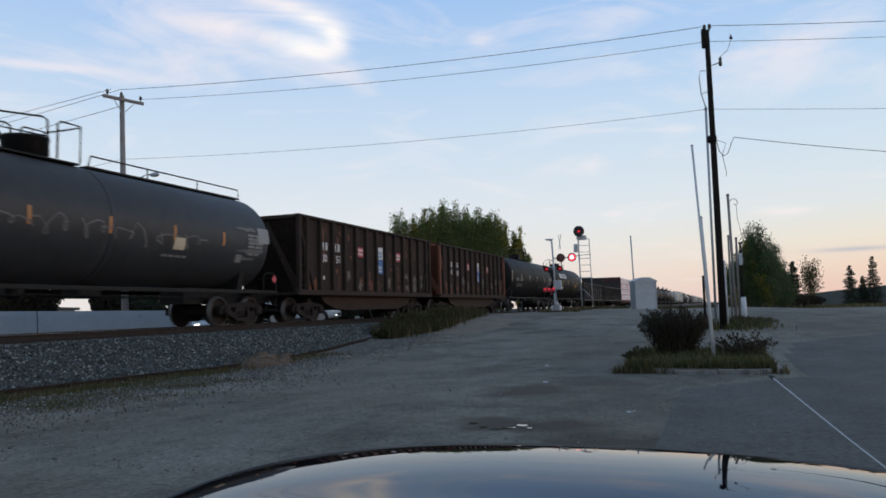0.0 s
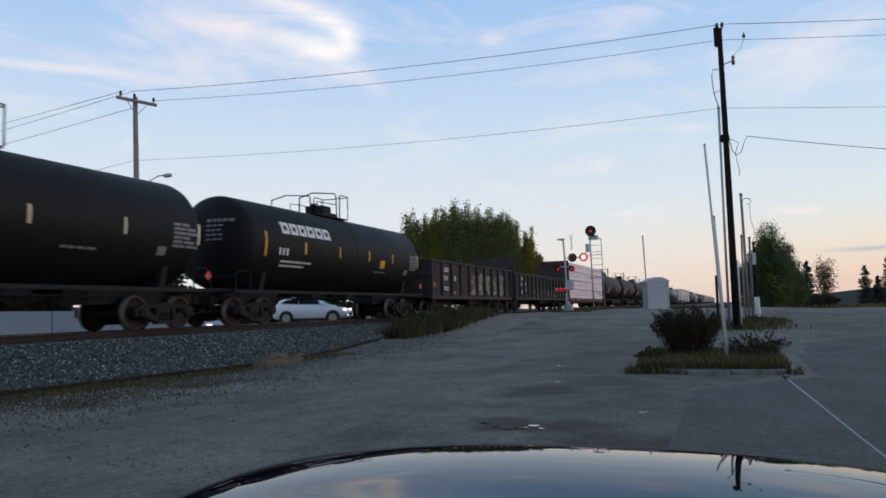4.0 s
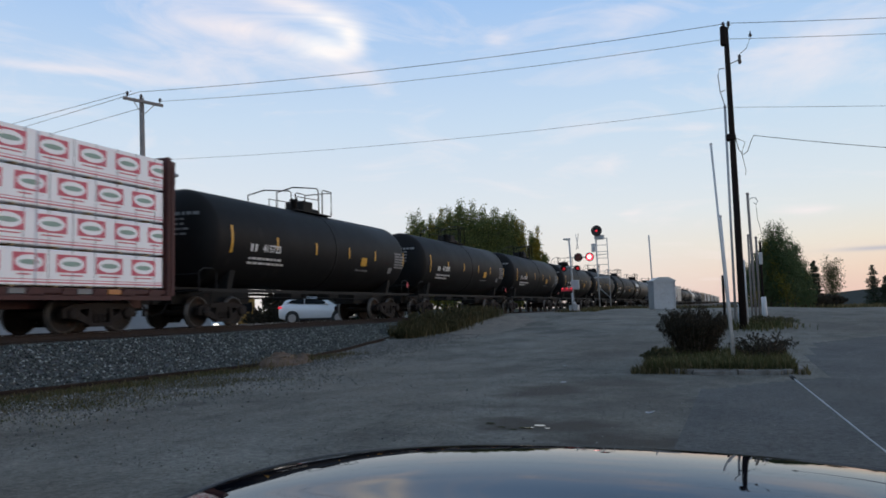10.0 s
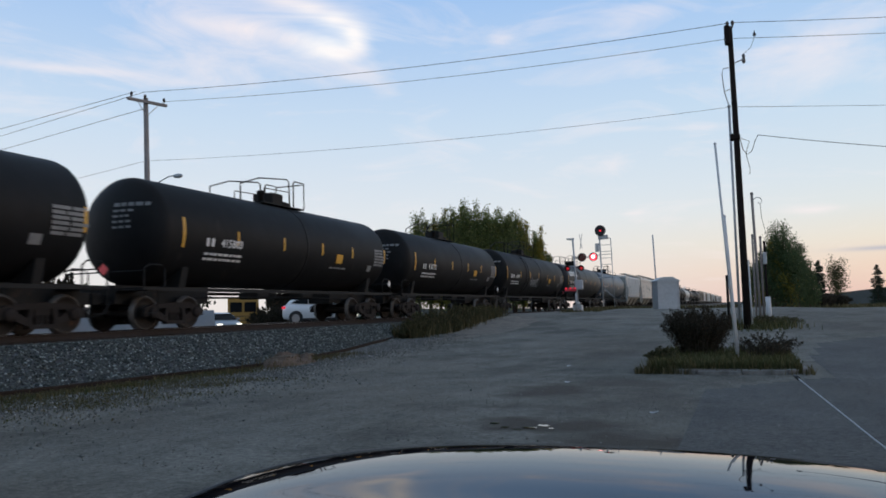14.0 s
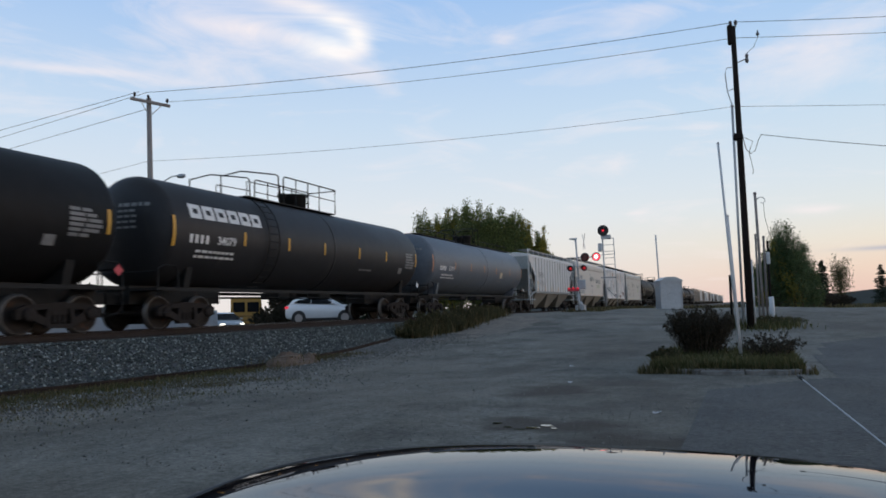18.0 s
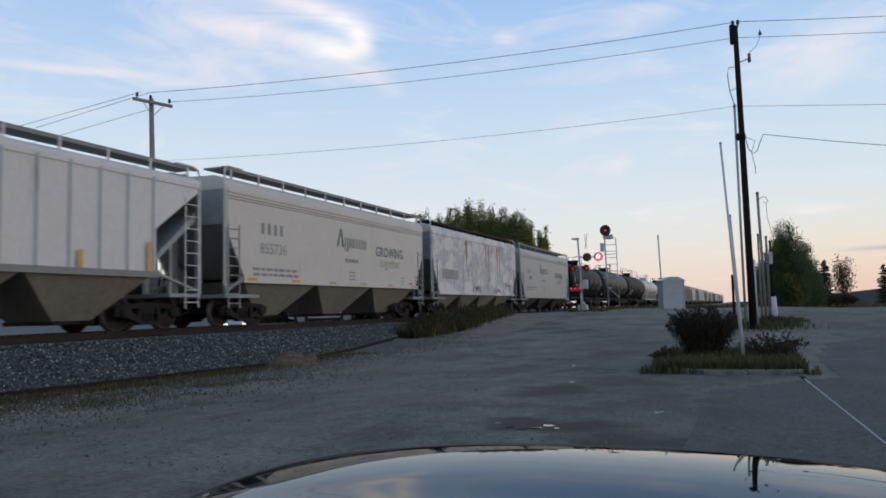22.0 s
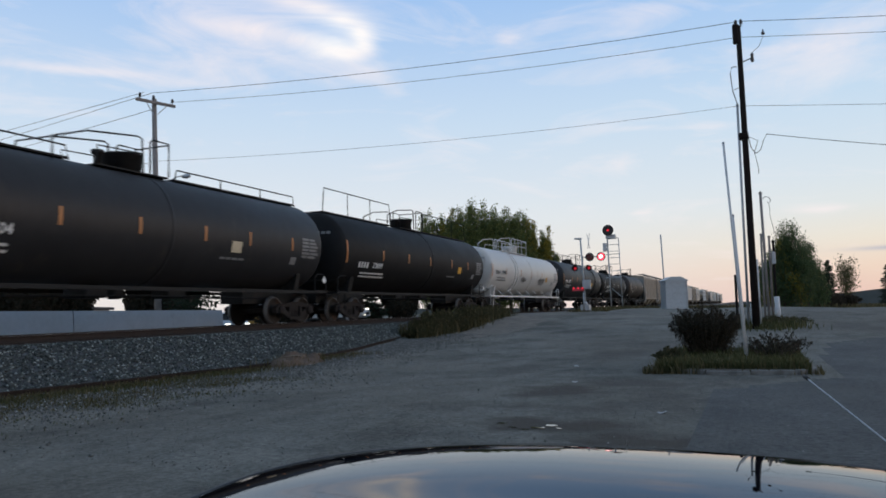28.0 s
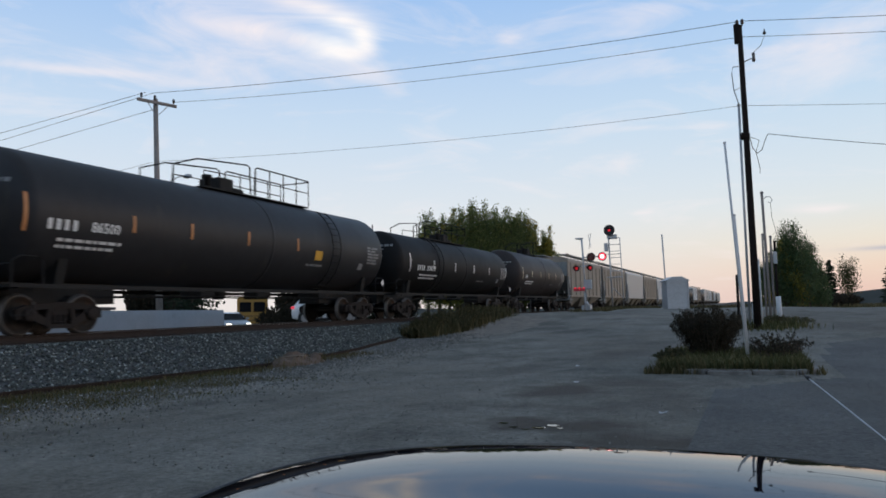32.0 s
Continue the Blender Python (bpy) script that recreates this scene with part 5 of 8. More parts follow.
house = thing("low_building", pose(-72, 56, -0.1, 0, 0, 22), "low pale building with a flat dark roof behind the trees", "building")
bm = B()
box(bm, -9, 7, -3, 5, 0, 2.6, bev=0.03)
part("wall", bm, "wall_pink", house)
bm = B()
box(bm, -9.4, 7.4, -3.4, 5.4, 2.6, 2.9, bev=0.05)
part("roof", bm, "roof_dark", house)
for x in (-7, -4, -1, 2):
    bm = B()
    box(bm, x, x + 1.3, -3.05, -2.95, 0.9, 1.8, bev=0.02)
    part("window", bm, "glass_dark", house)
for x, y in ((-31.6, 44.6), (-30.6, 45.6), (-29.6, 46.4), (-29.7, 55.2), (-27.1, 56.2), (-31.5, 54)):
    bush(x, y, ground_z(x, y) - 0.02, 1.6, 1.9, 60, "dark ragged shrub beyond the railway", "leaf_bush", leaf=0.05)
for x, y, w, h in ((-33.0, 50, 2.0, 3.2), (-46.6, 52, 1.5, 4.4), (-50.6, 51.5, 1.9, 4.6), (-50.2, 53.0, 1.9, 4.6), (-57, 49, 2.4, 4.6), (-60, 46, 2.6, 4.6), (-62, 42, 3.0, 4.6), (-28.3, 58.5, 1.8, 3.0), (-34.4, 57.5, 2.2, 4.0), (-57, 45, 2.4, 4.4)):
    bush(x, y, ground_z(x, y) - 0.02, w * 1.1, h * 1.2, 75 if abs(x + 46.6) < 1 else 130, "tall dark ragged shrub behind the barrier wall", "leaf_bush", leaf=0.10, stems=50, droop=0.35)
far = thing("utility_pole", pose(-32.9, 61.8, 0.9), "distant thin utility pole with two crossarms", "utility pole")
bm = B()
tube(bm, [(0, 0, 0), (0, 0, 8.9)], 0.10, 8, 0.07)
part("pole", bm, "pole_wood", far)
for z in (7.2, 7.9):
    bm = B()
    box(bm, -0.8, 0.8, -0.05, 0.05, z, z + 0.1)
    part("crossarm", bm, "pole_wood", far)

# weeds by the bank's end and along the old rail
def weed_spot():
    y = random.uniform(27.0, 41)
    return random.gauss(-12.75 - 0.05 * (y - 28), 0.4), y


blades("crossing_weeds", 2600, weed_spot, (0.2, 0.7), "weed", "tall green weeds at the end of the ballast bank", "weeds", 0.016)
for x, y, w, h in ((-12.8, 28.6, 0.7, 0.85), (-12.9, 30.4, 0.9, 1.2), (-13.0, 32.3, 0.9, 1.0), (-13.1, 34.2, 0.9, 1.15), (-12.6, 27.3, 0.5, 0.45), (-13.2, 36.2, 0.9, 0.95), (-13.3, 38.6, 0.8, 0.7), (-12.3, 31.6, 0.5, 0.6)):
    bush(x, y, ground_z(x, y), w, h * 0.98, 60, "dark green weedy bush beside the track", "weed", stems=64, leaf=0.022, droop=0.35)
blades("crossing_straw", 2600, weed_spot, (0.2, 0.8), "blade_dry", "dry straw among the crossing weeds", "weeds", 0.014)


def verge_spot():
    y = random.uniform(2, 20)
    while noise.noise((y * 0.9, 3, 0)) < random.uniform(-0.5, 0.25):
        y = random.uniform(2, 20)
    return -11.3 + abs(random.gauss(0, 0.48)), y


blades("verge_grass", 6000, verge_spot, (0.04, 0.14), "blade_dry", "short dry grass along the old siding rail", "grass", 0.007)
blades("verge_weeds", 4600, lambda: (verge_spot()[0] + 0.15, verge_spot()[1] * 0.72), (0.04, 0.12), "blade", "short green weeds beside the old rail", "weeds", 0.008)


def foot_spot():
    """Patches of rank growth between the old rail and the lot."""
    while True:
        x, y = random.gauss(-10.2, 0.85), random.uniform(4.5, 13)
        if noise.noise((x * 0.9, y * 0.9, 7)) > random.uniform(-0.25, 0.35) and x > -11.6 + 0.16 * max(0, y - 9):
            return x, y


blades("foot_grass", 9000, foot_spot, (0.015, 0.055), "blade", "low green grass at the edge of the lot", "grass", 0.007)
blades("foot_straw", 11000, foot_spot, (0.015, 0.06), "blade_dry", "dry brown straw at the edge of the lot", "grass", 0.007)
blades("bank_weeds", 700, lambda: (random.gauss(-11.9, 0.25), random.uniform(3, 8)), (0.08, 0.3), "weed", "sparse green weeds at the foot of the bank", "weeds", 0.012)
# a low heap of brown dirt and rotten wood at the bend of the old rail
heap = thing("dirt_heap", pose(-10.95, 16.4, ground_z(-10.95, 16.4) - 0.03), "low heap of brown dirt with rotten wood scraps", "dirt heap")
bm = B()
rows = []
for j in range(15):
    row = []
    for i in range(19):
        u, v = -1 + i / 9, -1 + j / 7
        k = max(0.0, 1 - u * u - v * v)
        row.append(bm.verts.new((u * 0.55, v * 1.15, 0.30 * k ** 0.8 * (1 + 0.9 * noise.noise((u * 2.5, v * 3.5, 1))) + 0.012 * noise.noise((u * 9, v * 9, 4)))))
    rows.append(row)
for a, b in zip(rows, rows[1:]):
    for i in range(18):
        bm.faces.new((a[i], a[i + 1], b[i + 1], b[i]))
part("soil", bm, "soil_brown", heap)
for x, y, w, a in ((0.1, -0.5, 0.5, 20), (-0.05, 0.2, 0.7, -35), (0.15, 0.6, 0.35, 60), (0.2, -0.1, 0.3, 100)):
    bm = B()
    box(bm, -w / 2, w / 2, -0.05, 0.05, 0, 0.05, bev=0.012)
    part("plank", bm, "timber_old", heap).matrix_basis = pose(x, y, 0.22, 6, -5, a)
blades("heap_straw", 260, lambda: (random.gauss(-10.95, 0.3), random.gauss(16.4, 0.8)), (0.1, 0.35), "blade_dry", "dead stalks on the dirt heap", "weeds", 0.009)
blades("crossing_grass", 2500, lambda: (random.uniform(-11.6, -8.8), random.uniform(49.5, 80)), (0.1, 0.3), "blade_dry", "dry grass round the crossing signals", "grass", 0.03)
blades("field_grass", 5000, lambda: (random.uniform(-8, 45), random.uniform(76, 110)), (0.2, 0.5), "blade_dry", "dry field grass beyond the lot", "grass", 0.05)
bush(6.9, 88, 1.2, 2.4, 1.5, 60, "wide low dark shrub at the field edge", "leaf_bush", leaf=0.06)
bush(9.5, 90, 1.2, 1.6, 1.1, 60, "low dark shrub at the field edge", "leaf_bush", leaf=0.06)

hills = B()
prev = None
for i in range(90):
    a = radians(-60 + 120 * i / 89)
    h = 12 + 34 * smoothstep(-0.02, 0.22, a) + 8 * noise.noise((i * 0.13, 0, 0)) + 3 * noise.noise((i * 0.9, 5, 0))
    cur = [hills.verts.new((1900 * math.sin(a), 1900 * math.cos(a), -8)), hills.verts.new((1950 * math.sin(a), 1950 * math.cos(a), max(4, h)))]
    if prev:
        hills.faces.new((prev[0], cur[0], cur[1], prev[1]))
    prev = cur
tagged(part("backdrop", hills, "hill", smooth=True), "low dark wooded hills on the horizon", "hills", kind="structure")

bush(0.75, 33.0, ground_z(0.75, 33), 0.7, 0.45, 40, "low dark weeds round the foot of the posts", "weed", stems=40)
bush(1.5, 34.2, ground_z(1.5, 34.2), 0.9, 0.28, 40, "low dark weeds round the foot of the posts", "weed", stems=40)
blades("post_grass", 1400, lambda: (random.gauss(0.5, 0.7), random.gauss(32.6, 1.2)), (0.1, 0.35), "blade", "rank grass round the foot of the posts", "grass", 0.02)
bush(7.6, 86, ground_z(7.6, 86), 1.6, 1.3, 70, "wide low dark shrub at the field edge", "leaf_bush", leaf=0.05)
for x, y, a in ((-1.05, 9.3, 20), (-2.9, 12.9, 70), (-3.6, 16.2, 110), (-0.2, 15.0, 40)):
    scrap = thing("paper_scrap", pose(x, y, ground_z(x, y) + 0.004, 0, 0, a), "crumpled pale paper scrap on the lot", "litter", "litter")
    bm = B()
    q = [[bm.verts.new((0.05 * i - 0.05 + random.uniform(-0.012, 0.012), 0.04 * j - 0.04 + random.uniform(-0.012, 0.012), 0.004 + random.uniform(0, 0.03))) for i in range(3)] for j in range(3)]
    for j in range(2):
        for i in range(2):
            bm.faces.new((q[j][i], q[j][i + 1], q[j + 1][i + 1], q[j + 1][i]))
    bmesh.ops.solidify(bm, geom=bm.faces[:], thickness=0.003)
    part("sheet", bm, "pipe_white", scrap)

# ---- patches on the lot ----
def blob(cx, cy, rx, ry, seed, n=28):
    """An uneven round outline."""
    return [(cx + rx * math.cos(q) * (1 + 0.45 * noise.noise((seed, 2 * math.cos(q), 2 * math.sin(q)))), cy + ry * math.sin(q) * (1 + 0.45 * noise.noise((seed, 2 * math.cos(q), 2 * math.sin(q))))) for q in (2 * math.pi * i / n for i in range(n))]


for cx, cy, rx, ry in ((-2.67, 8.08, 0.06, 0.04), (-2.47, 7.83, 0.05, 0.035), (-2.3, 7.71, 0.06, 0.03), (-2.19, 7.86, 0.085, 0.05), (-2.09, 8.04, 0.07, 0.06), (-1.96, 7.87, 0.035, 0.03)):
    sheet("puddle", blob(cx, cy, rx, ry, cx * 3), 0.010, "water", "small shallow puddle of rain water", "puddle", step=0.015)
sheet("lane", [(-0.85, 3.0), (9, 3.0), (14, 40), (2.0, 24), (1.4, 18.5), (1.3, 14.4), (-0.55, 12.2)], 0.006, "asphalt_new", "smoother grey paved lane beside the island", "lane", step=0.25)

# ---- the car that carries the camera ----
own = thing("car", pose(-0.33, 0, 0, 0, 0, -4.4), "dark glossy car bonnet mirroring the sky", "car")


def hood_front(x):
    return 1.935 - 0.66 * (1 - max(0.0, 1 - (abs(x) / 0.90) ** 2.5) ** 0.5)


rim = np.array([(-0.90, 0.2 + 0.01 * i) for i in range(111)] + [(0.90 * math.sin(radians(a / 4)), hood_front(0.90 * math.sin(radians(a / 4)))) for a in range(-360, 361)] + [(0.90, 1.3 - 0.01 * i) for i in range(111)])
bm = B()
nxh, nyh = 120, 80
net = []
for j in range(nyh + 1):
    row = []
    for i in range(nxh + 1):
        x = 0.90 * math.sin(math.pi / 2 * (-1 + 2 * i / nxh))
        y = 0.2 + (hood_front(x) - 0.2) * math.sin(math.pi / 2 * j / nyh)
        e = float(np.sqrt(((rim - (x, y)) ** 2).sum(1)).min())
        s = 1.935 - 0.18 * (abs(x) / 0.90) ** 3 - y
        z = 0.908 + 0.085 * s - 0.175 * min(s, 0.6) ** 2 - 0.21 * max(0, s - 0.6) + 0.2 * max(0, s - 0.6) ** 2 + 0.036 * (1 - math.exp(-e / 0.19)) - 0.006 - 0.024 * x * x - 0.02 * x * x * smoothstep(0.05, 0.5, s)
        row.append(bm.verts.new((x, y, z)))
    net.append(row)
for a, b in zip(net, net[1:]):
    for i in range(nxh):
        bm.faces.new((a[i], a[i + 1], b[i + 1], b[i])).smooth = True
edge = [r[0] for r in net[:-1]] + net[-1] + [r[-1] for r in net[-2::-1]]
skirt = B()
rings = [[skirt.verts.new(v.co) for v in edge]]
for out, down in ((0.007, 0.004), (0.012, 0.0), (0.026, 0.002), (0.032, 0.016), (0.026, 0.3)):
    ring = []
    for v in edge:
        way = Vector((v.co.x, v.co.y - 0.9 if v.co.y > 0.9 else 0, 0)).normalized()
        ring.append(skirt.verts.new(v.co + way * out - Vector((0, 0, down))))
    rings.append(ring)
for a, b in zip(rings, rings[1:]):
    for i in range(len(edge) - 1):
        skirt.faces.new((a[i], a[i + 1], b[i + 1], b[i])).smooth = True
bmesh.ops.recalc_face_normals(skirt, faces=skirt.faces[:])
bmesh.ops.recalc_face_normals(bm, faces=bm.faces[:])
part("bumper_skin", skirt, "plastic", own, "black bumper edge below the bonnet")
part("hood", bm, "hood_black", own, "glossy black bonnet")
bm = B()
hull(bm, [[(-w, y, 0.30), (-w, y, z - 0.14), (-w * 0.94, y, z), (w * 0.94, y, z), (w, y, z - 0.14), (w, y, 0.30), (w * 0.85, y, 0.2), (-w * 0.85, y, 0.2)] for y, w, z in ((-2.85, 0.62, 0.66), (-2.7, 0.76, 0.78), (-1.2, 0.80, 0.81), (0.1, 0.80, 0.82), (0.25, 0.74, 0.80), (1.25, 0.73, 0.80), (1.6, 0.56, 0.78), (1.75, 0.35, 0.70))])
part("body", bm, "car_black", own, "dark painted car body")
for s in (-1, 1):
    w = wheel(own, s * 0.74, 1.0, 0.32, 0.2)
    w.rotation_euler = (0, 0, -s * math.pi / 2)
    w = wheel(own, s * 0.74, -1.7, 0.32, 0.2)
    w.rotation_euler = (0, 0, -s * math.pi / 2)
bm = B()
tube(bm, [(0.30, 1.49, 0.93), (0.238, 1.754, 0.973), (0.127, 2.235, 1.0566)], 0.0016, 6)
ant = part("antenna_rod", bm, "galvanised", own, "thin bright radio antenna rod")
ant.matrix_basis = own.matrix_basis.inverted()
bm = B()
tube(bm, [(0.130, 2.222, 1.0545), (0.123, 2.252, 1.0595)], 0.005, 8)
tip = part("antenna_tip", bm, "plastic", own, "black antenna tip")
tip.matrix_basis = own.matrix_basis.inverted()

# ---- the train ----
SPEED = 12.315
TRAIN = []      # (thing, place of its middle along the train)
SPINS = []      # (wheelset, x, y, z, place along the train)

# shared truck meshes, built once
def side_frame_mesh():
    bm = B()
    for s in (-1, 1):
        # journal end, sloping arms and column, leaving two windows
        prism(bm, [(s * 1.13, 0.36), (s * 1.13, 0.58), (s * 0.86, 0.68), (s * 0.62, 0.68), (s * 0.62, 0.52), (s * 0.70, 0.36)], "x", -0.07, 0.07)
        prism(bm, [(s * 0.74, 0.56), (s * 0.74, 0.68), (0, 0.74), (0, 0.60)], "x", -0.075, 0.075)
        prism(bm, [(s * 0.78, 0.36), (s * 0.66, 0.52), (s * 0.26, 0.30), (s * 0.30, 0.16)], "x", -0.07, 0.07)
        prism(bm, [(s * 0.30, 0.22), (s * 0.42, 0.24), (s * 0.34, 0.68), (s * 0.22, 0.68)], "x", -0.08, 0.08)
        lathe(bm, [(0.16, 0.06), (0.15, 0.13), (0.06, 0.15)], "x", (0, s * 0.84, 0.457), 12)
    box(bm, -0.09, 0.09, -0.36, 0.36, 0.14, 0.24)
    me = bpy.data.meshes.new("side_frame")
    bm.to_mesh(me)
    bm.free()
    me.materials.append(M["truck_steel"])
    return me


def wheelset_mesh():
    bm = B()
    for s in (-1, 1):
        lathe(bm, [(0.07, s * 0.60), (0.30, s * 0.66), (0.37, s * 0.665), (0.375, s * 0.655), (0.49, s * 0.655), (0.487, s * 0.69), (0.458, s * 0.70), (0.452, s * 0.795), (0.425, s * 0.80), (0.375, s * 0.80), (0.36, s * 0.775), (0.18, s * 0.74), (0.12, s * 0.80), (0.08, s * 0.84)], "x", (0, 0, 0), 28)
    tube(bm, [(-0.95, 0, 0), (0.95, 0, 0)], 0.085, 10)
    for f in bm.faces:
        c = f.calc_center_median()
        if 0.69 < abs(c.x) < 0.81 and math.hypot(c.y, c.z) > 0.43:
            f.material_index = 1
    me = bpy.data.meshes.new("wheelset")
    bm.to_mesh(me)
    bm.free()
    me.materials.append(M["wheel_steel"]), me.materials.append(M["tread_steel"])
    return me


def spring_mesh():
    bm = B()
    for y in (-0.13, 0, 0.13):
        lathe(bm, [(0.06, 0.24 + 0.03 * i) if i % 2 else (0.045, 0.24 + 0.03 * i) for i in range(9)], "z", (0, y, 0), 8)
    me = bpy.data.meshes.new("spring_nest")
    bm.to_mesh(me)
    bm.free()
    me.materials.append(M["truck_steel"])
    return me


def bolster_mesh():
    bm = B()
    prism(bm, [(-1.05, 0.46), (-1.05, 0.62), (-0.4, 0.66), (0.4, 0.66), (1.05, 0.62), (1.05, 0.46), (0.4, 0.34), (-0.4, 0.34)], "y", -0.2, 0.2)
    lathe(bm, [(0.3, 0.66), (0.3, 0.78)], "z", (0, 0, 0), 12)
    for s in (-1, 1):
        box(bm, -0.7, 0.7, s * 0.36 - 0.05, s * 0.36 + 0.05, 0.30, 0.44)
    me = bpy.data.meshes.new("bolster")
    bm.to_mesh(me)
    bm.free()
    me.materials.append(M["truck_steel"])
    return me


SIDE_FRAME, WHEELSET, SPRING, BOLSTER = side_frame_mesh(), wheelset_mesh(), spring_mesh(), bolster_mesh()


def piece(name, me, m, parent):
    o = new(name, me)
    o.parent, o.matrix_basis = parent, m
    return o


def trucks(car, mid, reach, spin):
    for s in (-1, 1):
        tr = piece("truck", BOLSTER, pose(0, s * reach, 0), car)
        for x in (-1.0, 1.0):
            piece("side_frame", SIDE_FRAME, pose(x, 0, 0), tr)
            piece("spring_nest", SPRING, pose(x, 0, 0), tr)
        for y in (-0.84, 0.84):
            w = piece("wheelset", WHEELSET, pose(0, y, 0.457), tr)
            if spin:
                SPINS.append((w, y, mid + s * reach + y))


def coupler_ends(car, L, material="black_steel", air=True):
    """Draft gear and coupler at both ends."""
    for s in (-1, 1):
        bm = B()
        box(bm, -0.11, 0.11, min(s * (L / 2 - 0.9), s * (L / 2 - 0.12)), max(s * (L / 2 - 0.9), s * (L / 2 - 0.12)), 0.74, 0.96)
        prism(bm, [(-0.16, s * (L / 2 - 0.32)), (0.16, s * (L / 2 - 0.32)), (0.20, s * (L / 2 - 0.05)), (0.06, s * (L / 2 + 0.02)), (-0.16, s * (L / 2 + 0.02))], "z", 0.70, 1.0)
        if air:
            tube(bm, [(0.3, s * (L / 2 - 0.55), 0.75), (0.35, s * (L / 2 - 0.25), 0.45), (0.2, s * (L / 2), 0.36)], 0.025, 6)
        part("coupler", bm, material, car)


def glyph_blocks(bm, y0, z0, n, width, height, gap, put):
    """Company initials as plain bars, one for each sign."""
    bars(bm, y0 + width * 0.15, z0, [width * 0.7] * n, height, gap + width * 0.3, put)


def flat_letters(text, y, z, h, material, parent, put, bold=0.0, squeeze=0.95):
    me = letters(text, h, material, bold=bold)
    for v in me.vertices:
        v.co = put(v.co.x * squeeze + y, v.co.y + z)
    o = new("lettering", me)
    o.parent = parent
    return o


def marks_part(name, bm, material, parent, label=""):
    """Small painted marks, too fine to pick apart: one joined part."""
    return tagged(part(name, bm, material, parent, label), kind="stuff")


def letters(text, height, material, name="lettering", bold=0.0):
    """Painted letters as a mesh: x along the writing, y up, middle at the origin."""
    c = bpy.data.curves.new(name, "FONT")
    c.body, c.size, c.align_x, c.align_y, c.offset = text, height * 1.38, "CENTER", "CENTER", bold
    c.resolution_u = 2
    o = bpy.data.objects.new(name, c)
    me = bpy.data.meshes.new_from_object(o)
    bpy.data.objects.remove(o)
    bpy.data.curves.remove(c)
    me.materials.clear()
    me.materials.append(M[material])
    return me


def bars(bm, y0, z0, widths, height, gap, put, mi=0):
    """Unreadable writing: a row of plain bars, laid on by put(y, z)."""
    y = y0
    n = max(1, math.ceil(height / 0.13))
    for w in widths:
        for k in range(n):
            a0, a1 = z0 + height * k / n, z0 + height * (k + 1) / n
            vs = [bm.verts.new(put(a, b)) for a, b in ((y, a0), (y + w, a0), (y + w, a1), (y, a1))]
            bm.faces.new(vs).material_index = mi
        y += w + gap


def blotch(bm, y, z, w, h, put, rnd, off=0.004):
    """A ragged patch of paint or rust."""
    n, seed = 18, rnd.uniform(0, 90)
    ring = []
    for i in range(n):
        a = 2 * math.pi * i / n
        r = 0.5 * (1 + 0.75 * noise.noise((seed, 1.6 * math.cos(a), 1.6 * math.sin(a))) + 0.35 * noise.noise((seed, 5 * math.cos(a), 5 * math.sin(a))))
        ring.append(bm.verts.new(put(y + w * r * math.cos(a), z + h * r * math.sin(a), off)))
    bm.faces.new(ring)


def scrawl(bm, y, z, w, h, put, rnd, width=0.03, turns=5, off=0.006):
    """A looping spray-paint line, flat on the side."""
    p, q = [], rnd.uniform(0, 6)
    n = turns * 7
    for i in range(n + 1):
        t = i / n
        p.append((y + w * t + 0.35 * w / turns * math.sin(q + t * turns * 6.28), z + 0.5 * h * math.cos(q + t * turns * 6.28 + 0.8 * math.sin(t * 9)) * (0.6 + 0.4 * math.sin(5 * t + q))))
    for (ya, za), (yb, zb) in zip(p, p[1:]):
        d = math.hypot(yb - ya, zb - za) or 1
        k = width * rnd.uniform(0.6, 1.2)
        u, v = -(zb - za) / d * k, (yb - ya) / d * k
        bm.faces.new([bm.verts.new(put(*c, off)) for c in ((ya - u, za - v), (yb - u, zb - v), (yb + u, zb + v), (ya + u, za + v))])


def new_car(name, u0, u1, label, category, group="cars of the freight train"):
    mid = (u0 + u1) / 2
    ob = thing(name, pose(TRACK_X, mid, rail_z(mid), SLOPE), label, category, group)
    TRAIN.append((ob, mid))
    return ob, mid, u1 - u0


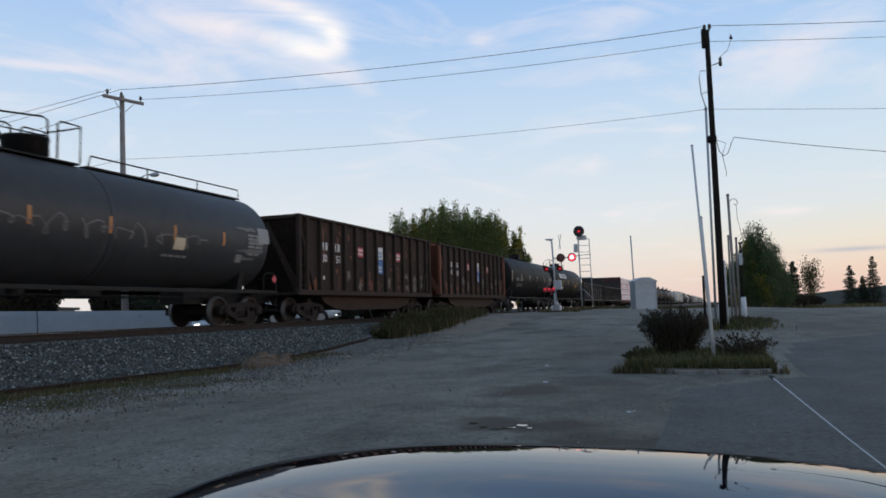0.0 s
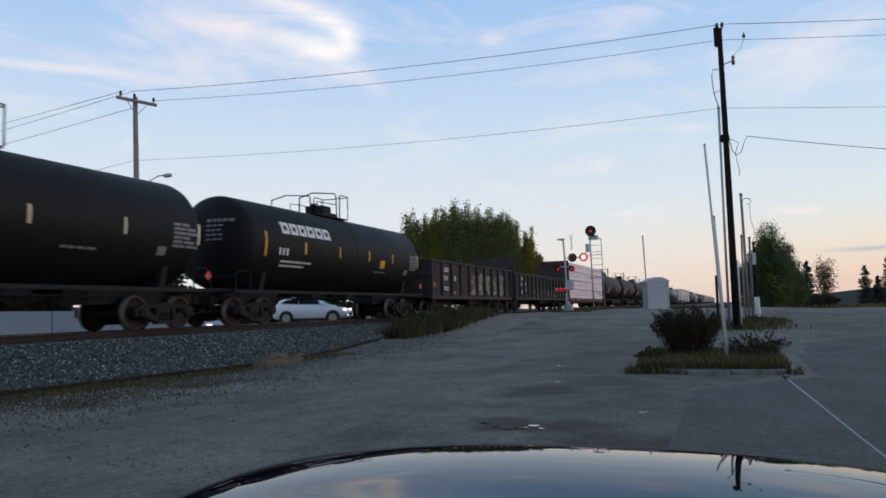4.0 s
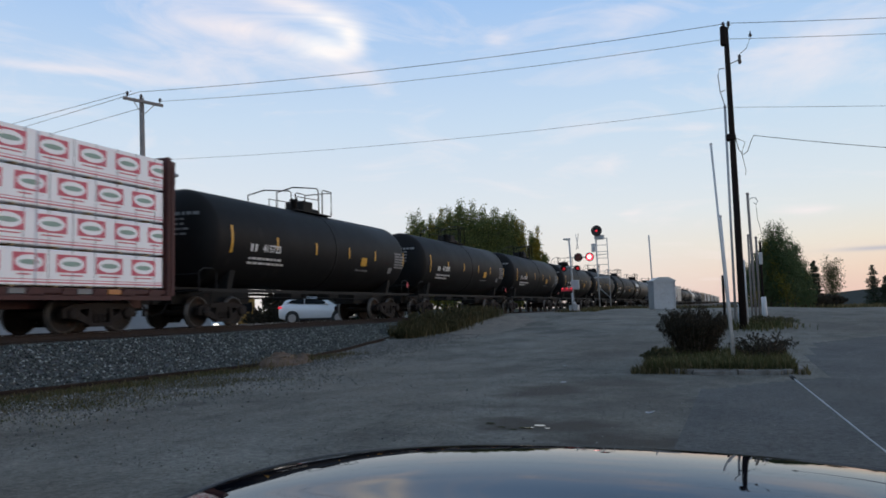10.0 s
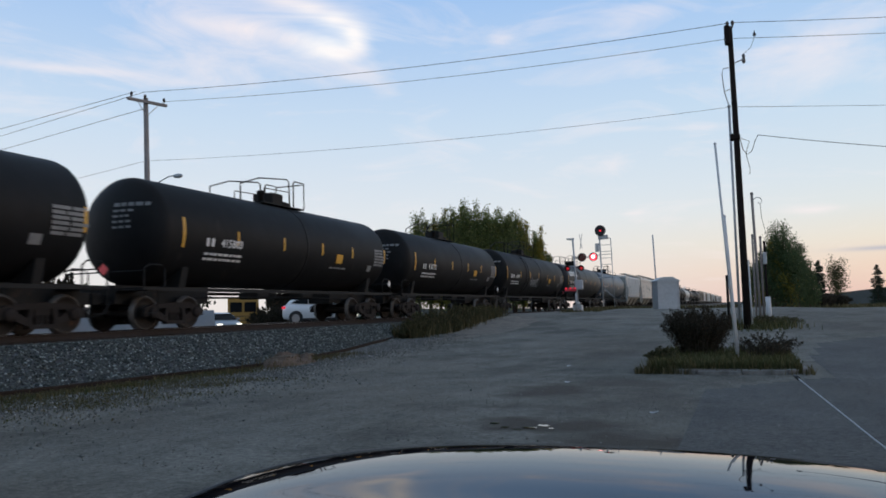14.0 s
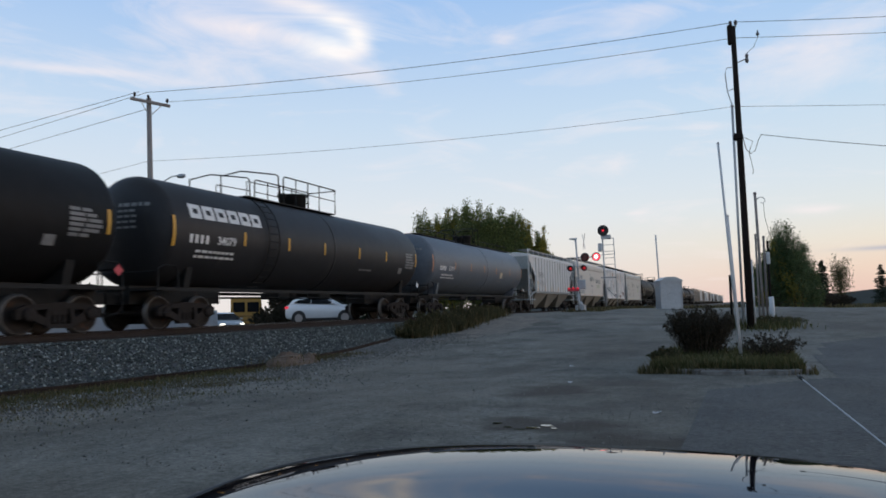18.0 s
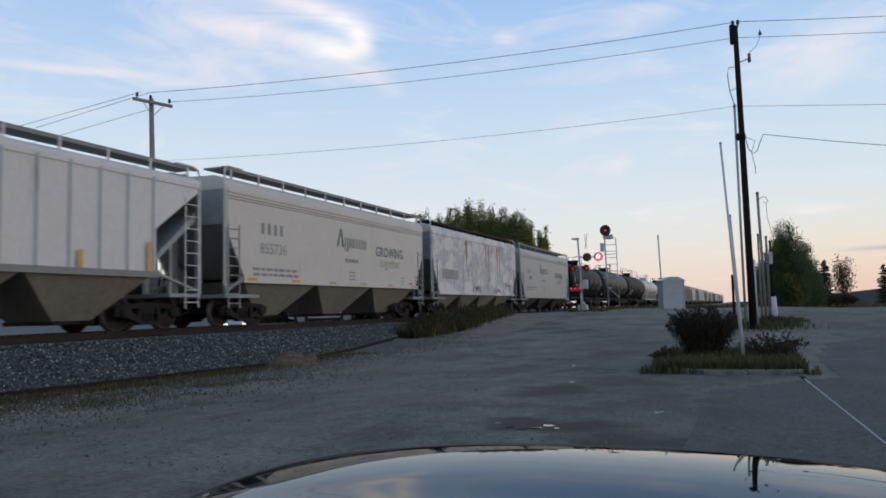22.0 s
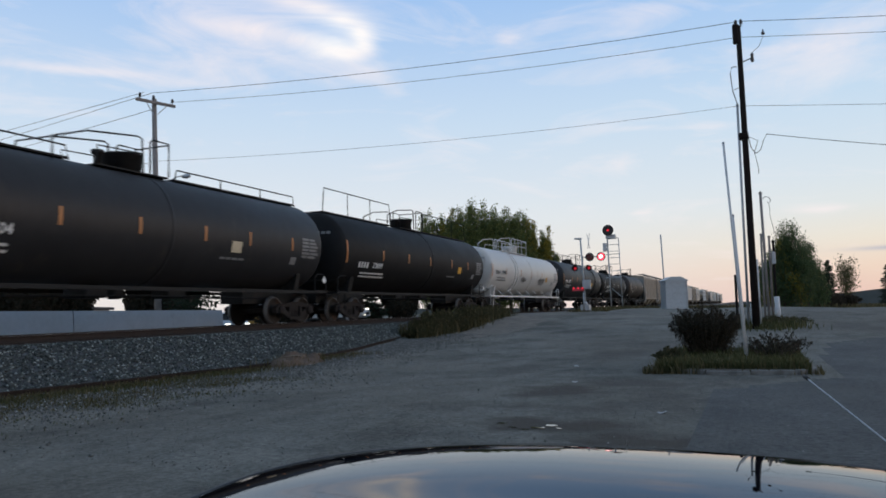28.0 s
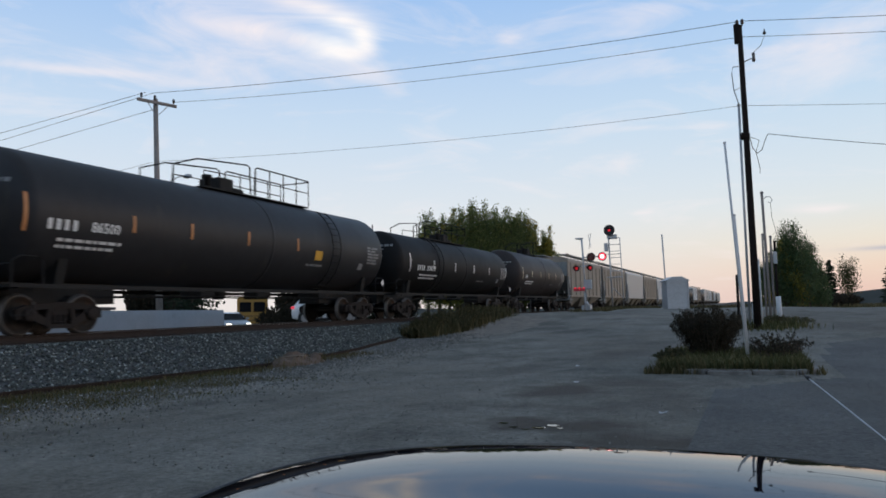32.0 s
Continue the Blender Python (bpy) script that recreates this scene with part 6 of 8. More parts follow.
def tank_car(u0, u1, shell="tank_black", R=1.56, text_at=0.54, gap=0.82, stripe="stripe_yellow", digits="", marks=3, logo="", rail="short", dome="square", fit="black_steel", label="", writing="paint_white", plate="stripe_yellow", tag=(), spray=False, band=True, spin=True, dx=0.0, lowered=0.0, stripe_at=(-0.84, -0.50, -0.15, 0.2, 0.52, 0.92), stripe_z=-0.06, text_z=-0.26, logo_at=0.70, plate_at=0.35):
    car, mid, L = new_car("tank_car", u0, u1, label, "tank car")
    zc = 2.72 - lowered
    half = L / 2 - gap
    bm = B()
    cap = 0.62
    prof = [(R * math.cos(a), -half + cap - cap * math.sin(a)) for a in (math.pi / 2 * (1 - i / 8) for i in range(8))]
    prof[0] = (0.02, prof[0][1])
    prof = prof + [(R, -half + cap), (R, -half * 0.3), (R, half * 0.3), (R, half - cap)] + [(r, -w) for r, w in prof[::-1]]
    lathe(bm, prof, "y", (0, 0, zc), 56)
    tank = part("tank", bm, shell, car)

    def put(y, z, off=0.012):
        """A place on the near flank of the shell, at height z over its middle."""
        a = z / R
        return ((R + off) * math.cos(a), y, zc + (R + off) * math.sin(a))
    if band:
        for y in (half * 0.06,):
            bm = B()
            lathe(bm, [(R + 0.001, y - 0.05), (R + 0.012, y - 0.04), (R + 0.012, y + 0.04), (R + 0.001, y + 0.05)], "y", (0, 0, zc), 56)
            part("jacket_band", bm, shell, tank)
    # reflective stripes on the flank
    for k, f in enumerate(stripe_at):
        tall = 0.42 if k == 0 else 0.30 if f > 0.8 else 0.21
        y = f * half
        for ss in (1, -1):
            bm = B()
            n = 6
            for i in range(n):
                q = [put(y + a, stripe_z + tall * (2 * b / n - 1)) for a, b in ((-0.05, i), (0.05, i), (0.05, i + 1), (-0.05, i + 1))]
                bm.faces.new([bm.verts.new((x * ss, yy, z)) for x, yy, z in (q if ss > 0 else q[::-1])])
            part("reflector", bm, stripe, tank)
    # writing
    if digits:
        for text, y, z, h in ((digits, -half * text_at, text_z, 0.24),):
            me = letters(text, h, writing, bold=0.008)
            for v in me.vertices:
                v.co = put(v.co.x * 1.02 + y, v.co.y + z, 0.014)
            o = new("lettering", me)
            o.parent = tank
    bm = B()
    rnd = random.Random(int(u0 * 10))
    glyph_blocks(bm, -half * text_at - 0.74 - marks * 0.22, text_z - 0.12, marks, 0.17, 0.24, 0.05, put)
    for z in (text_z - 0.38, text_z - 0.54):
        bars(bm, -half * (text_at + 0.08) - 0.6, z, [rnd.uniform(0.10, 0.26) for _ in range(8)], 0.075, 0.05, lambda y, z: put(y, z))
    marks_part("stencil_writing", bm, writing, tank)
    bm = B()
    for i in range(6):
        bars(bm, half * 0.79, 0.12 - i * 0.12, [rnd.uniform(0.25, 0.5) for _ in range(2)], 0.08, 0.05, lambda y, z: put(y, z))
    bars(bm, half * 0.72, -0.75, [0.32], 0.26, 0.04, lambda y, z: put(y, z))
    bars(bm, half * 0.30, -0.75, [rnd.uniform(0.15, 0.3) for _ in range(4)], 0.07, 0.05, lambda y, z: put(y, z))
    marks_part("data_panel", bm, "paint_faded" if shell != "tank_white" else "paint_grey", tank)
    # the same marks on the near head of the tank
    bm = B()

    def on_head(x, z):
        q = math.sqrt(max(0.0, 1 - (x * x + z * z) / (R * R)))
        return (x, -half + cap - cap * q - 0.012, zc + z)
    for i in range(5):
        bars(bm, 0.05, 0.62 - i * 0.15, [rnd.uniform(0.10, 0.2) for _ in range(3 if i else 5)], 0.10 if i == 0 else 0.06, 0.05, on_head)
    marks_part("head_writing", bm, "paint_faded" if shell != "tank_white" else "paint_grey", tank)
    if plate:
        bm = B()
        bars(bm, half * plate_at, -0.52, [0.46], 0.34, 0.04, lambda y, z: put(y, z))
        part("notice_plate", bm, plate, tank)
    if logo:
        bm = B()
        for i in range(6):
            y = -half * logo_at + i * 0.56
            bars(bm, y, 0.36, [0.48], 0.14, 0, put)
            bars(bm, y, 0.50, [0.14, 0.14], 0.16, 0.20, put)
            bars(bm, y, 0.66, [0.48], 0.14, 0, put)
        marks_part("logo", bm, "paint_white", tank, "bold white company mark in plain blocks")
    if tag:
        bm = B()
        for mid_y, size in tag:
            for k in range(8):
                scrawl(bm, mid_y + size * (k - 4) * 0.24, -0.5 + rnd.uniform(-0.08, 0.08), rnd.uniform(0.25, 0.4) * size, rnd.uniform(0.6, 0.95) * size, lambda y, z, o=0.012: put(y, z, 0.015), rnd, 0.026, rnd.choice((1, 1, 2)))
        marks_part("graffiti", bm, "graffiti_tag" if shell != "tank_white" else "paint_dark", tank, "scrawled spray-paint tag")
    if spray:
        bm = B()
        for k in range(9):
            scrawl(bm, -half * 0.85 + k * half * 0.155, -0.25 + rnd.uniform(-0.1, 0.1), half * 0.13, rnd.uniform(0.4, 0.7), lambda y, z, o=0.012: put(y, z, 0.014), rnd, 0.022, rnd.choice((1, 2, 2)))
        marks_part("graffiti", bm, "paint_faint", tank, "faint pale spray-paint scrawl along the side")
        bm = B()
        for y, z, w, h in ((0.80, 0.35, 0.9, 0.16), (0.84, -0.02, 0.8, 0.12), (0.80, -0.35, 1.3, 0.16), (0.79, -0.6, 0.9, 0.12)):
            blotch(bm, y * half, z, w, h, lambda y, z, o=0.012: put(y, z, 0.016), rnd)
        panel = B()
        bars(panel, half * 0.86, -0.05, [0.62], 0.5, 0, lambda y, z: put(y, z, 0.018))
        part("notice_panel", panel, "paint_grey", tank, "pale data panel near the end")
        marks_part("worn_patch", bm, "paint_faint", tank, "pale worn paint patches near the end")
    # sills, side ledge and end platforms
    for s in (-1, 1):
        bm = B()
        box(bm, s * 1.32 - 0.06, s * 1.32 + 0.06, -L / 2 + 0.75, L / 2 - 0.75, 1.03, 1.13)
        ledge = part("side_ledge", bm, fit, car)
        if fit == "white_steel":
            for i in range(7):
                y = -half * 0.72 + half * 0.24 * i
                bm = B()
                tube(bm, [(s * 1.32, y + 0.3, 1.12), (s * 1.05, y, 1.5)], 0.03, 6)
                part("strut", bm, fit, ledge)
    for s in (-1, 1):
        bm = B()
        box(bm, -0.45, 0.45, min(s * (L / 2 - 0.55), s * (L / 2 - 4.2)), max(s * (L / 2 - 0.55), s * (L / 2 - 4.2)), 0.70, 1.2)
        part("stub_sill", bm, "black_steel", car)
        bm = B()
        prism(bm, [(-1.1, 1.15), (1.1, 1.15), (1.22, 1.72), (0.9, 1.5), (-0.9, 1.5), (-1.22, 1.72)], "y", s * (half - 1.5) - 0.12, s * (half - 1.5) + 0.12)
        part("saddle", bm, shell if shell in ("tank_white", "tank_grey") else "black_steel", car)
    for s in (-1, 1):
        bm = B()
        box(bm, -1.4, 1.4, min(s * (L / 2 - 1.3), s * (L / 2 - 0.55)), max(s * (L / 2 - 1.3), s * (L / 2 - 0.55)), 1.05, 1.12)
        part("end_platform", bm, fit, car)
        bm = B()
        for x in (-1.38, 1.38):
            e = s * (L / 2 - 0.6)
            tube(bm, [(x, e, 1.1), (x, e, 1.62), (x, s * (L / 2 - 0.8), 1.72), (x, s * (L / 2 - 1.2), 1.72), (x, s * (L / 2 - 1.35), 1.6), (x, s * (L / 2 - 1.35), 1.1)], 0.022, 6)
            tube(bm, [(x, e, 1.1), (x, e, 0.45), (x, s * (L / 2 - 1.1), 0.45), (x, s * (L / 2 - 1.1), 1.1)], 0.02, 6)
        tube(bm, [(-1.38, s * (L / 2 - 0.6), 1.55), (1.38, s * (L / 2 - 0.6), 1.55)], 0.02, 6)
        part("end_railing", bm, fit, car)
        if s > 0:
            bm = B()
            x0, yp = 1.41, L / 2 - 0.75
            bm.faces.new([bm.verts.new(c) for c in ((x0, yp - 0.15, 1.52), (x0, yp, 1.37), (x0, yp + 0.15, 1.52), (x0, yp, 1.67))])
            bmesh.ops.solidify(bm, geom=bm.faces[:], thickness=0.01)
            part("placard", bm, "paint_red" if int(u0) % 2 else "paint_white", car, "diamond hazard placard")
    # top platform, dome and railings
    top = zc + R
    lo, hi = {"long": (-3.4, 2.3), "right": (-1.4, 4.3)}.get(rail, (-1.2, 1.3))
    hw, lo, hi = 0.62, lo + dx, hi + dx
    bm = B()
    box(bm, -hw, hw, lo, hi, top - 0.05, top - 0.01)
    part("top_platform", bm, fit, car)
    bm = B()
    if dome == "square":
        box(bm, -0.42, 0.42, dx - 0.45, dx + 0.25, top, top + 0.42, bev=0.04)
        part("dome", bm, fit, car)
        bm = B()
        lathe(bm, [(0.3, -0.02), (0.3, 0.15), (0.12, 0.22)], "z", (0.1, dx + 0.65, top), 12)
    else:
        lathe(bm, [(0.5, -0.1), (0.52, 0.42), (0.56, 0.44), (0.56, 0.50), (0.1, 0.52)], "z", (0, dx + 0.2, top), 20)
    part("dome", bm, fit, car)
    bm = B()
    lathe(bm, [(0.1, 0), (0.1, 0.3), (0.16, 0.32), (0.16, 0.42)], "z", (0.25, dx - 0.85, top), 10)
    part("relief_valve", bm, fit, car)
    bm = B()
    for x in (-hw, hw):
        turn = dx + {"long": -1.6, "right": 0.8}.get(rail, 0.3)
        tube(bm, [(x, lo - 1.3, top - 0.12), (x, lo - 1.3, top + 0.42), (x, lo - 0.3, top + 0.75), (x, turn - 0.15, top + 0.95), (x, turn, top + 0.9), (x, turn + 0.05, top)], 0.026, 6)
        tube(bm, [(x, turn + 0.3, top), (x, turn + 0.3, top + 0.88), (x, turn + 0.4, top + 0.95), (x, hi, top + 0.95), (x, hi, top)], 0.026, 6)
        tube(bm, [(x, lo, top), (x, lo, top + 0.45), (x, turn, top + 0.5)], 0.018, 6)
        if rail in ("long", "right"):
            tube(bm, [(x, turn + 0.3, top + 0.5), (x, hi, top + 0.5)], 0.018, 6)
            for y in (turn + 1.1, turn + 1.9, turn + 2.7):
                tube(bm, [(x, y, top), (x, y, top + 0.95)], 0.02, 6)
    tube(bm, [(-hw, hi, top + 0.92), (hw, hi, top + 0.92)], 0.022, 6)
    part("top_railing", bm, fit, car)
    if rail in ("full", "tall"):
        h = 0.30 if rail == "full" else 0.95
        for a, b in ((-half + 0.6, lo - 0.7), (hi + 0.4, half - 0.6)):
            bm = B()
            n = max(2, round((b - a) / 2.1))
            for x in (0.45,):
                tube(bm, [(x, a, top - 0.05), (x, a + 0.1, top + h), (x, b - 0.1, top + h), (x, b, top - 0.05)], 0.022, 6)
                for i in range(1, n):
                    y = a + (b - a) * i / n
                    tube(bm, [(x, y, top - 0.05), (x, y, top + h)], 0.018, 6)
            box(bm, -0.45, 0.45, a, b, top - 0.02, top + 0.03)
            part("running_rail", bm, fit, car)
    if rail in ("long", "right"):
        lo = lo if rail == "long" else hi + 0.2
        ladder = thing_part("ladder", car)
        for y in (-0.28, 0.28):
            bm = B()
            tube(bm, [put(y + lo + 0.1, 1.5 - 0.3 * i, 0.10) for i in range(11)], 0.022, 6)
            part("ladder_rail", bm, fit, ladder)
        for i in range(14):
            bm = B()
            tube(bm, [put(-0.28 + lo + 0.1, 1.4 - i * 0.24, 0.10), put(0.28 + lo + 0.1, 1.4 - i * 0.24, 0.10)], 0.016, 5)
            part("rung", bm, fit, ladder)
    bm = B()
    lathe(bm, [(0.16, -0.02), (0.22, 0.05), (0.22, 0.35), (0.1, 0.4)], "z", (0, dx, zc - R - 0.3), 12)
    part("outlet_valve", bm, "black_steel", car)
    bm = B()
    box(bm, -0.3, 0.3, dx + 1.6, dx + 2.4, 0.86, 1.12, bev=0.05)
    part("brake_cylinder", bm, "black_steel", car)
    bm = B()
    box(bm, -0.4, 0.4, dx - 1.3, dx - 0.6, 0.86, 1.1, bev=0.04)
    for x in (-0.5, 0.6):
        tube(bm, [(x, -L / 2 + 2.6, 0.88), (x, dx, 0.92), (x, L / 2 - 2.6, 0.88)], 0.02, 6)
    part("brake_rigging", bm, "black_steel", car)
    trucks(car, mid, L / 2 - 2.1, spin)
    coupler_ends(car, L)
    return car


def ladder_part(car, x, y0, y1, z0, z1, material, n=7):
    bm = B()
    for y in (y0, y1):
        tube(bm, [(x, y, z0), (x, y, z1)], 0.02, 5)
    for i in range(n):
        z = z0 + (z1 - z0) * (i + 0.5) / n
        tube(bm, [(x, y0, z), (x, y1, z)], 0.015, 5)
    part("ladder", bm, material, car)


def covered_hopper(u0, u1, paint="hopper_cream", ribs=0, bays=3, top=4.25, style="smooth", digits="", words=False, label="", stripes=True, chutes="chute", spin=True, end="hopper_roof", marks=4, walk_top=0.24, rust=False, floor=1.3, logo_y=-1.0, number_h=0.36):
    car, mid, L = new_car("hopper_car", u0, u1, label, "hopper car")
    W2, half = 1.50, L / 2 - 0.55
    plat = 1.0
    inset = 0.9 if style == "smooth" else 1.75
    # near and far sides: a tall panel whose lower corners are cut back to the slope sheets
    outline = [(-half + inset, floor), (half - inset, floor), (half, floor + 1.5), (half, top - 0.2), (-half, top - 0.2), (-half, floor + 1.5)]
    if style == "ribbed":
        outline = [(-half + inset, floor), (half - inset, floor), (half - inset, floor + 1.1), (half - 0.1, floor + 2.3), (half - 0.1, top - 0.2), (-half + 0.1, top - 0.2), (-half + 0.1, floor + 2.3), (-half + inset, floor + 1.1)]
    for s in (-1, 1):
        bm = B()
        prism(bm, outline, "x", s * (W2 - 0.06), s * W2)
        side = part("side_sheet", bm, paint, car)
        if s > 0:
            near = side
        for i in range(ribs):
            y = -half + inset + 0.05 + (2 * half - 2 * inset - 0.1) * i / (ribs - 1)
            bm = B()
            prism(bm, [(s * W2, y - 0.05), (s * (W2 + 0.075), y - 0.025), (s * (W2 + 0.075), y + 0.025), (s * W2, y + 0.05)], "z", floor + 0.02, top - 0.22)
            part("rib", bm, paint, side)
    bm = B()
    rise = 0.24 if style == "smooth" else 0.06
    bulge = [(1.0, 0), (0.99, 0.35), (0.95, 0.62), (0.86, 0.84), (0.70, 0.97), (0, 1.05)]
    roof = [(-W2 * a, top - 0.2 + (0.2 + rise) * b) for a, b in bulge] + [(W2 * a, top - 0.2 + (0.2 + rise) * b) for a, b in bulge[-2::-1]]
    deck = top + rise + walk_top
    prism(bm, roof, "y", -half, half)
    part("roof", bm, paint, car)
    for s in (-1, 1):
        bm = B()
        box(bm, s * W2 - 0.02, s * W2 + 0.03, -half + 0.1, half - 0.1, top - 0.30, top - 0.18)
        eave = part("eave_rail", bm, paint, car)
        if words:
            for z in (0.42, 0.50):
                bm = B()
                box(bm, s * W2 - 0.004, s * W2 + 0.004, -half + 0.15, half - 0.15, top - z, top - z + 0.035)
                part("painted_line", bm, "hopper_tan", eave)
        bm = B()
        box(bm, min(s * (W2 - 0.12), s * (W2 + 0.05)), max(s * (W2 - 0.12), s * (W2 + 0.05)), -half + inset * 0.9, half - inset * 0.9, floor - 0.14, floor + 0.02)
        part("side_sill", bm, paint if style != "ribbed" else "hopper_roof", car)
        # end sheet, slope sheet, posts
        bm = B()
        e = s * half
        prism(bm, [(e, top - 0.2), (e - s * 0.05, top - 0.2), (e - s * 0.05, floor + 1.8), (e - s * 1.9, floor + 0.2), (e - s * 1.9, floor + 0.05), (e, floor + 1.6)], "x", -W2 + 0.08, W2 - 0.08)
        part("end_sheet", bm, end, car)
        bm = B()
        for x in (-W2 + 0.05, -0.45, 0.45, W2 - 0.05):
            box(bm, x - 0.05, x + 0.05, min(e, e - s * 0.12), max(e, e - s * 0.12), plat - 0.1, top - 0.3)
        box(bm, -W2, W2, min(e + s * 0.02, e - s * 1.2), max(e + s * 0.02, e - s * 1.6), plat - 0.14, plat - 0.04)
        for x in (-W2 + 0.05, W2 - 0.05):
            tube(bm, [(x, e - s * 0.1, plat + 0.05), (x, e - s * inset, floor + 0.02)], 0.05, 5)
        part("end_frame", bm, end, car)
        for x in (-W2 - 0.02, W2 + 0.02):
            ladder_part(car, x, e - s * 0.1, e - s * 0.62, 0.55, floor + 1.6 if style != "ribbed" else floor + 2.1, "grey_steel" if style != "ribbed" else "white_steel", 9)
        bm = B()
        tube(bm, [(W2 - 0.04, e + s * 0.02, 1.2), (W2 - 0.04, e + s * 0.02, top), (W2 - 0.06, e - s * 0.04, deck - 0.06), (W2 - 0.1, e - s * 0.2, deck + 0.02), (W2 - 0.1, e - s * 0.9, deck + 0.02)], 0.032, 6)
        part("grab_iron", bm, paint, car)
        bm = B()
        tube(bm, [(-W2 + 0.1, e - s * 0.3, top - 0.1), (-W2 + 0.1, e - s * 0.1, deck), (-W2 + 0.1, e - s * 0.9, deck)], 0.025, 6)
        part("grab_iron", bm, "grey_steel", car)
    # running boards along both edges of the roof on short stands
    for s in (-1, 1):
        bm = B()
        box(bm, s * 1.0 - 0.36, s * 1.0 + 0.36, -half + 0.05, half - 0.05, deck - 0.05, deck)
        box(bm, s * 1.36 - 0.02, s * 1.36 + 0.02, -half + 0.05, half - 0.05, deck - 0.09, deck + 0.01)
        n, stands = 11, B()
        for i in range(n):
            y = -half + 0.4 + (2 * half - 0.8) * i / (n - 1)
            box(stands, s * 1.38 - 0.02, s * 1.38 + 0.02, y - 0.03, y + 0.03, top - 0.1, deck - 0.02)
        board = part("running_board", bm, "hopper_roof" if not rust else "rust_brown", car)
        tagged(part("stand", stands, paint if not rust else "rust_brown", board), kind="stuff")
    for i in range(4):
        y = -half * 0.75 + i * half * 0.5
        bm = B()
        lathe(bm, [(0.38, 0), (0.38, 0.12), (0.3, 0.16), (0.05, 0.18)], "z", (0, y, top + rise), 16)
        part("roof_hatch", bm, paint, car)
    # hopper bays: sloping chutes; with chute_shade their shade is in the colour
    span = 2 * (half - inset) / bays
    for i in range(bays):
        y0 = -half + inset + i * span
        bm = B()
        t, b, z0 = W2 - 0.06, 0.75, 0.28
        lo = [(-b, y0 + span * 0.36), (b, y0 + span * 0.36), (b, y0 + span * 0.64), (-b, y0 + span * 0.64)]
        hi = [(-t, y0 + 0.03), (t, y0 + 0.03), (t, y0 + span - 0.03), (-t, y0 + span - 0.03)]
        vs = [bm.verts.new((x, y, floor - 0.1)) for x, y in hi] + [bm.verts.new((x, y, z0)) for x, y in lo]
        for q in ((0, 1, 5, 4), (1, 2, 6, 5), (2, 3, 7, 6), (3, 0, 4, 7), (7, 6, 5, 4)):
            bm.faces.new([vs[k] for k in q])
        bmesh.ops.recalc_face_normals(bm, faces=bm.faces[:])
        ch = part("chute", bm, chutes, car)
        bm = B()
        yc = y0 + span * 0.5
        box(bm, -0.85, 0.85, yc - span * 0.16, yc + span * 0.16, 0.20, 0.30, bev=0.02)
        tube(bm, [(-1.2, yc + 0.2, 0.26), (1.2, yc + 0.2, 0.26)], 0.03, 6)
        part("outlet_gate", bm, "truck_steel", ch)

    def put(y, z, off=0.006):
        return (W2 + off + (0.075 if ribs else 0.0), y, z)
    rnd = random.Random(int(u0 * 10))
    dark = "paint_dark" if not rust else "paint_grey"
    text_z = 2.12 if style == "ribbed" else 2.42
    if digits:
        me = letters(digits, number_h, "paint_grey" if number_h > 0.3 else "paint_dark")
        for v in me.vertices:
            v.co = put(v.co.x + (-half + inset + 1.5), v.co.y + text_z, 0.008)
        o = new("lettering", me)
        o.parent = near
        bm = B()
        glyph_blocks(bm, -half + inset + 0.8, text_z + number_h * 1.3, marks, number_h * 0.66, number_h, number_h * 0.28, put)
        for z in (1.72, 1.55) if style != "ribbed" else ():
            bars(bm, -half + inset + 0.4, z, [rnd.uniform(0.15, 0.4) for _ in range(7)], 0.09, 0.06, put)
        marks_part("stencil_writing", bm, "paint_grey", near)
    if words:
        for text, y, z, h, mt, bold in (("GROWING", half * 0.51, 2.80, 0.42, "paint_teal", 0.01), ("together", half * 0.51, 2.36, 0.42, "paint_green", 0.0)):
            me = letters(text, h, mt, "slogan", bold)
            for v in me.vertices:
                v.co = put(v.co.x * 0.92 + y, v.co.y + z, 0.008)
            o = new("slogan", me)
            o.parent = near
        bm = B()
        # the company mark as plain shapes: a tall pointed first letter and a row of bars
        q = [bm.verts.new(put(a, b)) for a, b in ((logo_y, 2.82), (logo_y + 0.14, 2.82), (logo_y + 0.36, 3.5), (logo_y + 0.26, 3.5))]
        bm.faces.new(q)
        q = [bm.verts.new(put(a, b)) for a, b in ((logo_y + 0.40, 2.82), (logo_y + 0.56, 2.82), (logo_y + 0.40, 3.5), (logo_y + 0.28, 3.5))]
        bm.faces.new(q)
        for y, w, z, h in ((0.66, 0.08, 2.66, 0.55), (0.84, 0.10, 2.66, 0.55), (1.02, 0.09, 2.82, 0.38), (1.20, 0.08, 2.82, 0.38), (1.36, 0.09, 2.82, 0.38), (1.58, 0.08, 2.82, 0.38), (1.78, 0.08, 2.82, 0.38), (1.96, 0.08, 2.82, 0.38), (2.14, 0.08, 2.82, 0.38), (2.3, 0.08, 2.82, 0.38)):
            bars(bm, logo_y + y - 0.05, z, [w], h, 0, put)
        marks_part("logo", bm, "paint_teal", near, "dark green company mark in plain shapes")
        bm = B()
        bars(bm, logo_y + 0.65, 2.25, [0.2, 0.2, 0.24, 0.2], 0.14, 0.05, put)
        bars(bm, half * 0.78, 1.35, [0.28], 0.26, 0.06, put)
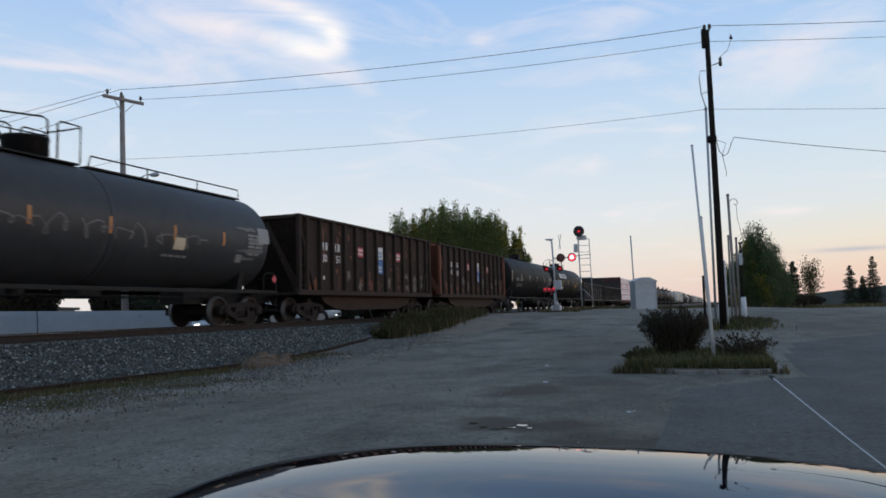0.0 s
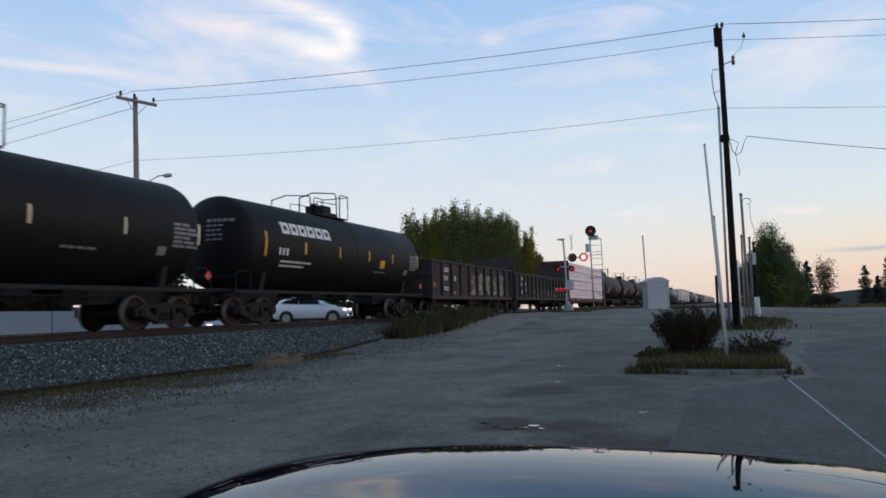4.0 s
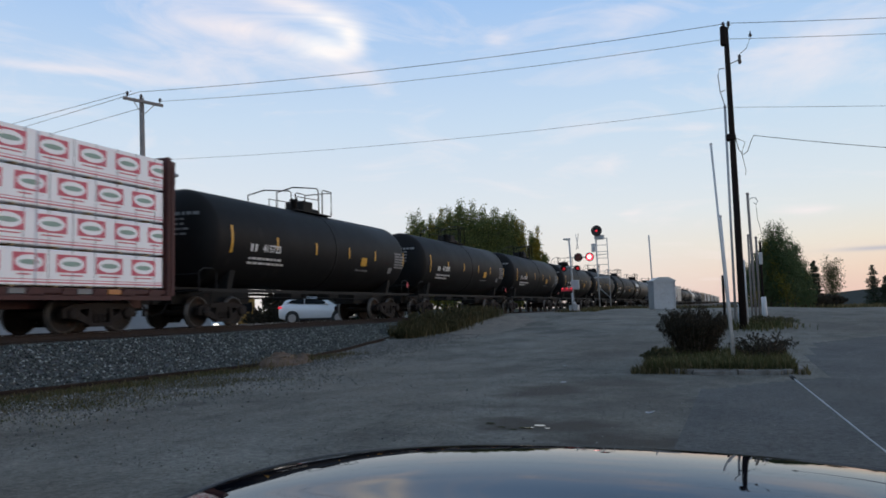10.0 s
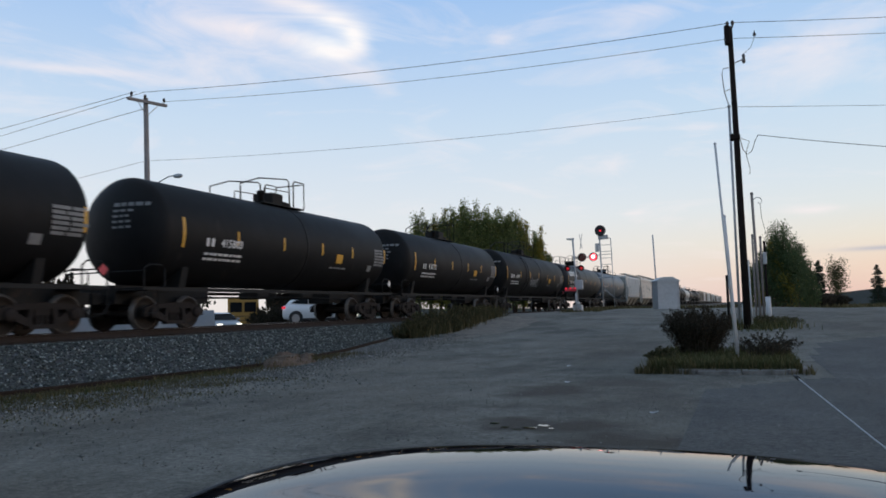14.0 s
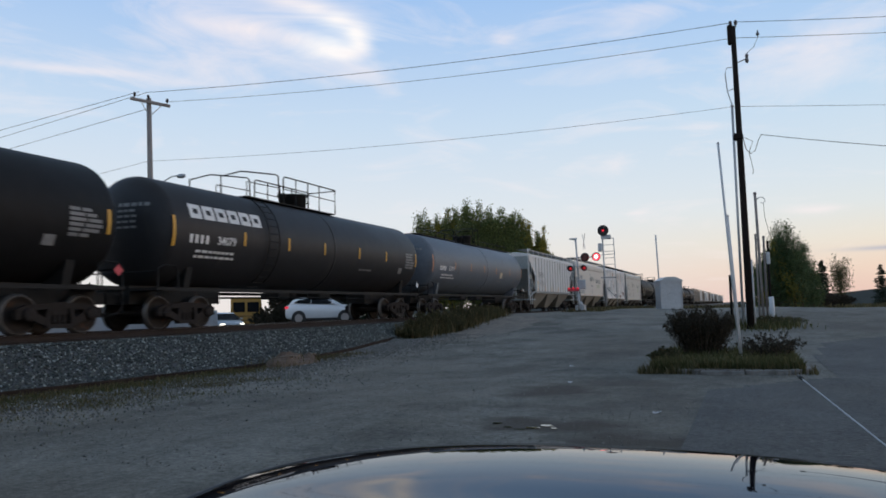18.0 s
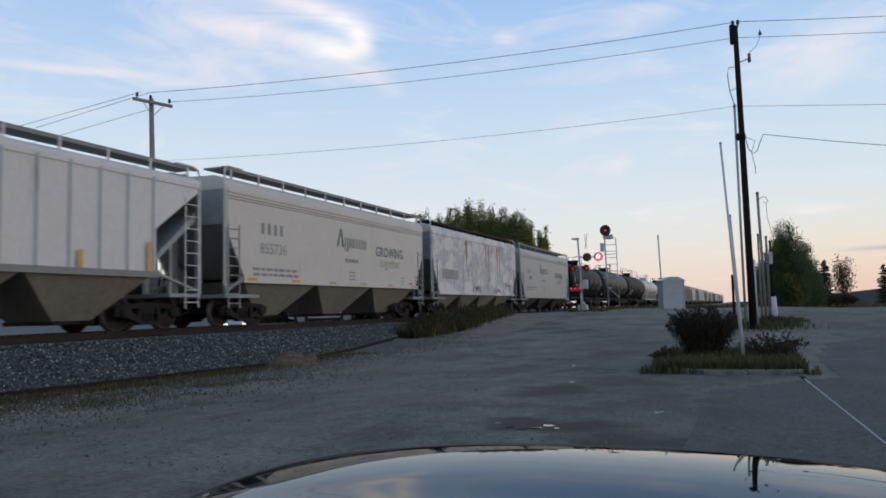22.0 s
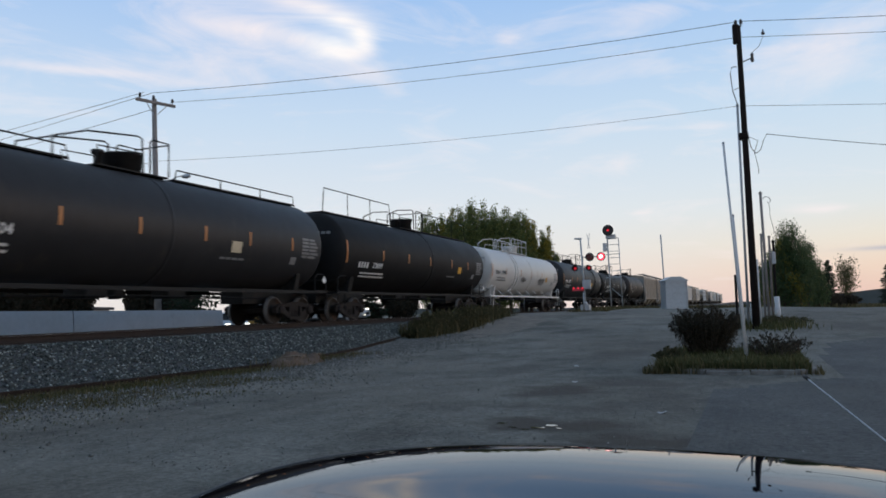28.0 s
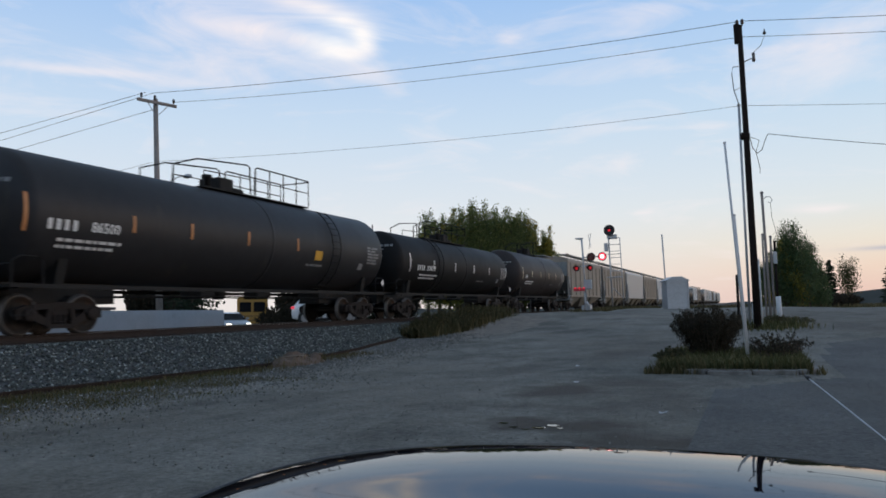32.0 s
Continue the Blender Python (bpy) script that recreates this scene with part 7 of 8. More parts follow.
        for i in range(4):
            bars(bm, logo_y + 0.9, 1.85 - i * 0.14, [0.5], 0.05, 0.05, put)
            bars(bm, half * 0.86, 1.85 - i * 0.14, [0.35], 0.05, 0.05, put)
            bars(bm, half * 0.66, 1.75 - i * 0.14, [0.26], 0.05, 0.05, put)
        marks_part("data_panel", bm, "paint_grey", near)
    if stripes:
        for i in range(6):
            y = -half + inset + 0.3 + (2 * half - 2 * inset - 0.6) * i / 5
            bm = B()
            if style == "ribbed":
                bars(bm, y, floor + 0.02, [0.12], 0.75 if i in (0, 5) else 0.42, 0, put)
            else:
                bars(bm, y - 0.25, floor - 0.08, [0.5], 0.09, 0, lambda y, z: (W2 + 0.056, y, z))
            part("reflector", bm, "stripe_yellow", near)
    if rust:
        bm = B()
        for y in (-half * 0.32, -(-1.0), half * 0.22, half * 0.44, half * 0.5):
            x0, w = y, rnd.uniform(0.07, 0.17)
            z = top - 0.32
            vs = []
            for i in range(9):
                vs.append((x0 + 0.05 * noise.noise((y, i * 0.7, 0)) - w * (1 - i / 10), x0 + w * (1 - i / 10), z))
                z -= rnd.uniform(0.12, 0.32)
            for (a, b, z1), (c, d, z2) in zip(vs, vs[1:]):
                if z2 > floor:
                    bm.faces.new([bm.verts.new(put(*p)) for p in ((a, z1), (b, z1), (d, z2), (c, z2))])
        for k in range(26):
            yy = rnd.uniform(-half * 0.5, half * 0.95)
            blotch(bm, yy, rnd.choice((top - 0.5, rnd.uniform(1.3, top - 0.5))), rnd.uniform(0.04, 0.14), rnd.uniform(0.1, 0.6), put, rnd, 0.005)
        marks_part("rust_streak", bm, "rust_pale", near, "orange rust streaks running down from the eave")
        bm = B()
        bars(bm, -half + inset + 0.4, 1.9, [2.2], 0.5, 0, put)
        part("repainted_panel", bm, "hopper_end", near)
        for k in range(9):
            y = -half + inset + (2 * half - 2 * inset) * (k + 0.5) / 9
            bm = B()
            box(bm, W2 - 0.01, W2 + 0.012, y - 0.03, y + 0.03, floor + 0.05, top - 0.3)
            part("panel_seam", bm, paint, near)
        bm = B()
        for k in range(3):
            yy = (-half * 0.2, half * 0.35, half * 0.62)[k]
            for _ in range(6):
                y, z = yy + rnd.uniform(0, 1.3), rnd.uniform(1.2, 1.5) + (0.3 if k == 2 else 0)
                tube(bm, [put(y + 0.18 * math.cos(a), z + 0.16 * math.sin(a), 0.0) for a in (j * 0.7 for j in range(8))], 0.02, 4)
        marks_part("graffiti", bm, "rust_orange", near, "faded brown spray-paint scrawl")
    trucks(car, mid, L / 2 - 2.0, spin)
    coupler_ends(car, L, "truck_steel")
    return car


def coal_car(u0, u1, paint="rust_brown", ends="rust_brown", label="", digits="30151"):
    """An open ribbed hopper with sloping braced ends and a low belly."""
    car, mid, L = new_car("coal_hopper_car", u0, u1, label, "hopper car")
    W2, half, floor, top = 1.52, L / 2 - 0.55, 1.15, 3.97
    for s in (-1, 1):
        bm = B()
        prism(bm, [(-half + 0.9, floor), (half - 0.9, floor), (half - 0.9, floor + 0.4), (half - 0.25, top), (-half + 0.25, top), (-half + 0.9, floor + 0.4)], "x", min(s * (W2 - 0.16), s * (W2 - 0.1)), max(s * (W2 - 0.16), s * (W2 - 0.1)))
        side = part("side_sheet", bm, paint, car)
        if s > 0:
            near = side
        n = 13
        for i in range(n):
            y = -half + 0.75 + (2 * half - 1.5) * i / (n - 1)
            bm = B()
            prism(bm, [(s * (W2 - 0.1), y - 0.10), (s * (W2 + 0.03), y - 0.08), (s * (W2 + 0.03), y + 0.08), (s * (W2 - 0.1), y + 0.10)], "z", floor, top - 0.08)
            part("rib", bm, paint, side)
        bm = B()
        box(bm, min(s * (W2 - 0.2), s * (W2 + 0.02)), max(s * (W2 - 0.2), s * (W2 + 0.02)), -half + 0.1, half - 0.1, top - 0.1, top, bev=0.02)
        part("top_rail", bm, paint, car)
        bm = B()
        box(bm, min(s * (W2 - 0.2), s * (W2 + 0.03)), max(s * (W2 - 0.2), s * (W2 + 0.03)), -half + 0.1, half - 0.1, floor - 0.16, floor + 0.04, bev=0.02)
        part("side_sill", bm, paint, car)
        e = s * half
        bm = B()
        prism(bm, [(e - s * 0.25, top), (e - s * 0.31, top), (e - s * 2.0, floor), (e - s * 1.94, floor)], "x", -W2 + 0.12, W2 - 0.12)
        box(bm, -W2, W2, min(e - s * 0.2, e - s * 0.34), max(e - s * 0.2, e - s * 0.34), top - 0.14, top, bev=0.01)
        part("end_sheet", bm, ends, car)
        for x in (-W2 + 0.06, W2 - 0.06):
            bm = B()
            box(bm, x - 0.07, x + 0.07, min(e - s * 0.15, e - s * 0.32), max(e - s * 0.15, e - s * 0.32), floor - 0.1, top)
            part("end_post", bm, ends, car)
            bm = B()
            prism(bm, [(e - s * 0.2, top - 0.35), (e - s * 0.2, top - 0.1), (e - s * 1.25, floor + 0.15), (e - s * 1.25, floor - 0.05)], "x", x - 0.05, x + 0.05)
            part("side_brace", bm, ends, car)
        for k in (-1, 1):
            bm = B()
            prism(bm, [(k * W2, floor), (k * (W2 - 0.25), floor), (k * -0.1, top - 0.2), (k * 0.1, top - 0.2)], "y", e - s * 0.26, e - s * 0.32)
            part("end_brace", bm, ends, car)
        bm = B()
        box(bm, -W2, W2, min(e, e - s * 1.5), max(e, e - s * 1.5), floor - 0.14, floor - 0.05)
        part("end_platform", bm, paint, car)
        ladder_part(car, W2 - 0.02, e - s * 0.2, e - s * 0.6, floor, top - 0.2, paint, 7)
    bm = B()
    prism(bm, [(-half + 2.0, floor), (half - 2.0, floor), (half - 2.5, 0.72), (half - 3.3, 0.50), (half - 4.2, 0.42), (-half + 4.2, 0.42), (-half + 3.3, 0.50), (-half + 2.5, 0.72)], "x", -W2 + 0.3, W2 - 0.3)
    part("belly", bm, paint, car)
    bm = B()
    box(bm, -W2 + 0.2, W2 - 0.2, -half + 0.8, half - 0.8, 3.2, 3.55)
    part("load", bm, "black_steel", car, "dark bulk load inside")

    def put(y, z, off=0.008):
        return (W2 - 0.1 + off, y, z)
    step = (2 * half - 1.5) / 12
    y0 = -half + 0.75
    for k, (nm, y, w, z, h, mt, lb) in enumerate((("notice_plate", y0 + 4.28 * step, 0.5, 2.65, 0.42, "paint_red", "red notice plate with white writing"), ("notice_plate", y0 + 8.28 * step, 0.5, 2.65, 0.42, "paint_red", "red notice plate with white writing"),
                                                 ("poster_plate", y0 + 6.2 * step, 0.6, 2.65, 0.55, "paint_white", ""), ("poster_plate", y0 + 6.2 * step, 0.6, 2.0, 0.62, "paint_blue", ""))):
        bm = B()
        bars(bm, y, z, [w], h, 0, put)
        o = part(nm, bm, mt, near, lb)
        bm = B()
        for r in range(2):
            bars(bm, y + 0.06, z + 0.08 + r * 0.16, [0.08] * 4, 0.1, 0.03, lambda y, z: put(y, z, 0.013))
        marks_part("plate_writing", bm, "paint_white" if mt != "paint_white" else "paint_blue", o)
    bm = B()
    for cx in (1.2, 2.2):
        glyph_blocks(bm, y0 + cx * step, 2.75, 2, 0.2, 0.3, 0.08, put)
        flat_letters(digits[:2] if cx == 1.2 else digits[2:], y0 + cx * step + 0.25, 2.42, 0.3, "paint_white", near, put, 0.006)
    bars(bm, y0 + 1.3 * step, 1.6, [0.14], 0.14, 0, put)
    marks_part("stencil_writing", bm, "paint_white", near)
    bm = B()
    rnd = random.Random(int(u0))
    for cx in (3, 4, 7, 9, 10, 11):
        for _ in range(rnd.choice((1, 2, 3))):
            y, z = y0 + (cx + 0.5) * step + rnd.uniform(-0.15, 0.15), rnd.uniform(1.4, 2.1)
            scrawl(bm, y - 0.2, z, 0.4, rnd.uniform(0.25, 0.6), put, rnd, 0.022, rnd.choice((1, 2)))
            blotch(bm, y, z, rnd.uniform(0.15, 0.4), rnd.uniform(0.15, 0.5), put, rnd)
    marks_part("graffiti", bm, "graffiti_dull", near, "patchy faded spray paint")
    bm = B()
    for cx in range(12):
        for _ in range(3):
            z = rnd.choice((rnd.uniform(1.25, 1.7), rnd.uniform(1.3, 3.6)))
            blotch(bm, y0 + (cx + 0.5) * step + rnd.uniform(-0.25, 0.25), z, rnd.uniform(0.05, 0.22), rnd.uniform(0.1, 0.7), put, rnd, 0.003)
    marks_part("rust_patch", bm, "rust_orange", near, "orange rust patches on the side sheets")
    trucks(car, mid, L / 2 - 2.1, True)
    coupler_ends(car, L, "truck_steel")
    return car


def gondola(u0, u1, top=2.92, ribs=11, bulkheads=False, label="", digits="", big_graffiti=False, cut=4):
    car, mid, L = new_car("gondola_car", u0, u1, label, "gondola car")
    W2, half, floor = 1.50, L / 2 - 0.5, 1.08
    for s in (-1, 1):
        bm = B()
        box(bm, min(s * (W2 - 0.13), s * (W2 - 0.08)), max(s * (W2 - 0.13), s * (W2 - 0.08)), -half, half, floor, top)
        side = part("side_sheet", bm, "gondola_black", car)
        if s > 0:
            near = side
        for i in range(ribs):
            y = -half + 0.1 + (2 * half - 0.2) * i / (ribs - 1)
            bm = B()
            prism(bm, [(s * (W2 - 0.08), y - 0.1), (s * (W2 + 0.05), y - 0.075), (s * (W2 + 0.05), y + 0.075), (s * (W2 - 0.08), y + 0.1)], "z", floor, top - 0.1)
            part("rib", bm, "gondola_black", side)
        bm = B()
        box(bm, min(s * (W2 - 0.16), s * (W2 + 0.02)), max(s * (W2 - 0.16), s * (W2 + 0.02)), -half, half, top - 0.12, top, bev=0.02)
        part("top_rail", bm, "gondola_black", car)
        bm = B()
        box(bm, min(s * (W2 - 0.1), s * (W2 + 0.02)), max(s * (W2 - 0.1), s * (W2 + 0.02)), -half, half, floor - 0.2, floor, bev=0.02)
        part("side_sill", bm, "gondola_black", car)
        bm = B()
        e = s * half
        et = top if not bulkheads else 4.0
        box(bm, -W2 + 0.1, W2 - 0.1, min(e, e - s * 0.1), max(e, e - s * 0.1), floor, et)
        for z in (1.5, 2.1, 2.7):
            box(bm, -W2 + 0.1, W2 - 0.1, min(e + s * 0.06, e), max(e + s * 0.06, e), z, z + 0.12)
        part("end_wall" if not bulkheads else "bulkhead", bm, "gondola_black", car)
        ladder_part(car, W2, e - s * 0.12, e - s * 0.5, 0.6, top - 0.2, "gondola_black", 6)
        bm = B()
        box(bm, 1.42, W2 + 0.012, min(e - s * 0.02, e - s * 0.12), max(e - s * 0.02, e - s * 0.12), floor + 0.2, floor + 0.6)
        part("reflector", bm, "stripe_orange", side)
    bm = B()
    box(bm, -W2 + 0.1, W2 - 0.1, -half, half, floor - 0.1, floor + 0.05)
    part("floor", bm, "gondola_black", car)
    bm = B()
    box(bm, -0.4, 0.4, -half, half, 0.62, floor)
    box(bm, -1.2, 1.2, -0.8, 0.5, 0.6, 0.95, bev=0.05)
    part("centre_sill", bm, "black_steel", car)

    def put(y, z, off=0.006):
        return (W2 - 0.08 + off, y, z)
    step = (2 * half - 0.2) / (ribs - 1)
    rnd = random.Random(int(u0))
    bm = B()
    glyph_blocks(bm, -half + step * 1.25, 2.35, 4, 0.17, 0.26, 0.06, put)
    flat_letters(digits[:cut], -half + step * 1.25 + 0.45, 2.02, 0.26, "paint_white", near, put, 0.006)
    flat_letters(digits[cut:], -half + step * 2.35 + 0.25, 2.02, 0.26, "paint_white", near, put, 0.006)
    for z in (1.5, 1.38):
        bars(bm, -half + step * 1.3, z, [0.12] * 5, 0.07, 0.04, put)
    bars(bm, half - step * 1.7, 1.6, [0.24, 0.1], 0.3, 0.05, put)
    marks_part("stencil_writing", bm, "paint_white", near)
    for i in (0, 2, 5, 8, ribs - 2):
        bm = B()
        bars(bm, -half + step * i + 0.3, floor + (0.42 if i == 0 else 0.1), [0.5], 0.26 if i == 0 else 0.13, 0, put)
        part("reflector", bm, "stripe_orange", near)
    bm = B()
    cols = range(4, ribs - 2) if big_graffiti else ()
    for i in cols:
        y = -half + step * i + 0.12
        wide = step - 0.24
        z, tall = floor + 0.1, (1.35 if big_graffiti else rnd.uniform(0.25, 0.6))
        strokes = ((0.0, 0.3, 0.0, 1.0), (0.62, 0.95, 0.0, rnd.uniform(0.8, 1.0)), (0.28, 0.66, rnd.uniform(0.4, 0.5), 0.7), (0.28, 0.66, rnd.choice((0.0, 0.85)), rnd.choice((0.16, 1.0))))
        for n, (a0, a1, b0, b1) in enumerate(strokes):
            b0, b1 = min(b0, b1), max(b0, b1)
            sk = rnd.uniform(-0.08, 0.08)
            pts = ((a0, b0), (a1, b0 + rnd.uniform(-0.03, 0.05)), (a1 + sk, b1), (a0 + sk, b1 - rnd.uniform(-0.03, 0.06)))
            bm.faces.new([bm.verts.new(put(y + p * wide, z + q * tall, 0.004 + 0.002 * n)) for p, q in pts])
    if not big_graffiti:
        for i in range(4, ribs - 2):
            for _ in range(3):
                scrawl(bm, -half + step * i + 0.2, rnd.uniform(1.3, 1.75), step - 0.4, rnd.uniform(0.2, 0.5), lambda y, z, o=0: put(y, z, 0.06), rnd, 0.02, 1)
            blotch(bm, -half + step * (i + 0.5), rnd.uniform(1.2, 1.5), step * 0.5, rnd.uniform(0.15, 0.4), lambda y, z, o=0: put(y, z, 0.058), rnd)
    marks_part("graffiti", bm, "graffiti" if big_graffiti else "graffiti_dull", near, "big pale block-letter spray paint" if big_graffiti else "patches of pale spray paint")
    bm = B()
    for i in range(ribs - 1):
        for _ in range(4):
            blotch(bm, -half + step * (i + 0.5) + rnd.uniform(-0.3, 0.3), rnd.choice((rnd.uniform(1.15, 1.5), rnd.uniform(1.2, 2.6))), rnd.uniform(0.06, 0.3), rnd.uniform(0.08, 0.5), put, rnd, 0.003)
    marks_part("rust_patch", bm, "rust_brown", near, "dull brown rust patches on the side sheets")
    if bulkheads:
        bm = B()
        for i in range(3, ribs - 1):
            for k in range(6):
                y, z = -half + step * (i + 0.5), 1.35 + k * 0.24
                prism(bm, [(W2 - 0.08, z), (W2 - 0.025, z + 0.05), (W2 - 0.08, z + 0.13)], "y", y - step * 0.26, y + step * 0.26)
        marks_part("stamped_ridge", bm, "gondola_black", near, "pressed ridges between the ribs")
        bm = B()
        scrawl(bm, -half + step * 2.25, 1.72, step * 0.55, 0.5, put, rnd, 0.02, 4)
        scrawl(bm, -half + step * 2.25, 1.62, step * 0.55, 0.4, put, rnd, 0.02, 3)
        marks_part("graffiti", bm, "graffiti_tag", near, "pale tangled spray-paint tag")
        for i in (3, 5, 7, 9, 11, 13):
            bm = B()
            bars(bm, -half + step * i + 0.11, 1.35, [0.07], 0.55, 0, lambda y, z: put(y, z, 0.01))
            part("reflector", bm, "stripe_orange", near)
    if big_graffiti:
        bm = B()
        for i in range(4, ribs - 2):
            for _ in range(3):
                scrawl(bm, -half + step * i + 0.15, rnd.uniform(1.5, 2.1), step - 0.3, rnd.uniform(0.5, 1.1), lambda y, z, o=0: put(y, z, 0.013), rnd, 0.016, rnd.choice((1, 2)))
        marks_part("graffiti", bm, "black_steel", near, "dark outlines drawn over the pale letters")
        bm = B()
        for i in (3, 4):
            for k in range(3):
                c = (-half + step * i + 0.45 + 0.3 * k, 1.95)
                tube(bm, [put(c[0] + 0.22 * math.cos(a), c[1] + 0.5 * math.sin(a), 0.0) for a in (j * 0.55 for j in range(12))], 0.02, 4)
        marks_part("graffiti", bm, "rust_orange", near, "thin faded orange spray-paint loops")
    trucks(car, mid, L / 2 - 2.1, True)
    coupler_ends(car, L, "truck_steel")
    return car


def centerbeam(u0, u1, label):
    car, mid, L = new_car("centerbeam_flatcar", u0, u1, label, "flat car")
    half = L / 2 - 0.55
    bm = B()
    box(bm, -1.36, 1.36, -half, half, 0.92, 1.06, bev=0.02)
    box(bm, -0.35, 0.35, -half, half, 0.6, 0.94)
    part("deck", bm, "frame_red", car)
    for s in (-1, 1):
        bm = B()
        box(bm, min(s * 1.30, s * 1.40), max(s * 1.30, s * 1.40), -half, half, 0.78, 0.90)
        part("side_sill", bm, "frame_red", car)
        for i in range(22):
            y = -half + 0.6 + (2 * half - 1.2) * i / 21
            bm = B()
            prism(bm, [(y - 0.14, 1.06), (y + 0.14, 1.06), (y + 0.24, 0.88), (y - 0.24, 0.88)], "x", min(s * 1.28, s * 1.40), max(s * 1.28, s * 1.40))
            part("winch", bm, "frame_red", car)
        for i in range(0, 21):
            if (i * 7) % 3 == 2:
                continue
            y = -half + 0.6 + (2 * half - 1.2) * (i + 0.5) / 21
            bm = B()
            box(bm, min(s * 1.36, s * 1.395), max(s * 1.36, s * 1.395), y - 0.2, y + 0.2, 0.92, 1.04)
            part("stake_pocket_plate", bm, "stripe_orange" if i % 2 else "paint_faded", car)
        e = s * half
        bm = B()
        box(bm, -1.40, 1.40, min(e, e - s * 0.16), max(e, e - s * 0.16), 0.9, 4.70, bev=0.02)
        for x in (-1.32, -0.6, 0.6, 1.32):
            box(bm, x - 0.08, x + 0.08, min(e, e + s * 0.14), max(e, e + s * 0.14), 0.9, 4.6)
        for z in (1.5, 2.2, 2.9, 3.6, 4.2):
            box(bm, -1.3, 1.3, min(e, e + s * 0.1), max(e, e + s * 0.1), z, z + 0.14)
        part("bulkhead", bm, "frame_red", car, "dark red ribbed end bulkhead")
        ladder_part(car, 1.41, e, e - s * 0.14, 1.0, 4.4, "frame_red", 9)
    bm = B()
    box(bm, -0.1, 0.1, -half, half, 1.06, 4.55)
    part("centre_beam", bm, "frame_red", car)
    trucks(car, mid, L / 2 - 2.6, True)
    coupler_ends(car, L, "truck_steel")
    # wrapped lumber on both sides of the beam: four tiers of bundles
    n, tiers = 5, 4
    span = (2 * half - 0.5) / n
    tall = 3.42 / tiers
    made = {}
    for side in (1, -1):
        for k in range(tiers):
            for i in range(n):
                y = -half + 0.25 + (i + 0.5) * span
                z = 1.07 + k * (tall + 0.03)
                variant = (k + i) % 2
                m = pose(TRACK_X, mid, rail_z(mid), SLOPE) @ pose(side * 0.73, y, z, 0, 0, 0 if side > 0 else 180)
                if variant in made:
                    ob = copy_thing(made[variant], m)
                else:
                    ob = thing("lumber_bundle", m, "bundle of lumber in white wrap with red printed panels", "lumber bundle", "wrapped lumber on the flat car")
                    made[variant] = ob
                    bm = B()
                    box(bm, -0.62, 0.62, -span / 2 + 0.015, span / 2 - 0.015, 0.035, tall, bev=0.02)
                    part("wrap", bm, "wrap_white", ob)
                    bm = B()
                    for yy in (-span * 0.36, -span * 0.12, span * 0.12, span * 0.36):
                        box(bm, -0.6, 0.6, yy - 0.045, yy + 0.045, 0.0, 0.035)
                    part("dunnage", bm, "timber", ob)
                    for zz, h in ((0.09, 0.03), (0.16, 0.015)):
                        bm = B()
                        box(bm, 0.62, 0.623, -span / 2 + 0.02, span / 2 - 0.02, zz, zz + h)
                        part("printed_line", bm, "wrap_red", ob)
                    for j in range(-1, 5):
                        yy = -span * 0.5 + 1.12 * (j + (0.35 if variant else 0.85))
                        a0, a1 = max(yy - 0.41, -span / 2 + 0.03), min(yy + 0.41, span / 2 - 0.03)
                        if a1 - a0 < 0.12:
                            continue
                        bm = B()
                        box(bm, 0.62, 0.624, a0, a1, 0.34, 0.75)
                        pn = part("printed_panel", bm, "wrap_red", ob)
                        for a, b, mt, xx in ((0.36, 0.165, "wrap_white", 0.625), (0.26, 0.06, "wrap_green", 0.6265)):
                            bm = B()
                            bm.faces.new([bm.verts.new((xx, min(a1 - 0.01, max(a0 + 0.01, yy + a * math.cos(q))), 0.545 + b * math.sin(q))) for q in (2 * math.pi * c / 20 for c in range(20))])
                            part("printed_oval", bm, mt, pn)
                        bm = B()
                        box(bm, 0.62, 0.623, a0 + 0.1, a1 - 0.1, 0.26, 0.29)
                        part("printed_caption", bm, "wrap_red", ob)
                    for j in range(6):
                        yy = -span * 0.5 + span * (j + 0.5) / 6
                        bm = B()
                        box(bm, -0.625, 0.6215, yy - 0.012, yy + 0.012, 0.03, tall + 0.004)
                        part("strap", bm, "paint_grey", ob)
                LOADS.append((ob, mid, pose(side * 0.73, y, z, 0, 0, 0 if side > 0 else 180)))
    return car


LOADS = []
BLACK = "long black tank car with yellow reflector stripes and white marks"
tank_car(5.32, 22.58, "tank_slate", digits="", rail="full", dome="round", stripe="stripe_orange", plate="stripe_pale", spray=True, dx=-1.0, stripe_at=(-0.9, -0.56, -0.25, 0.05, 0.35, 0.63), label="black tank car with pale graffiti scrawls along its side")
coal_car(22.58, 37.1, label="rusty dark brown ribbed coal hopper with white marks")
coal_car(37.1, 51.60, ends="rust_orange", digits="30830", label="rusty brown ribbed coal hopper with orange rusted ends")
tank_car(51.60, 67.75, "tank_black", digits="725096", marks=4, dome="square", stripe="stripe_pale", plate="", writing="paint_faded", R=1.54, stripe_at=(-0.92, -0.54, -0.18, 0.17, 0.55, 0.93), label="black tank car with faded marks and a mid platform")
tank_car(67.75, 83.70, "tank_black", digits="", logo="yes", dome="square", label="black tank car with a bold white company mark")
gondola(83.70, 99.45, 2.95, 11, digits="528183", label="black ribbed gondola covered in pale graffiti", big_graffiti=True)
gondola(99.45, 118.55, 2.85, 16, bulkheads=True, digits="365057", cut=3, label="black ribbed gondola with tall bulkheads at both ends")
centerbeam(118.55, 139.65, "dark red centre-beam flat car loaded with wrapped lumber")
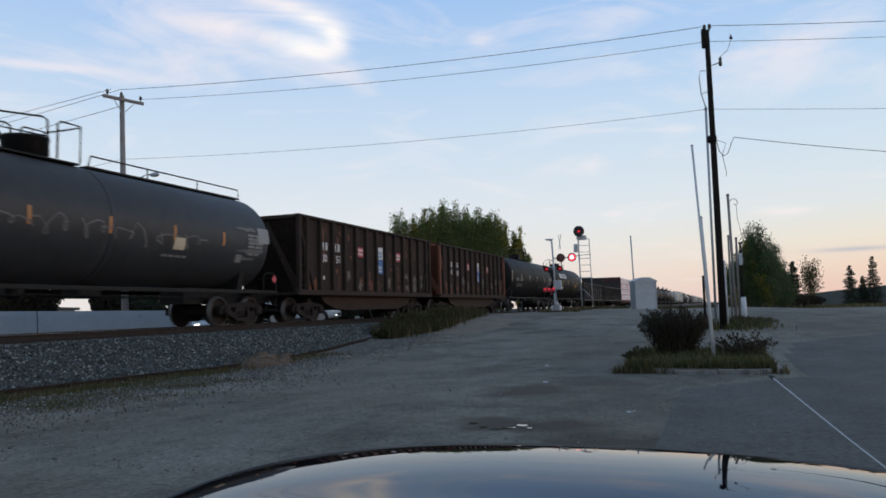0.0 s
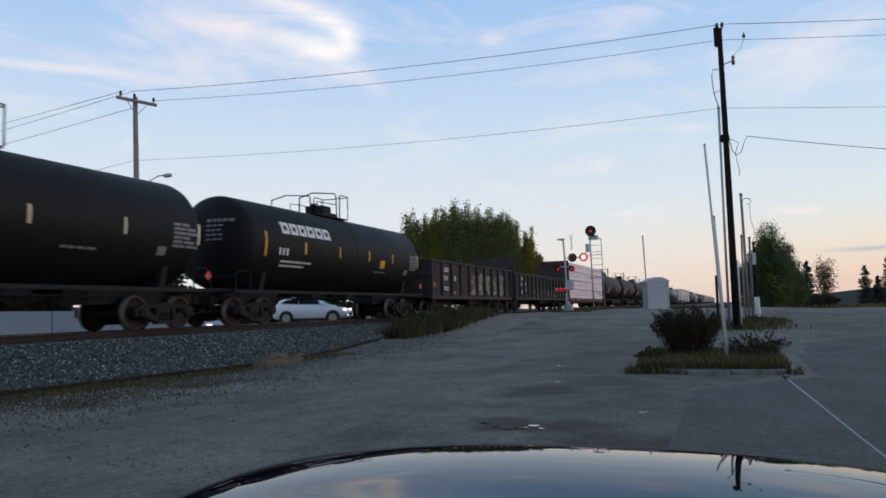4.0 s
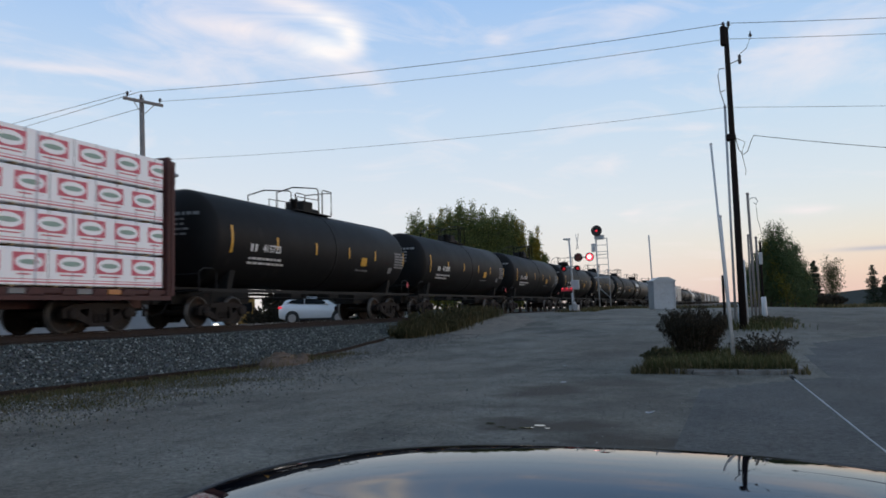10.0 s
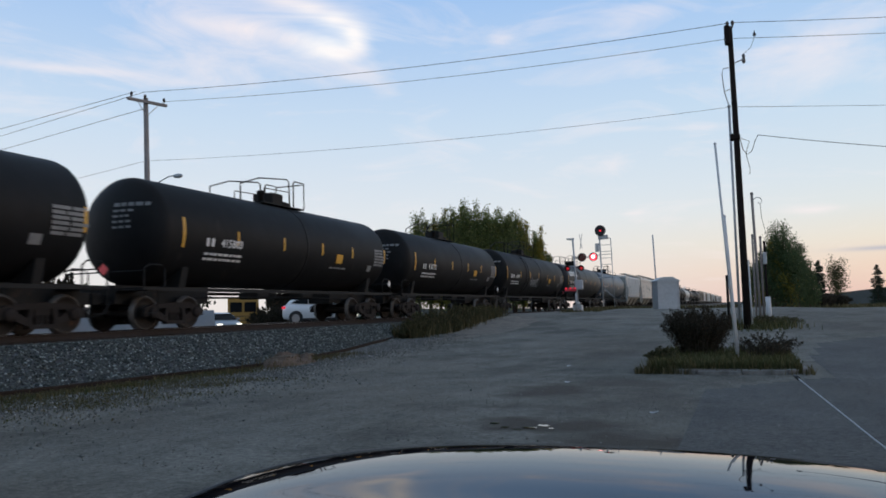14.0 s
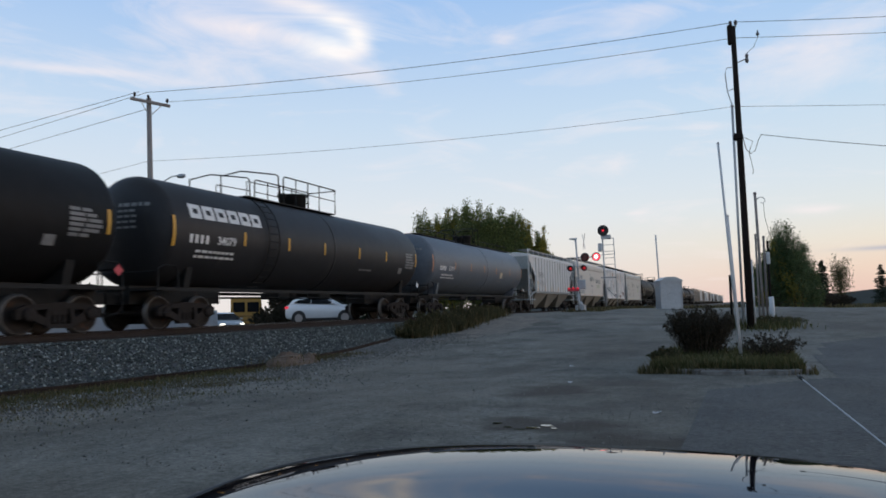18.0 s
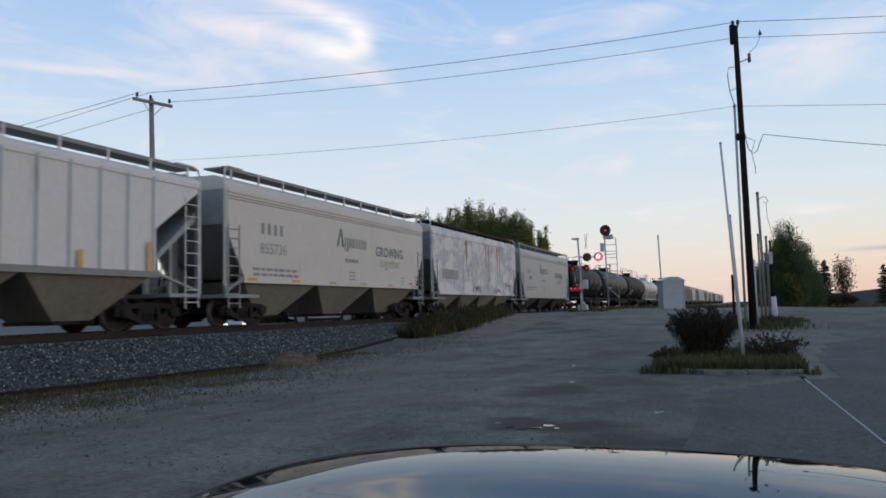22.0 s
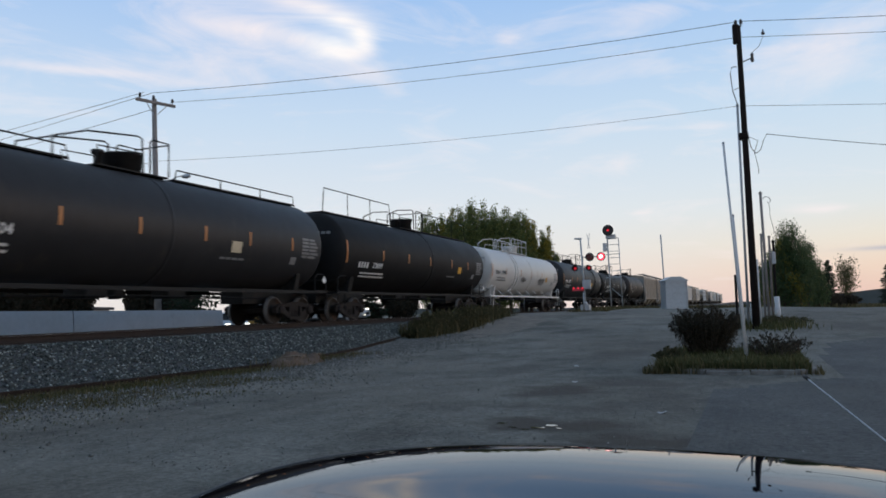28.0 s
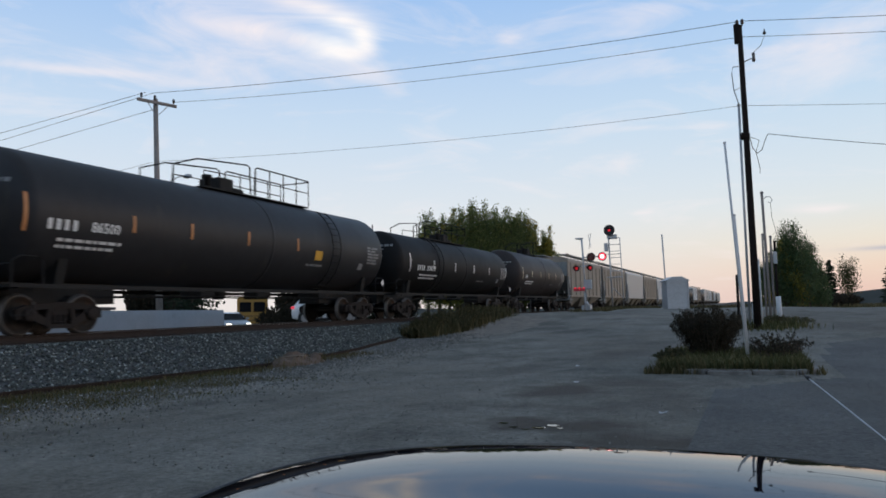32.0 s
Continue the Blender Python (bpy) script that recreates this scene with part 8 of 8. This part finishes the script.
edges_u = [139.65, 155.35, 171.05, 186.65, 202.3, 217.85]
for a, b, d in zip(edges_u, edges_u[1:], ("415723", "415805", "415667", "415803", "415772")):
    tank_car(a, b, "tank_black", R=1.51, digits=d, marks=2, dx=0.25, label=BLACK)
tank_car(217.85, 236.28, "tank_black", gap=0.5, digits="33947", marks=4, rail="long", dome="square", tag=((-1.3, 1.0),), dx=-0.3, text_at=0.66, stripe_at=(-0.94, -0.58, -0.30, -0.03, 0.28, 0.56, 0.92), label="black tank car with a pale spray-painted tag")
tank_car(236.28, 254.25, "tank_dark", gap=0.5, digits="34079", marks=4, logo="yes", logo_at=0.86, text_at=0.68, text_z=-0.22, dx=-0.2, rail="long", dome="round", plate="", stripe_at=(-0.94, -0.58, -0.30, -0.03, 0.28, 0.56, 0.92), label="dark tank car with a bold white company mark")
tank_car(254.25, 272.3, "tank_grey", R=1.50, digits="33917", text_at=0.66, marks=4, rail="full", dome="round", stripe="stripe_orange", plate="stripe_pale", writing="paint_white", stripe_at=(-0.97, -0.6, -0.3, -0.02, 0.25, 0.6, 0.92), label="long grey tank car with a dark end and top railings")
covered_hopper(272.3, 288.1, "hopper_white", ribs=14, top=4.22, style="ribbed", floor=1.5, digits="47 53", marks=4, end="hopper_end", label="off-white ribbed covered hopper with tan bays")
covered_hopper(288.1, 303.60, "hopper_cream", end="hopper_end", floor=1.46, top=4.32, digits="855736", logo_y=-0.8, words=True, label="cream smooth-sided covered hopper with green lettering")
covered_hopper(303.60, 318.90, "hopper_peel", ribs=0, floor=1.25, bays=4, top=4.4, style="smooth", rust=True, stripes=False, walk_top=0.12, label="white covered hopper with peeling paint and rust streaks")
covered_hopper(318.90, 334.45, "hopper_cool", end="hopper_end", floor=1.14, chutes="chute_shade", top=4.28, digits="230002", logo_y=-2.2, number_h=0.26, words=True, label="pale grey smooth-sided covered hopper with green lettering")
tank_car(334.45, 350.70, "tank_black", digits="33637", marks=4, text_z=-0.50, plate="", rail="full", dome="round", stripe="stripe_pale", label="black tank car with low top rails and white marks")
tank_car(350.70, 368.75, "tank_dark", gap=0.62, text_z=-0.48, stripe_at=(-0.84, -0.36, -0.08, 0.21, 0.45, 0.72), digits="33504", marks=4, rail="full", dome="round", stripe="stripe_orange", plate="stripe_pale", label="long dark tank car with low top rails")
tank_car(368.4, 386.1, "tank_black", gap=0.48, text_at=0.62, digits="33699", marks=4, plate_at=0.46, text_z=-0.52, stripe_at=(-0.93, -0.57, -0.27, 0.02, 0.35, 0.63), rail="tall", dome="round", stripe="stripe_orange", label="black tank car with tall railings along its top")
tank_car(386.1, 404.30, "tank_white", gap=0.5, digits="303509", marks=4, text_at=0.69, text_z=-0.16, plate_at=0.50, stripe_at=(-0.95, -0.63, -0.25, 0.05, 0.37, 0.9), rail="long", dome="round", stripe="stripe_orange", fit="white_steel", writing="paint_dark", tag=((-1.5, 0.6), (3.1, 0.85)), R=1.46, dx=-0.2, label="long white tank car with dark spray-paint tags")
tank_car(404.30, 422.51, "tank_dark", gap=0.5, text_at=0.72, digits="86500", marks=4, stripe_at=(-0.97, -0.62, -0.38, -0.09, 0.22), rail="right", dx=-0.3, dome="square", stripe="stripe_orange", label="long dark tank car with a wide railed top platform")
tank_car(422.51, 440.23, "tank_black", digits="204079", marks=4, R=1.40, rail="long", dome="square", lowered=0.12, stripe="paint_white", plate="", label="glossy black tank car with white marks")
tank_car(440.23, 455.06, "tank_brown", digits="", dome="square", stripe="stripe_pale", plate="", label="dull brown-black tank car")
kinds = ["hopper_tan", "hopper_tan", "hopper_grey", "hopper_tan", "hopper_white", "hopper_grey", "hopper_tan", "hopper_cream", "tank", "hopper_white", "hopper_tan", "tank", "hopper_grey", "hopper_cream", "hopper_white", "hopper_tan", "hopper_white", "tank", "hopper_cream", "hopper_grey"]
u = 455.06
for k in kinds:
    if k == "tank":
        tank_car(u, u + 15.91, "tank_dark", spin=False, label="dark tank car far down the train")
    else:
        covered_hopper(u, u + 15.91, k, ribs=0 if k == "hopper_grey" else 8, top=4.3, style="smooth", stripes=False, spin=False, label="weathered covered hopper far down the train")
    u += 15.91


def motions():
    """The train rolls by at a steady speed; its wheels turn; an added disc covers the crossing lamps by turns."""
    def at(mid, t):
        s = mid - SPEED * t
        return pose(TRACK_X, s, rail_z(s), SLOPE)
    times = (0, 4, 8, 12, 16, 20, 24, 28, 32)
    for ob, mid in TRAIN:
        walk(ob, [(t, at(mid, t)) for t in times])
    for ob, mid, own_place in LOADS:
        walk(ob, [(t, at(mid, t) @ own_place) for t in times])
    for ob, y, place in SPINS:
        # each wheelset turns while it is near
        t1 = min(32.0, (place + 5) / SPEED)
        t0 = max(0.0, t1 - 3.2)
        rows, a = [], 0.0
        if t0 > 0:
            rows.append((0, pose(0, y, 0.457)))
        n = max(1, round((t1 - t0) * 22))
        for i in range(n + 1):
            t = t0 + (t1 - t0) * i / n
            rows.append((t, pose(0, y, 0.457, math.degrees(SPEED * (t - t0) / 0.457))))
            a = math.degrees(SPEED * (t - t0) / 0.457)
        if t1 < 32:
            rows.append((32, pose(0, y, 0.457, a)))
        walk(ob, rows)
    rows = []
    for i in range(33):
        rows += [(i - 0.22 if i else 0, pose(0, 0, 0)), (min(32, i + 0.22), pose(0, 0, 0))]
        if i < 32:
            rows += [(i + 0.28, pose(0.78, 0, 0)), (i + 0.72, pose(0.78, 0, 0))]
    walk(shutter, rows)


motions()
